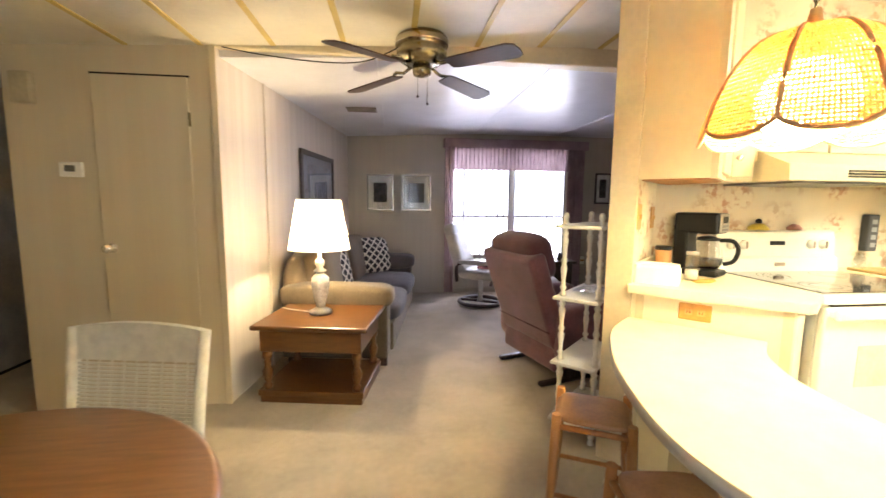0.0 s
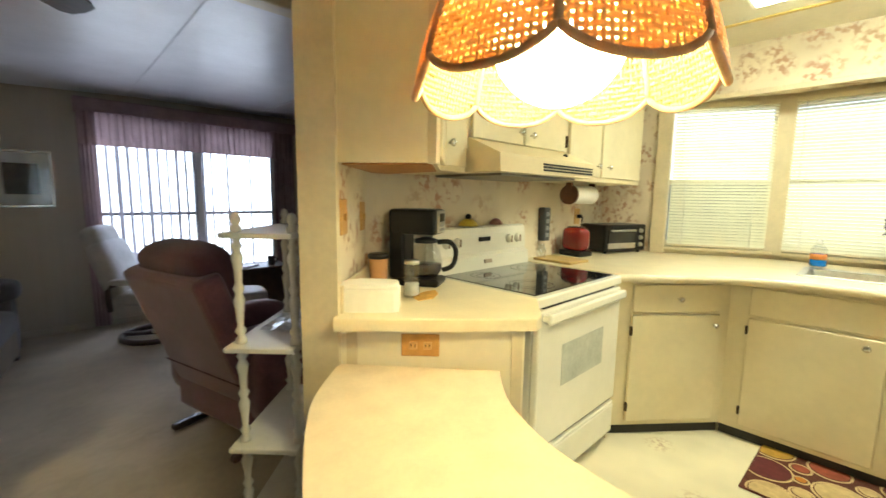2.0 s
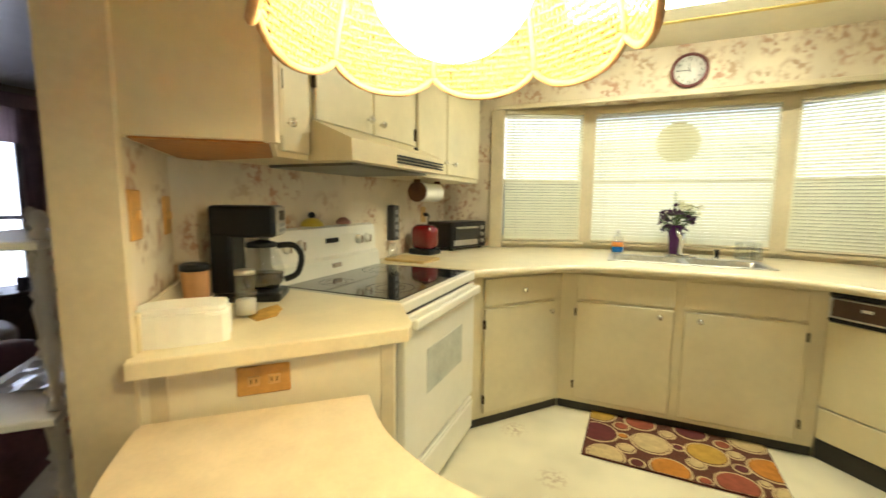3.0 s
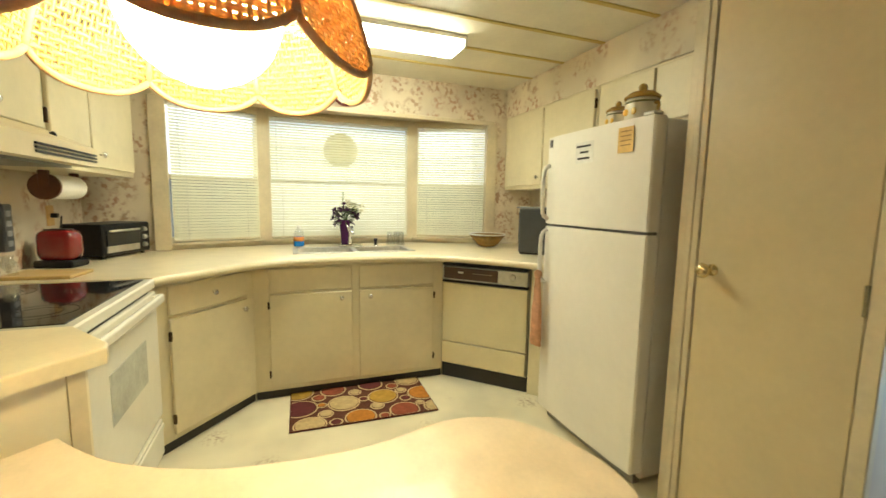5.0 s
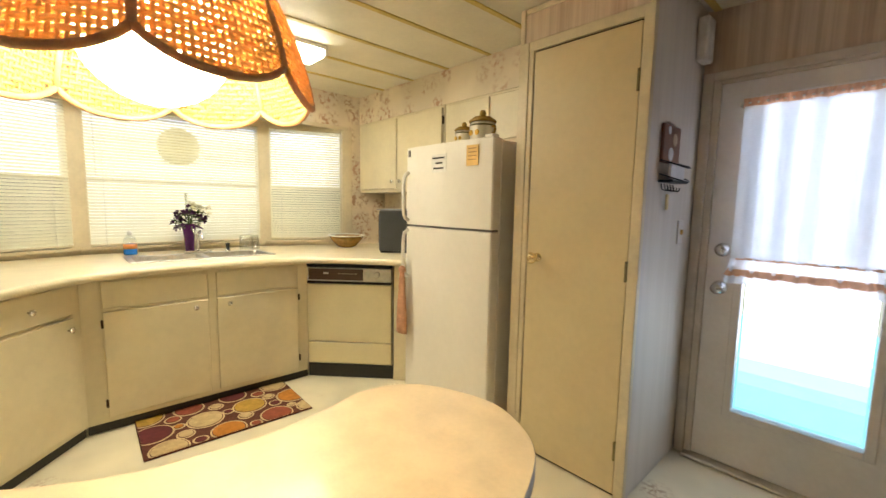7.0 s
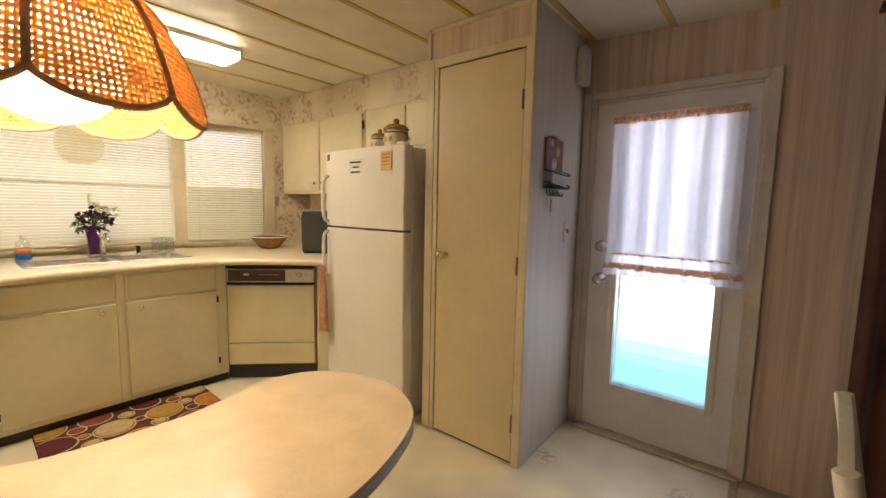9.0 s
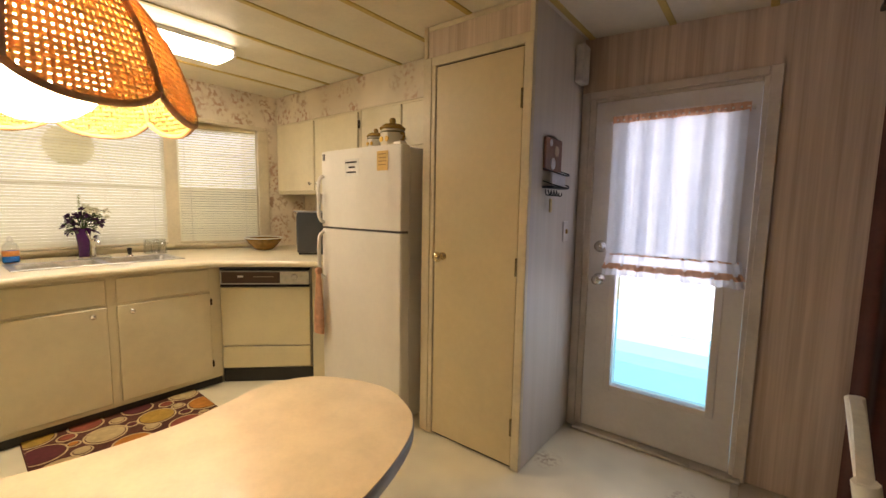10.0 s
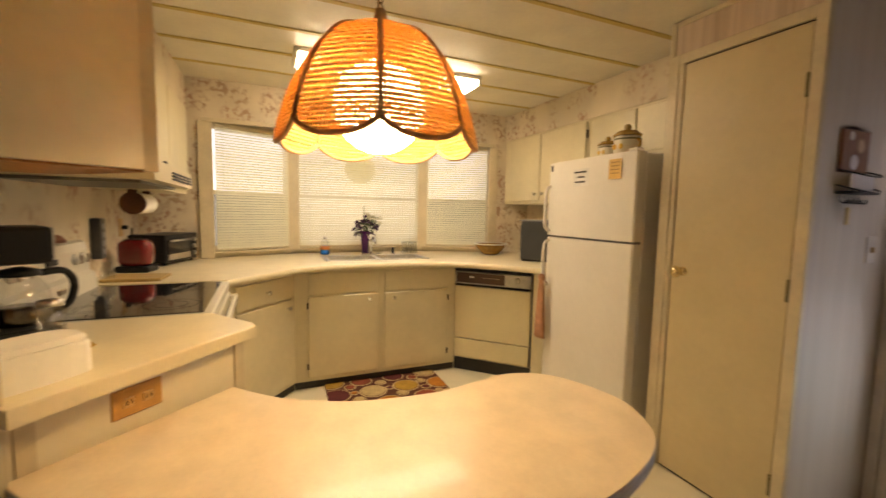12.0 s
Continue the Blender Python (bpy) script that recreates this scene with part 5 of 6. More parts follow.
cof = thing("coffee_maker", pose(2.275, 3.085, 0.917, 0, 0, 33), "black drip coffee maker with glass carafe", "coffee maker")
part("base", box(-0.075, -0.125, 0.0, 0.075, 0.095, 0.032, 0.012, seg=2), BLACK, cof)
part("tower", box(-0.075, 0.025, 0.032, 0.075, 0.095, 0.26, 0.012, seg=2), BLACK, cof)
part("brew_head", box(-0.078, -0.115, 0.222, 0.078, 0.095, 0.330, 0.014, seg=2), BLACK, cof)
cpn = part("control_panel", box(-0.062, -0.121, 0.230, 0.062, -0.112, 0.326, 0.003), STEEL, cof, "brushed steel control panel")
part("display", box(-0.035, -0.1235, 0.278, 0.035, -0.120, 0.312, 0.001), BLACK, cpn)
for i in range(3):
    for j in range(2):
        part("button", box(-0.04 + i * 0.03, -0.1235, 0.238 + j * 0.018, -0.02 + i * 0.03, -0.120, 0.250 + j * 0.018, 0.001), mat("grey button", (0.35, 0.35, 0.35), 0.4), cpn)
car = part("carafe", lathe([(0.055, 0.037), (0.072, 0.06), (0.075, 0.10), (0.062, 0.15), (0.045, 0.175), (0.05, 0.19)], 24, m=pose(0, -0.05, 0)), CLEAR, cof, "clear glass carafe")
part("coffee", lathe([(0.052, 0.040), (0.067, 0.06), (0.070, 0.09), (0.002, 0.091)], 24, m=pose(0, -0.05, 0)), mat("black coffee", (0.012, 0.006, 0.003), 0.1), car)
part("carafe_lid", lathe([(0.052, 0.185), (0.05, 0.20), (0.01, 0.21)], 24, m=pose(0, -0.05, 0)), BLACK, car)
part("carafe_handle", tube(curve_through([(0.01, -0.10, 0.187), (0.02, -0.155, 0.187), (0.025, -0.180, 0.145), (0.02, -0.165, 0.085), (0.01, -0.122, 0.065)], 4), 0.011, 8), BLACK, car)

cup = thing("travel_cup", pose(2.075, 3.075, 0.917), "tan paper cup with a black lid", "cup")
part("cup", lathe([(0.03, 0), (0.031, 0.003), (0.041, 0.13), (0.041, 0.135)], 20), mat("tan cup", (0.48, 0.25, 0.11), 0.6, vary=0.06), cup)
part("lid", lathe([(0.043, 0.133), (0.043, 0.148), (0.036, 0.153), (0.002, 0.152)], 20), BLACK, cup, "black plastic lid")
tub = thing("white_box", pose(1.898, 2.868, 0.917, 0, 0, -42), "white foam container with rounded corners on the counter", "container")
part("tub", prism(curve_through([(-0.085, -0.055), (0.085, -0.055), (0.095, 0), (0.085, 0.055), (-0.085, 0.055), (-0.095, 0)], 4, True), 0, 0.078, 0.01), mat("white foam", (0.82, 0.80, 0.75), 0.6, vary=0.04), tub)
part("lid", prism(curve_through([(-0.08, -0.05), (0.08, -0.05), (0.09, 0), (0.08, 0.05), (-0.08, 0.05), (-0.09, 0)], 4, True), 0.0785, 0.092, 0.008), MATS["white foam"], tub)
salt = thing("salt_shaker", pose(2.108, 2.902, 0.9195), "tall glass shaker part filled with salt", "shaker")
part("glass", lathe([(0.031, 0), (0.033, 0.004), (0.031, 0.12), (0.030, 0.125), (0.028, 0.125), (0.029, 0.006), (0.002, 0.005)], 18), CLEAR, salt)
part("salt", lathe([(0.0275, 0.007), (0.0275, 0.050), (0.002, 0.053)], 18), mat("salt", (0.82, 0.81, 0.78), 0.9), salt)
part("cap", lathe([(0.029, 0.126), (0.028, 0.14), (0.002, 0.143)], 18), STEEL, salt)
spill = thing("orange_leaf_mat", pose(2.16, 2.88, 0.9172, 0, 0, 20), "small orange and green flat mat under the shaker", "mat")
part("sheet", prism([(-0.09, -0.02), (-0.03, -0.05), (0.05, -0.03), (0.10, 0.01), (0.04, 0.035), (-0.05, 0.03)], 0, 0.002), mat("orange felt", (0.62, 0.36, 0.08), 0.9, vary=0.2, scale=20), spill)
dish = thing("butter_dish", pose(2.74, 3.20, 1.148), "small yellow covered dish with a black knob on the range", "dish")
part("cover", lathe([(0.055, 0), (0.05, 0.015), (0.03, 0.033), (0.01, 0.038)], 18), mat("yellow glaze", (0.52, 0.40, 0.05), 0.3), dish)
part("knob", ball((0, 0, 0.048), 0.017), BLACK, dish)
shell = thing("pink_trinket", pose(2.98, 3.205, 1.147), "small dusty pink trinket on the range", "ornament")
part("trinket", lathe([(0.035, 0), (0.038, 0.012), (0.02, 0.03), (0.004, 0.035)], 12), mat("dusty pink", (0.45, 0.22, 0.18), 0.6, vary=0.2, scale=60), shell)
board = thing("cutting_board", pose(3.40, 3.02, 0.915, 0, 0, -4), "small wooden cutting board on the worktop", "cutting board")
part("board", box(-0.10, -0.13, 0, 0.10, 0.14, 0.016, 0.004), mat("pale maple", (0.58, 0.40, 0.16), 0.45, vary=0.1, scale=6, stretch=(8, 1, 1)), board)
jar = thing("glass_jar", pose(3.36, 3.14, 0.932), "small clear glass jar", "jar")
part("glass", lathe([(0.03, 0), (0.032, 0.05), (0.02, 0.07), (0.022, 0.085), (0.02, 0.085), (0.018, 0.07), (0.028, 0.048), (0.002, 0.006)], 16), CLEAR, jar)
strip = thing("outlet_adapter", pose(3.50, 3.24, 1.13), "dark grey multi-outlet adapter on the wall", "outlet")
part("case", box(-0.035, -0.05, -0.11, 0.035, 0, 0.11, 0.006), mat("dark grey plastic", (0.06, 0.065, 0.075), 0.4), strip)
for i in range(4):
    part("socket", box(-0.018, -0.053, -0.085 + i * 0.046, 0.018, -0.049, -0.058 + i * 0.046, 0.002), mat("pale grey plastic", (0.30, 0.31, 0.33), 0.4), strip)
plug = wall_plate("wall_outlet", "wall outlet with a black plug behind the toaster", pose(3.97, 3.24, 1.17), 0.075, 0.115, "outlet", MATS["tan receptacle plastic"])
part("plug", box(-0.014, -0.04, -0.012, 0.014, -0.008, 0.014, 0.004), BLACK, plug)
roll = thing("paper_towel_roll", pose(3.66, 3.06, 1.325), "paper towel roll on a brown holder under the cabinet", "paper towel")
part("roll", lathe([(0.058, -0.135), (0.06, -0.13), (0.06, 0.13), (0.058, 0.135)], 28, m=pose(0.02, 0, 0, 0, 90)), mat("paper towel", (0.82, 0.80, 0.76), 0.9, vary=0.03, bump=0.3, bscale=200), roll)
part("holder_end", lathe([(0.062, -0.01), (0.062, 0.01)], 24, m=pose(-0.13, 0, 0, 0, 90)), mat("dark brown wood", (0.12, 0.045, 0.02), 0.5, vary=0.15), roll)
part("bracket", box(-0.145, -0.02, 0.0, -0.12, 0.02, 0.077, 0.003), MATS["dark brown wood"], roll)
part("bracket", box(0.158, -0.02, 0.0, 0.175, 0.02, 0.077, 0.003), MATS["dark brown wood"], roll)

vase = thing("flower_vase", pose(4.40, 1.56, 0.921), "tall purple vase of dark purple and cream flowers by the sink", "vase")
PURPLE = mat("purple glass", (0.065, 0.012, 0.085), 0.15, vary=0.1)
part("vase", lathe([(0.026, 0), (0.03, 0.01), (0.034, 0.10), (0.046, 0.20), (0.044, 0.205), (0.03, 0.10), (0.002, 0.02)], 20), PURPLE, vase)
rv = random.Random(4)
petal_d, petal_c = mat("dark purple petals", (0.065, 0.014, 0.070), 0.7, vary=0.2, scale=30, transl=0.2), mat("cream petals", (0.78, 0.74, 0.52), 0.7, vary=0.1, scale=30, transl=0.4)
LEAF = mat("leaf green", (0.07, 0.11, 0.03), 0.6, vary=0.2, scale=30, transl=0.3)
def petal(bm, c, way, length, width):
    """One pointed petal from c along way, slightly cupped."""
    way = way.normalized()
    side = way.cross(Vector((0.3, 0.2, 0.9))).normalized() * width / 2
    lift = side.cross(way).normalized() * width * 0.35
    mid = c + way * length * 0.55
    q = [bm.verts.new(v) for v in (c, mid + side + lift, c + way * length, mid - side + lift, mid)]
    for i, j in ((0, 1), (1, 2), (2, 3), (3, 0)):
        bm.faces.new((q[i], q[j], q[4])).smooth = True


for i in range(30):
    a, lean, hgt = rv.uniform(0, 6.28), rv.uniform(0.01, 0.13), rv.uniform(0.21, 0.35)
    pale = i % 4 == 0
    if pale:
        a, lean, hgt = rv.uniform(3.6, 5.6), rv.uniform(0.03, 0.15), rv.uniform(0.33, 0.39)
    tip = Vector((lean * math.cos(a), lean * math.sin(a), hgt - lean * 0.5))
    part("stem", tube(curve_through([(0, 0, 0.14), (tip.x * 0.35, tip.y * 0.35, hgt * 0.85), tuple(tip)], 3), 0.0018, 5), LEAF, vase)
    fb = bmesh.new()
    for j in range(8):
        way = Vector((rv.gauss(0, 1) + math.cos(a), rv.gauss(0, 1) + math.sin(a), rv.gauss(0.3, 1)))
        petal(fb, tip, way, rv.uniform(0.026, 0.040), rv.uniform(0.016, 0.026))
    part("flower", fb, petal_c if pale else petal_d, vase)
    lb = bmesh.new()
    for j in range(2):
        b = a + rv.uniform(-1.5, 1.5)
        petal(lb, Vector((tip.x * 0.6, tip.y * 0.6, hgt * 0.78)), Vector((math.cos(b), math.sin(b), rv.uniform(-0.3, 0.5))), rv.uniform(0.04, 0.075), 0.018)
    part("leaf", lb, LEAF, vase)
spike = bmesh.new()
for i in range(40):
    z = 0.26 + i * 0.0042
    b = i * 2.4
    petal(spike, Vector((0, 0.01, z)), Vector((math.cos(b), math.sin(b), 0.8)), 0.018, 0.009)
part("flower_spike", spike, mat("pale green buds", (0.42, 0.46, 0.22), 0.7, vary=0.15), vase, "tall pale green flower spike")
soap = thing("soap_bottle", pose(4.41, 1.91, 0.921), "clear bottle of blue dish soap", "bottle")
part("bottle", lathe([(0.03, 0), (0.034, 0.008), (0.034, 0.075), (0.002, 0.078)], 18, m=Matrix.Diagonal((0.7, 1.15, 1, 1))), mat("blue soap", (0.015, 0.16, 0.55), 0.12, vary=0.05), soap)
part("upper_bottle", lathe([(0.034, 0.076), (0.033, 0.10), (0.026, 0.118), (0.013, 0.13), (0.013, 0.136)], 18, m=Matrix.Diagonal((0.7, 1.15, 1, 1))), CLEAR, soap, "clear empty upper part")
part("label_band", lathe([(0.0345, 0.04), (0.0347, 0.075)], 18, m=Matrix.Diagonal((0.71, 1.16, 1, 1))), mat("orange label", (0.65, 0.25, 0.06), 0.4), soap)
part("cap", lathe([(0.014, 0.135), (0.012, 0.155), (0.005, 0.165)], 12), WHITE, soap)
for i, (x, y) in enumerate(((4.40, 1.19), (4.43, 1.13), (4.38, 1.10))):
    g = thing("drinking_glass", pose(x, y, 0.918, 0, 0, 0), "upturned clear drinking glass by the sink", "glass", "glasses by the sink")
    part("glass", lathe([(0.03, 0), (0.031, 0.002), (0.025, 0.10), (0.022, 0.112), (0.002, 0.113), (0.002, 0.107), (0.020, 0.105), (0.028, 0.004)], 16), CLEAR, g)
bowl = thing("serving_bowl", pose(4.16, 0.40, 0.915) @ Matrix.Scale(1.18, 4), "gold-brown serving bowl with a white rim", "bowl")
part("bowl", lathe([(0.05, 0), (0.07, 0.01), (0.105, 0.05), (0.128, 0.085), (0.12, 0.085), (0.09, 0.045), (0.002, 0.014)], 28), mat("gold brown glaze", (0.34, 0.19, 0.04), 0.25, vary=0.2, scale=25), bowl)
part("white_rim", lathe([(0.127, 0.083), (0.135, 0.088), (0.132, 0.093), (0.12, 0.089)], 28, caps=False), WHITE, bowl)
tv = thing("small_television", pose(3.66, 0.22, 0.915, 0, 0, 140), "small grey television on the counter by the refrigerator", "television")
part("case", box(-0.15, -0.13, 0.012, 0.15, 0.12, 0.335, 0.012, seg=2), mat("charcoal plastic", (0.045, 0.048, 0.052), 0.45), tv)
part("screen", box(-0.125, -0.136, 0.075, 0.125, -0.128, 0.305, 0.004), mat("dark screen", (0.03, 0.035, 0.04), 0.1), tv)
part("badge", box(-0.05, -0.134, 0.04, 0.05, -0.129, 0.05), STEEL, tv)
part("top_tray", box(-0.17, -0.15, 0.336, 0.15, 0.12, 0.345, 0.003), mat("pale grey plastic", (0.30, 0.31, 0.33), 0.4), tv)
for x in (-0.12, 0.12):
    part("foot", box(x - 0.015, -0.12, 0, x + 0.015, 0.1, 0.013), BLACK, tv)

# ---- dining room ----
tbl = thing("round_dining_table", pose(-0.17, 1.665, 0), "round reddish-brown wooden dining table", "dining table")
part("tabletop", lathe([(0.50, 0.715), (0.522, 0.722), (0.528, 0.735), (0.522, 0.748), (0.51, 0.752), (0.002, 0.752)], 64), TABLE, tbl)
part("pedestal", lathe([(0.10, 0.10), (0.07, 0.16), (0.05, 0.3), (0.075, 0.45), (0.055, 0.6), (0.11, 0.715)], 20), TABLE, tbl)
for i in range(4):
    a = i * math.pi / 2 + 0.4
    c, s = math.cos(a), math.sin(a)
    part("foot", tube(curve_through([(0.05 * c, 0.05 * s, 0.16), (0.2 * c, 0.2 * s, 0.10), (0.36 * c, 0.36 * s, 0.028)], 4), 0.028, 8), TABLE, tbl)


def cane_chair(m, label):
    ob = thing("dining_chair", m, label, "dining chair", "cream chairs round the table")
    part("seat", cushion(0.44, 0.42, 0.07, 0.2, (0, 0, 0.445)), mat("ivory seat vinyl", (0.66, 0.62, 0.52), 0.5, vary=0.06), ob)
    part("seat_frame", box(-0.215, -0.205, 0.385, 0.215, 0.205, 0.42, 0.008), CANE, ob)
    for x in (-0.195, 0.195):
        part("front_leg", box(x - 0.017, -0.20, 0, x + 0.017, -0.166, 0.39, 0.004), CANE, ob)
        part("back_post", tube([(x, 0.20, 0.0), (x, 0.195, 0.42), (x * 1.03, 0.225, 0.66), (x * 1.06, 0.265, 0.895)], 0.018, 8), CANE, ob)
    rail = bmesh.new()
    n = 14
    rows = []
    for i in range(n + 1):
        s = i / n * 2 - 1
        crest = 0.895 + 0.02 * (1 - s * s)
        rows.append([rail.verts.new((0.215 * s, y, z)) for y, z in ((0.255, crest), (0.243, 0.80), (0.262, 0.80), (0.276, crest))])
    for a, b in zip(rows, rows[1:]):
        for k in range(4):
            rail.faces.new((a[k], b[k], b[(k + 1) % 4], a[(k + 1) % 4]))
    rail.faces.new(rows[0]), rail.faces.new(rows[-1][::-1])
    part("crest_rail", rail, CANE, ob)
    part("lower_rail", box(-0.2, 0.195, 0.50, 0.2, 0.215, 0.53, 0.005), CANE, ob)
    first = None
    for i in range(22):
        z = 0.54 + i * 0.0118
        y = 0.204 + (z - 0.53) * 0.165
        if first is None:
            first = part("cane_slat", box(-0.195, -0.0025, -0.0042, 0.195, 0.0025, 0.0042, 0.001), CANE, ob)
            first.matrix_basis = pose(0, y, z)
        else:
            copy_part(first, ob, pose(0, y, z))
    for i in range(9):
        x = -0.16 + i * 0.04
        part("cane_upright", tube([(x, 0.203, 0.53), (x, 0.248, 0.80)], 0.0025, 5), CANE, ob)
    return ob


cane_chair(pose(-0.165, 2.13, 0, 0, 0, -10), "cream cane-back dining chair pushed up to the round table")
cane_chair(pose(0.29, 1.17, 0, 0, 0, -95), "cream cane-back dining chair turned from the round table")


def bar_stool(m, label):
    ob = thing("wooden_stool", m, label, "stool", "stools under the peninsula")
    LEGW = mat("orange pine", (0.36, 0.155, 0.05), 0.4, vary=0.15, scale=8, stretch=(6, 6, 1), coat=0.2)
    part("seat", cushion(0.27, 0.25, 0.035, 0.25, (0, 0, 0.455)), mat("brown leather seat", (0.34, 0.18, 0.09), 0.5, vary=0.15, scale=9), ob)
    for x in (-0.135, 0.135):
        for y in (-0.125, 0.125):
            part("leg", tube([(x * 1.12, y * 1.12, 0), (x * 1.04, y * 1.04, 0.25), (x, y, 0.48)], 0.018, 8, radii=[0.014, 0.021, 0.018]), LEGW, ob)
    for z, q in ((0.15, 1), (0.23, 0)):
        for s in (-1, 1):
            a, b = ((-0.14, s * 0.135, z), (0.14, s * 0.135, z)) if q else ((s * 0.145, -0.13, z), (s * 0.145, 0.13, z))
            part("stretcher", tube([a, b], 0.010, 8), LEGW, ob)
    for s in (-1, 1):
        part("seat_rail", tube([(-0.135, s * 0.125, 0.43), (0.135, s * 0.125, 0.43)], 0.012, 8), LEGW, ob)
        part("seat_rail", tube([(s * 0.135, -0.125, 0.43), (s * 0.135, 0.125, 0.43)], 0.012, 8), LEGW, ob)
    return ob


bar_stool(pose(1.455, 2.56, 0, 0, 0, -27), "low wooden stool with a brown leather seat tucked by the peninsula")
bar_stool(pose(1.445, 2.05, 0, 0, 0, -8), "low wooden stool with a brown leather seat under the peninsula edge")

cl = tagged(new("door_3"), "tan flush closet door, closed", "door", kind="structure")
part("slab", box(-1.035, 3.688, 0.02, -0.525, 3.702, 1.985, 0.003), CLOSETWALL, cl)
# black strip in place of the shade over the door
part("shadow_gap", box(-1.045, 3.697, 1.985, -0.515, 3.704, 1.997), BLACK, cl)
k = part("door_knob", lathe([(0.028, 0), (0.028, 0.005), (0.010, 0.01), (0.010, 0.035), (0.026, 0.05), (0.026, 0.06), (0.004, 0.066)], 18), CHROME, cl)
k.matrix_basis = pose(-0.985, 3.688, 1.0, 90)
for z in (1.75, 0.25):
    part("hinge", box(-0.528, 3.682, z - 0.04, -0.518, 3.70, z + 0.04, 0.002), BRASS, cl)
setting("wall_corner_trim", box(-0.40, 3.685, 0, -0.362, 3.699, 2.17, 0.003), CLOSETWALL, "tan corner strip at the end of the closet wall", "trim")
th = thing("thermostat", pose(-1.17, 3.70, 1.45), "white wall thermostat with a small screen", "thermostat")
part("case", box(-0.062, -0.022, -0.042, 0.062, 0, 0.042, 0.006), WHITE, th)
part("screen", box(-0.03, -0.0245, -0.012, 0.025, -0.021, 0.024, 0.001), mat("lcd grey", (0.10, 0.10, 0.08), 0.3), th)
ch2 = thing("door_chime", pose(-1.37, 3.70, 1.89), "beige wall chime box on the closet wall", "door chime")
part("cover", box(-0.055, -0.05, -0.085, 0.055, 0, 0.085, 0.008), mat("tan plastic", (0.52, 0.43, 0.28), 0.5), ch2)
hd = tagged(new("door_4"), "pale hallway door, closed", "door", kind="structure")
part("slab", box(-2.2, 4.12, 0.025, -2.185, 4.86, 2.0, 0.003), mat("pale hall paint", (0.60, 0.54, 0.46), 0.5), hd)
# shade under the hall door, put in as a black strip
part("shadow_gap", box(-2.199, 4.12, 0.0, -2.192, 4.86, 0.024), BLACK, hd)

dr = thing("red_drape", pose(0, 0, 0), "dark red-brown floor-length drape beside the outside door", "curtain")
part("drape", pleated(-0.9, 0.40, 0.04, 2.1, -0.09, 0.02, 11, n=160, seed=9), mat("red brown velvet", (0.10, 0.028, 0.018), 0.9, vary=0.2, scale=8, sheen=0.4), dr)
part("rod", tube([(-0.95, -0.09, 2.12), (0.44, -0.09, 2.12)], 0.012, 8), WALNUT, dr)
for x in (-0.93, 0.43):
    part("bracket", box(x - 0.01, -0.16, 2.11, x + 0.01, -0.08, 2.13, 0.003), WALNUT, dr)

# ceiling fan under the beam
fan = thing("ceiling_fan", pose(0.82, 3.545, 0), "ceiling fan with antique brass motor and dark wooden blades, at rest", "ceiling fan")
fz = ceil_z(0.82)
part("motor", lathe([(0.135, fz - 0.001), (0.15, fz - 0.02), (0.15, fz - 0.06), (0.13, fz - 0.072), (0.145, fz - 0.085), (0.145, fz - 0.125), (0.10, fz - 0.155), (0.06, fz - 0.165)], 32), BRASS, fan)
part("motor_band", lathe([(0.1515, fz - 0.058), (0.154, fz - 0.052), (0.154, fz - 0.03), (0.1515, fz - 0.024)], 32), mat("polished nickel", (0.52, 0.48, 0.39), 0.12, metal=1.0, vary=0.05), fan, "polished metal band")
part("switch_housing", lathe([(0.05, fz - 0.16), (0.055, fz - 0.19), (0.05, fz - 0.215), (0.015, fz - 0.225)], 20), BRASS, fan)
for i in range(4):
    a = 43 + 90 * i
    bl = prism([(0.20, -0.045), (0.24, -0.055), (0.60, -0.068), (0.635, -0.05), (0.645, 0.0), (0.635, 0.05), (0.60, 0.068), (0.24, 0.055), (0.20, 0.045)], -0.004, 0.004)
    b = part("blade", bl, WALNUT, fan, "dark walnut blade")
    b.matrix_basis = pose(0, 0, fz - 0.175, 0, 0, a) @ pose(0, 0, 0, -11, 3, 0)
    br = part("blade_bracket", tube([(0.09, 0, 0.02), (0.15, 0.0, 0.0), (0.19, 0.02, 0.006), (0.235, 0, 0.007)], 0.010, 6), BRASS, fan)
    br.matrix_basis = pose(0, 0, fz - 0.175, 0, 0, a)
for x, ln in ((0.03, 0.16), (-0.025, 0.12)):
    part("pull_chain", tube([(x, -0.03, fz - 0.215), (x, -0.03, fz - 0.215 - ln)], 0.0015, 5), BRASS, fan)
    part("pull_ball", ball((x, -0.03, fz - 0.22 - ln), 0.007, sub=8), WALNUT, fan)
wire = thing("cable", pose(0, 0, 0), "thin black cable sagging under the beam", "cable")
part("cable", tube(curve_through([(-0.32, 3.68, 2.16), (-0.1, 3.67, 2.125), (0.25, 3.67, 2.10), (0.5, 3.67, 2.12), (0.72, 3.6, fz - 0.03)], 6), 0.0035, 6), BLACK, wire)

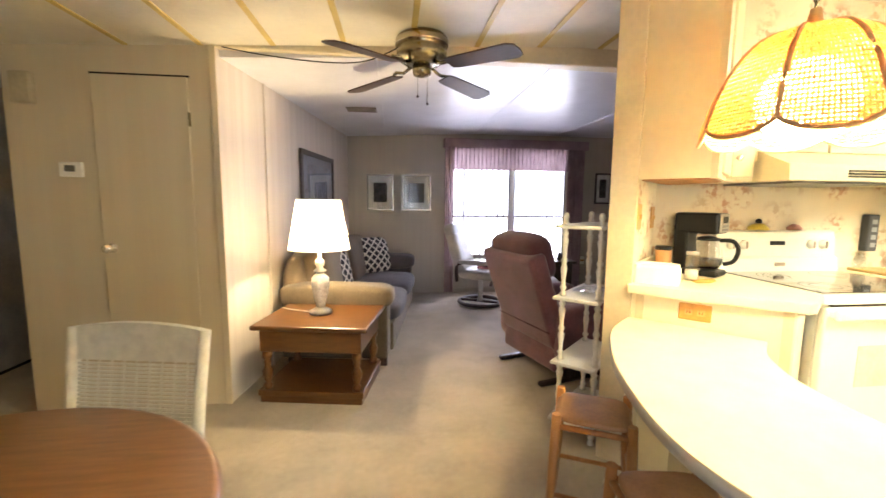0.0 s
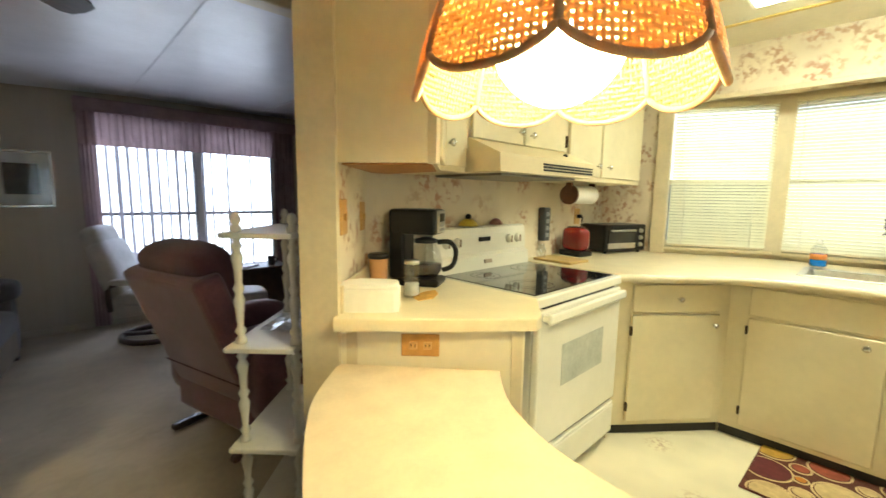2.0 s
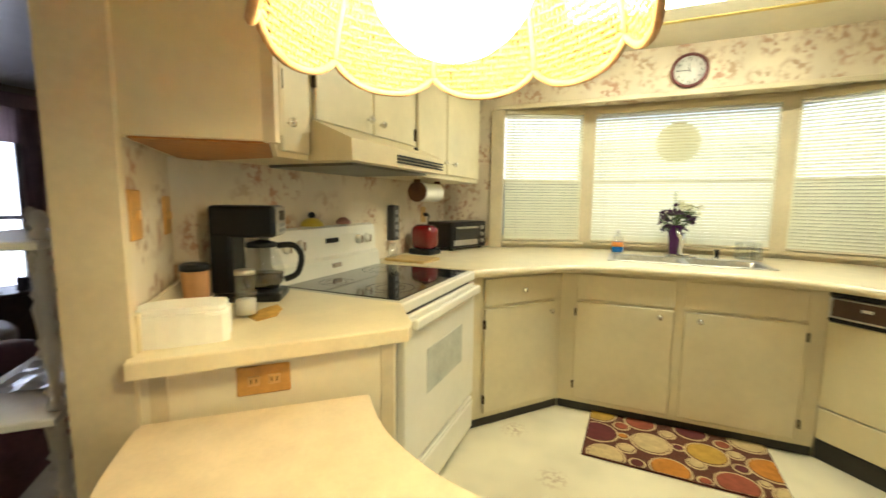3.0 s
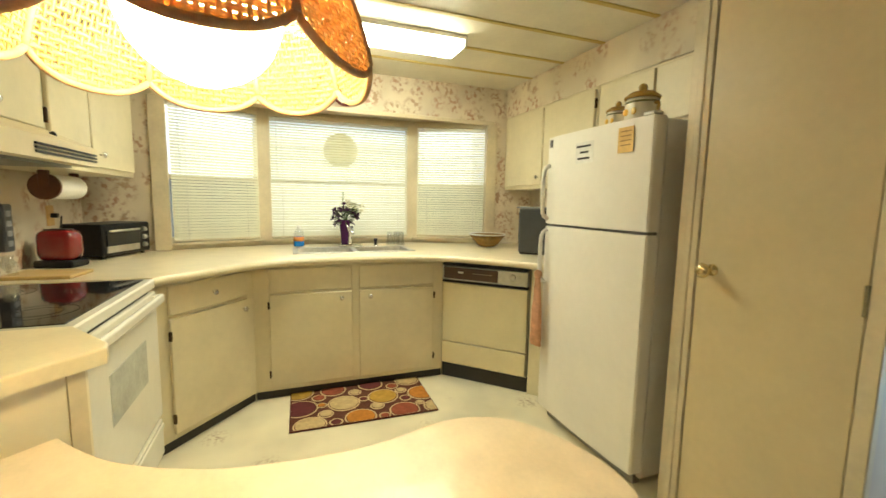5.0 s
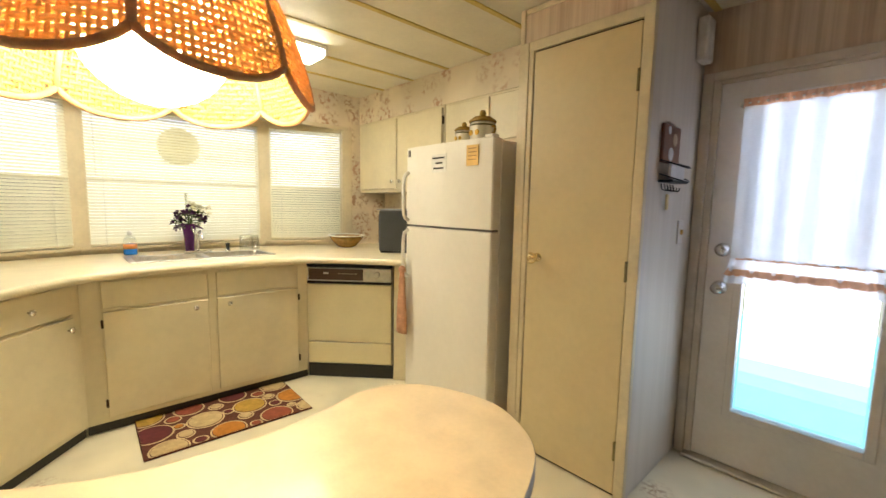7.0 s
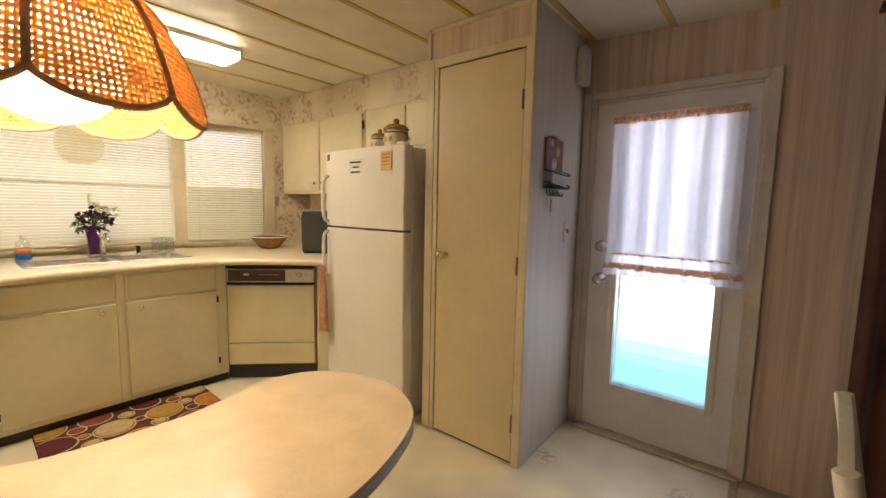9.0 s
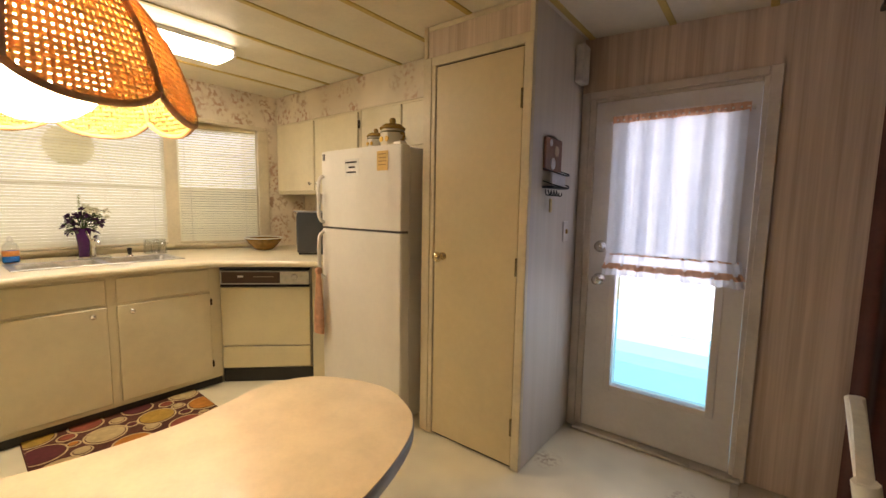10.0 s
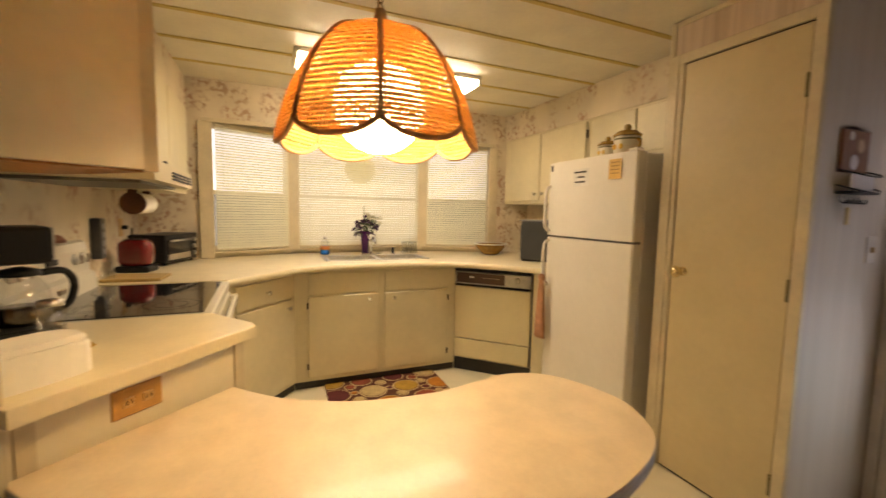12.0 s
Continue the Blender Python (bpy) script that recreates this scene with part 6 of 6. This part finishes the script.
# ---- living room ----
et = thing("end_table", pose(0.175, 3.905, 0, 0, 0, -9.8), "honey oak end table with turned legs and a lower shelf", "end table")
part("tabletop", box(-0.37, -0.30, 0.478, 0.37, 0.30, 0.51, 0.01, seg=2), OAK, et)
part("drawer_box", box(-0.325, -0.265, 0.335, 0.325, 0.265, 0.478, 0.004), OAK, et)
part("lower_shelf", box(-0.34, -0.28, 0.045, 0.34, 0.28, 0.085, 0.008, seg=2), OAK, et)
part("plinth", box(-0.33, -0.27, 0.0, 0.33, 0.27, 0.046, 0.004), OAK, et)
for x in (-0.29, 0.29):
    for y in (-0.235, 0.235):
        part("leg", lathe([(0.03, 0.085), (0.03, 0.11), (0.016, 0.125), (0.03, 0.165), (0.034, 0.20), (0.018, 0.24), (0.024, 0.26), (0.018, 0.275), (0.032, 0.29), (0.032, 0.336)], 14, m=pose(x, y, 0)), OAK, et)
tlp = thing("table_lamp", pose(0.15, 3.95, 0.51), "crystal table lamp with a white drum shade, lit", "table lamp")
part("base", lathe([(0.075, 0), (0.075, 0.018), (0.055, 0.03), (0.03, 0.045)], 24), STEEL, tlp)
part("body", lathe([(0.028, 0.04), (0.035, 0.07), (0.052, 0.14), (0.062, 0.20), (0.06, 0.25), (0.035, 0.275), (0.022, 0.285)], 14), mat("cut crystal", (0.80, 0.78, 0.72), 0.10, metal=0.25, vary=0.16, scale=60), tlp, "faceted crystal body")
part("neck", lathe([(0.028, 0.285), (0.045, 0.30), (0.02, 0.32), (0.032, 0.345), (0.032, 0.37), (0.012, 0.385), (0.01, 0.45)], 18), mat("glazed white", (0.75, 0.73, 0.68), 0.2), tlp)
sh = bmesh.new()
rings = []
for r, z in ((0.205, 0.45), (0.145, 0.785)):
    rings.append([sh.verts.new((r * math.cos(q * math.pi / 24), r * math.sin(q * math.pi / 24), z)) for q in range(48)])
for q in range(48):
    sh.faces.new((rings[0][q], rings[0][(q + 1) % 48], rings[1][(q + 1) % 48], rings[1][q])).smooth = True
shade = part("shade", sh, mat("white lamp linen", (0.85, 0.80, 0.68), 0.9, vary=0.03, scale=40, transl=0.6), tlp, "white tapered shade")
for r, z in ((0.205, 0.45), (0.145, 0.785)):
    part("shade_trim", tube([(r * math.cos(q * math.pi / 20), r * math.sin(q * math.pi / 20), z) for q in range(41)], 0.003, 5), WHITE, tlp)
part("bulb", ball((0, 0, 0.60), 0.033), glow("warm bulb", (1.0, 0.78, 0.45), 300.0), tlp, "glowing bulb")
part("lamp_cord", tube(curve_through([(-0.06, 0.0, 0.008), (-0.15, 0.05, 0.006), (-0.24, 0.10, 0.006), (-0.33, 0.18, 0.006)], 4), 0.003, 6), WHITE, tlp)

sofa = thing("sofa", pose(0.33, 5.26, 0, 0, 0, -7.7), "grey-taupe upholstered sofa with rolled arms", "sofa")
part("base", box(-0.40, -0.86, 0.07, 0.44, 0.86, 0.30, 0.02, seg=2), TAUPE, sofa)
# seat cushions and far arm get the tone with daylight coloured in
for y in (-0.43, 0.43):
    part("seat_cushion", cushion(0.68, 0.84, 0.19, 0.25, (0.15, y, 0.37)), DAYLIT_TAUPE, sofa)
    part("back_cushion", cushion(0.24, 0.82, 0.50, 0.15, (0, 0, 0), m=pose(-0.20, y, 0.66, 0, -12)), TAUPE, sofa)
part("backrest", cushion(0.20, 1.9, 0.66, 0.1, (-0.36, 0, 0.55)), TAUPE, sofa)
for y in (-0.96, 0.96):
    part("arm", box(-0.40, y - 0.09, 0.07, 0.42, y + 0.09, 0.50, 0.02, seg=2), TAUPE if y < 0 else DAYLIT_TAUPE, sofa)
    part("arm_roll", cushion(0.88, 0.27, 0.19, 0.12, (0.02, y, 0.555)), TAUPE if y < 0 else DAYLIT_TAUPE, sofa)
for x in (-0.34, 0.38):
    for y in (-0.98, 0.98):
        part("foot", box(x - 0.03, y - 0.03, 0, x + 0.03, y + 0.03, 0.07, 0.004), WALNUT, sofa)


def check_pillow(m, label):
    ob = thing("throw_pillow", m, label, "pillow", "throw pillows on the sofa")
    mm, t_, p_ = nodes_of("black and cream lattice") if "lattice" not in MATS else (MATS["lattice"], None, None)
    if t_:
        n, link = t_.nodes.new, t_.links.new
        co, vo, rp = n("ShaderNodeTexCoord"), n("ShaderNodeTexVoronoi"), n("ShaderNodeValToRGB")
        mpn = n("ShaderNodeMapping")
        mpn.inputs["Rotation"].default_value = (0, 0, radians(45))
        vo.feature = "DISTANCE_TO_EDGE"
        vo.inputs["Scale"].default_value, vo.inputs["Randomness"].default_value = 15, 0.0
        vo.voronoi_dimensions = "2D"
        rp.color_ramp.interpolation = "CONSTANT"
        rp.color_ramp.elements[0].color, rp.color_ramp.elements[1].color = (0.62, 0.60, 0.56, 1), (0.03, 0.03, 0.04, 1)
        rp.color_ramp.elements[1].position = 0.13
        link(co.outputs["Object"], mpn.inputs[0])
        link(mpn.outputs[0], vo.inputs["Vector"])
        link(vo.outputs["Distance"], rp.inputs[0])
        link(rp.outputs[0], p_.inputs["Base Color"])
        p_.inputs["Roughness"].default_value = 0.9
        MATS["lattice"] = mm
    part("cover", cushion(0.42, 0.42, 0.16, 0.7), mm, ob)


check_pillow(pose(0.42, 5.93, 0.66, 70, 0, 35), "square throw pillow in a black and cream lattice pattern")
check_pillow(pose(0.12, 4.85, 0.66, 72, 0, 60), "square lattice throw pillow leaning on the sofa back")

rec = thing("recliner", pose(2.00, 4.11, 0, 0, 0, 16), "burgundy velour rocker recliner seen from behind", "recliner")
part("base", box(-0.33, -0.30, 0.10, 0.36, 0.30, 0.30, 0.02, seg=2), BURG, rec)
part("seat", cushion(0.62, 0.52, 0.20, 0.25, (0.08, 0, 0.40)), BURG, rec)
for y in (-0.35, 0.35):
    part("arm", cushion(0.74, 0.17, 0.46, 0.08, (0.02, y, 0.37)), BURG, rec)
lean = pose(-0.40, 0, 0.62, 0, -20)
back_panel = part("back", box(-0.07, -0.335, -0.36, 0.07, 0.335, 0.34, 0.035, seg=3), BURG, rec)
back_panel.matrix_basis = lean
seam = part("back_seam", box(-0.0735, -0.325, -0.215, -0.066, 0.325, -0.205, 0.002), mat("burgundy piping", (0.08, 0.03, 0.035), 0.8), rec)
seam.matrix_basis = lean
part("head_pillow", cushion(0.20, 0.60, 0.36, 0.2, m=pose(-0.42, 0, 0.90, 0, -16)), mat("deep burgundy velour", (0.125, 0.042, 0.052), 0.85, vary=0.2, scale=6, bump=0.4, bscale=300, sheen=0.3), rec, "plump darker head pillow")
part("back_flap", box(-0.345, -0.33, 0.11, -0.275, 0.33, 0.32, 0.02, seg=2), BURG, rec)
part("skirt_seam", box(-0.351, -0.325, 0.285, -0.340, 0.325, 0.295, 0.003), mat("burgundy piping", (0.08, 0.03, 0.035), 0.8), rec)
for y in (-0.27, 0.27):
    part("rocker_foot", box(-0.42, y - 0.025, 0.0, 0.30, y + 0.025, 0.035, 0.01), WALNUT, rec)
    part("rocker_post", box(-0.2, y - 0.02, 0.03, 0.2, y + 0.02, 0.11, 0.004), WALNUT, rec)

stl = thing("swivel_recliner", pose(1.76, 6.14, 0, 0, 0, -28), "pale grey leather swivel recliner on a dark wooden ring base", "armchair")
part("ring_base", tube([(0.27 * math.cos(q * math.pi / 16), 0.27 * math.sin(q * math.pi / 16), 0.025) for q in range(33)], 0.025, 8), WALNUT, stl)
part("base_cross", box(-0.27, -0.03, 0.02, 0.27, 0.03, 0.05, 0.008), WALNUT, stl)
part("column", lathe([(0.05, 0.04), (0.03, 0.08), (0.03, 0.30)], 14), STEEL, stl)
part("seat", cushion(0.56, 0.54, 0.15, 0.25, (0.04, 0, 0.40)), LEATHER, stl)
part("backrest", cushion(0.15, 0.52, 0.56, 0.15, m=pose(-0.27, 0, 0.64, 0, -18)), LEATHER, stl)
part("headrest", cushion(0.14, 0.40, 0.24, 0.2, m=pose(-0.37, 0, 0.90, 0, -16)), LEATHER, stl)
for y in (-0.30, 0.30):
    part("arm_frame", tube(curve_through([(-0.22, y, 0.32), (-0.2, y, 0.54), (0.1, y, 0.55), (0.26, y, 0.50), (0.2, y, 0.30)], 4), 0.022, 8), WALNUT, stl)
    part("arm_pad", cushion(0.42, 0.09, 0.06, 0.2, (0.0, y, 0.565)), LEATHER, stl)
pinkt = thing("pink_throw", pose(1.83, 6.05, 0.485, 0, 0, -20), "small dusty pink throw lying on the swivel recliner", "throw")
part("cloth", cushion(0.26, 0.22, 0.06, 0.5), mat("pink knit", (0.42, 0.16, 0.17), 0.9, vary=0.15, bump=0.4, bscale=200), pinkt)
ott = thing("ottoman", pose(2.35, 5.72, 0, 0, 0, -10), "pale grey leather ottoman on a dark base", "ottoman")
part("cushion", cushion(0.46, 0.40, 0.14, 0.25, (0, 0, 0.36)), LEATHER, ott)
part("base", tube([(0.2 * math.cos(q * math.pi / 12), 0.2 * math.sin(q * math.pi / 12), 0.022) for q in range(25)], 0.022, 8), WALNUT, ott)
part("column", lathe([(0.03, 0.03), (0.03, 0.30)], 12), WALNUT, ott)
part("base_cross", box(-0.2, -0.025, 0.015, 0.2, 0.025, 0.04, 0.005), WALNUT, ott)
st = thing("side_table", pose(2.72, 6.32, 0), "dark wooden side table by the window", "side table")
part("tabletop", box(-0.30, -0.22, 0.50, 0.30, 0.22, 0.535, 0.008), WALNUT, st)
part("cabinet", box(-0.24, -0.17, 0.05, 0.26, 0.19, 0.50, 0.004), WALNUT, st)
part("plinth", box(-0.26, -0.19, 0.0, 0.28, 0.2, 0.05, 0.004), WALNUT, st)
mug = thing("mug", pose(2.84, 6.22, 0.535), "dark mug on the side table", "mug")
part("mug", lathe([(0.035, 0), (0.038, 0.01), (0.038, 0.10), (0.034, 0.10), (0.033, 0.015), (0.002, 0.012)], 16), mat("dark glaze", (0.03, 0.025, 0.03), 0.3), mug)
part("handle", tube(curve_through([(0.036, 0, 0.08), (0.065, 0, 0.07), (0.065, 0, 0.035), (0.036, 0, 0.025)], 4), 0.006, 6), MATS["dark glaze"], mug)
pap = thing("magazine", pose(2.60, 6.27, 0.535, 0, 0, 25), "folded magazine on the side table", "magazine")
part("pages", box(-0.10, -0.075, 0, 0.10, 0.075, 0.012, 0.003), mat("magazine cover", (0.50, 0.42, 0.45), 0.4, vary=0.4, scale=20), pap)


def framed(m, w, h, label, frame_mat, mat_board, art, fw=0.022, border=0.09):
    ob = thing("framed_picture", m, label, "picture", "pictures on the living room walls")
    for q in ((-w / 2, -h / 2, w / 2, -h / 2 + fw), (-w / 2, h / 2 - fw, w / 2, h / 2), (-w / 2, -h / 2 + fw, -w / 2 + fw, h / 2 - fw), (w / 2 - fw, -h / 2 + fw, w / 2, h / 2 - fw)):
        part("frame_rail", box(q[0], -0.025, q[1], q[2], 0, q[3], 0.003), frame_mat, ob)
    part("mount", box(-w / 2 + fw, -0.010, -h / 2 + fw, w / 2 - fw, -0.003, h / 2 - fw), mat_board, ob)
    part("print", box(-w / 2 + border, -0.013, -h / 2 + border * 1.25, w / 2 - border, -0.0105, h / 2 - border * 1.25), art, ob)
    gl = part("glazing", box(-w / 2 + fw, -0.018, -h / 2 + fw, w / 2 - fw, -0.015, h / 2 - fw), PANE, ob)
    gl.visible_shadow = False
    return ob


SILVER = mat("silver frame", (0.66, 0.65, 0.63), 0.25, metal=0.6, vary=0.05)
MOUNT = mat("grey mount board", (0.80, 0.79, 0.77), 0.8)
ART = mat("dark etching", (0.10, 0.095, 0.09), 0.7, vary=0.4, scale=14)
framed(pose(0.48, 6.8, 1.405), 0.36, 0.49, "silver framed dark print with a pale mount", SILVER, MOUNT, ART)
framed(pose(0.97, 6.8, 1.405), 0.40, 0.49, "silver framed dark print with a pale mount", SILVER, MOUNT, ART)
framed(pose(3.68, 6.8, 1.50), 0.24, 0.44, "dark framed print beside the window", mat("dark frame wood", (0.05, 0.035, 0.03), 0.4), MOUNT, ART, border=0.07)
lx = lambda y: -0.37 + (y - 3.7) * 0.1355
framed(pose(lx(5.50) + 0.004, 5.50, 1.50, 0, 0, 82.3), 1.05, 0.52, "large dark-framed landscape in blue-grey tones", MATS["dark frame wood"], mat("blue grey mount", (0.30, 0.33, 0.40), 0.7), mat("blue grey landscape", (0.34, 0.40, 0.52), 0.6, vary=0.35, scale=5), fw=0.05, border=0.10)
setting("panel_seam", box(lx(4.32) - 0.002, 4.30, 0, lx(4.32) + 0.012, 4.33, 2.14, 0.002), PANEL2, "narrow seam strip on the pale panelling", "trim")
setting("baseboard", box(0.06, 6.785, 0, 4.4, 6.8, 0.06, 0.003), LIVWALL, "low taupe baseboard", "trim")

# living room window, drapes and valance
lw = tagged(new("window_4"), "wide two-sash living room window", "window", kind="structure")
WM = 2.32
for q in ((W0, 6.81, 0.42, W0 + 0.05, 6.88, 2.0), (W1 - 0.05, 6.81, 0.42, W1, 6.88, 2.0), (WM - 0.045, 6.81, 0.42, WM + 0.045, 6.88, 2.0), (W0 + 0.05, 6.81, 1.95, WM - 0.045, 6.88, 2.0), (WM + 0.045, 6.81, 1.95, W1 - 0.05, 6.88, 2.0)):
    part("window_frame", box(*q, bev=0.004), WHITE, lw)
for a, b in ((W0 + 0.05, WM - 0.045), (WM + 0.045, W1 - 0.05)):
    part("sash_rail", box(a, 6.825, 1.07, b, 6.865, 1.105, 0.003), mat("grey sash", (0.35, 0.34, 0.36), 0.5), lw)
    for z0, z1 in ((0.44, 1.07), (1.105, 1.95)):
        p = part("pane", box(a, 6.843, z0, b, 6.847, z1), PANE, lw)
        p.visible_shadow = False
part("window_sill", box(W0 - 0.03, 6.74, 0.40, W1 + 0.03, 6.88, 0.424, 0.005), WHITE, lw)
vb = thing("vertical_blind", pose(0, 0, 0), "vertical blind with its vanes turned open", "blind")
part("head_rail", box(W0, 6.755, 1.955, W1, 6.795, 1.99, 0.003), WHITE, vb)
first = None
for i in range(21):
    x = W0 + 0.05 + i * 0.081
    m = pose(x, 6.772, 1.2, 0, 0, 60 + 5 * math.sin(i * 2.1))
    if first is None:
        first = part("vane", box(-0.042, -0.0008, -0.74, 0.042, 0.0008, 0.755), mat("pale vane", (0.46, 0.44, 0.48), 0.6, vary=0.06, transl=0.06), vb)
        first.matrix_basis = m
    else:
        copy_part(first, vb, m)
val = thing("valance", pose(0, 0, 0), "mauve upholstered box valance over the window", "valance")
part("front", box(1.34, 6.62, 2.015, 3.36, 6.635, 2.135, 0.004), DRAPE, val)
for x in (1.34, 3.345):
    part("return", box(x, 6.635, 2.015, x + 0.015, 6.80, 2.135, 0.003), DRAPE, val)
part("top_board", box(1.35, 6.635, 2.12, 3.35, 6.80, 2.132), DRAPE, val)
drp = thing("window_drapes", pose(0, 0, 0), "gathered mauve drapes framing the living room window", "drapes")
part("upper_swag", pleated(1.37, 3.33, 1.725, 2.03, 6.68, 0.014, 34, n=300, seed=12), DRAPE, drp)
part("side_panel", pleated(1.355, 1.485, 0.03, 2.03, 6.70, 0.016, 4, n=40, seed=13), DRAPE, drp)
part("side_panel", pleated(3.10, 3.345, 0.03, 2.03, 6.70, 0.016, 6, n=60, seed=14), DRAPE, drp)
wall_plate("wall_outlet", "white wall outlet under the window side", pose(3.42, 6.80, 0.45), 0.07, 0.115, "outlet", WHITE)
vent = thing("ceiling_vent", pose(0.36, 5.17, ceil_z(0.36) - 0.05), "small brown ceiling air vent", "vent")
part("frame", box(-0.14, -0.09, -0.012, 0.14, 0.09, 0.0, 0.003), mat("brown vent", (0.22, 0.18, 0.14), 0.5), vent)
for i in range(6):
    part("slat", box(-0.12, -0.07 + i * 0.025, -0.016, 0.12, -0.055 + i * 0.025, -0.011, 0.001), MATS["brown vent"], vent)

# corner shelf against the angled wall
shf = thing("corner_shelf", pose(1.675, 2.985, 0, 0, 0, 45), "white three-tier shelf with turned spindle posts", "shelf")
SPIN = [(0.018, -0.30), (0.018, -0.28), (0.010, -0.265), (0.019, -0.24), (0.010, -0.22), (0.013, -0.16), (0.019, -0.10), (0.011, -0.07), (0.019, -0.045), (0.011, -0.02), (0.013, 0.04), (0.020, 0.10), (0.011, 0.13), (0.019, 0.15), (0.010, 0.17), (0.018, 0.19)]


def spindle(bm, x, y, z0, z1):
    lathe([(r, z0 + (z1 - z0) * (z + 0.30) / 0.49) for r, z in SPIN], 12, bm=bm, m=pose(x, y, 0))


for z in (0.11, 0.43, 0.79, 1.175):
    part("shelf_board", box(0.0, 0.0, z - 0.018, 0.50, 0.24, z, 0.003), WHITE, shf)
for x in (0.055, 0.455):
    for y in (0.016, 0.205):
        for z0, z1 in ((0.0, 0.092), (0.11, 0.412), (0.43, 0.772), (0.79, 1.157)):
            b = bmesh.new()
            spindle(b, x, y, z0, z1)
            part("spindle", b, WHITE, shf)
        part("finial", lathe([(0.014, 1.175), (0.02, 1.185), (0.011, 1.2), (0.018, 1.215), (0.012, 1.235), (0.003, 1.24)], 12, m=pose(x, y, 0)), WHITE, shf)
plastic = thing("clear_plastic_sheet", pose(1.675, 2.985, 0.791, 0, 0, 45), "crumpled clear plastic sheet lying on the shelf", "plastic sheet")
pb_ = bmesh.new()
gr = [[pb_.verts.new((0.17 + 0.028 * i, 0.055 + 0.02 * j, 0.006 + 0.02 * abs(noise.noise(Vector((i * 0.7, j * 0.8, 3)))))) for j in range(8)] for i in range(9)]
for i in range(8):
    for j in range(7):
        pb_.faces.new((gr[i][j], gr[i + 1][j], gr[i + 1][j + 1], gr[i][j + 1]))
part("sheet", pb_, mat("glossy film", (0.70, 0.70, 0.74), 0.15, vary=0.1), plastic)

# ---- outside ----
GROUND = mat("pale concrete and grass", (0.45, 0.45, 0.40), 0.9, vary=0.2, scale=0.6, tint=(0.20, 0.26, 0.12))
gb = bmesh.new()
gb.faces.new([gb.verts.new(p) for p in ((-600, -600, -0.6), (600, -600, -0.6), (600, 600, -0.6), (-600, 600, -0.6))])
tagged(link_mesh("ground", gb, GROUND), "pale ground outside reaching the horizon", "ground", kind="structure")
# added slab, its turquoise chosen for the cyan glow low in the door glass
setting("patio_slab", box(-2, -4.5, -0.3, 4, -0.3, -0.1), mat("turquoise patio paint", (0.20, 0.58, 0.70), 0.7, vary=0.08), "slab outside the door, turquoise to tint the view low in the glass", "pavement")
nb = thing("neighbour_house", pose(11.5, 1.5, -0.6), "pale mobile home across the yard", "house")
part("wall", box(-1.5, -9, 0, 1.5, 9, 2.9), mat("white siding", (0.74, 0.74, 0.72), 0.6, vary=0.04, scale=3), nb)
for i in range(14):
    part("siding_board", box(-1.515, -9, 0.1 + i * 0.2, -1.5, 9, 0.28 + i * 0.2, 0.004), MATS["white siding"], nb)
part("roof", box(-1.8, -9.3, 2.9, 1.8, 9.3, 3.05), mat("grey roofing", (0.45, 0.45, 0.46), 0.7), nb)
fen = thing("porch_railing", pose(0, 8.6, -0.2), "white porch railing outside the living room window", "railing")
part("top_rail", box(-1, -0.03, 0.95, 6, 0.03, 1.0, 0.004), WHITE, fen)
part("bottom_rail", box(-1, -0.02, 0.1, 6, 0.02, 0.15, 0.004), WHITE, fen)
first = None
for i in range(54):
    m = pose(-0.9 + i * 0.13, 0, 0.55)
    if first is None:
        first = part("baluster", box(-0.015, -0.015, -0.4, 0.015, 0.015, 0.4, 0.002), WHITE, fen)
        first.matrix_basis = m
    else:
        copy_part(first, fen, m)
for i in range(2):
    part("post", box(-1.05 + i * 7, -0.05, -0.4, -0.95 + i * 7, 0.05, 1.05, 0.004), WHITE, fen)
setting("porch_deck", box(-1.2, 6.95, -0.35, 6.2, 8.8, -0.2), mat("grey deck", (0.42, 0.42, 0.42), 0.8, vary=0.1), "grey porch deck outside the window", "pavement")
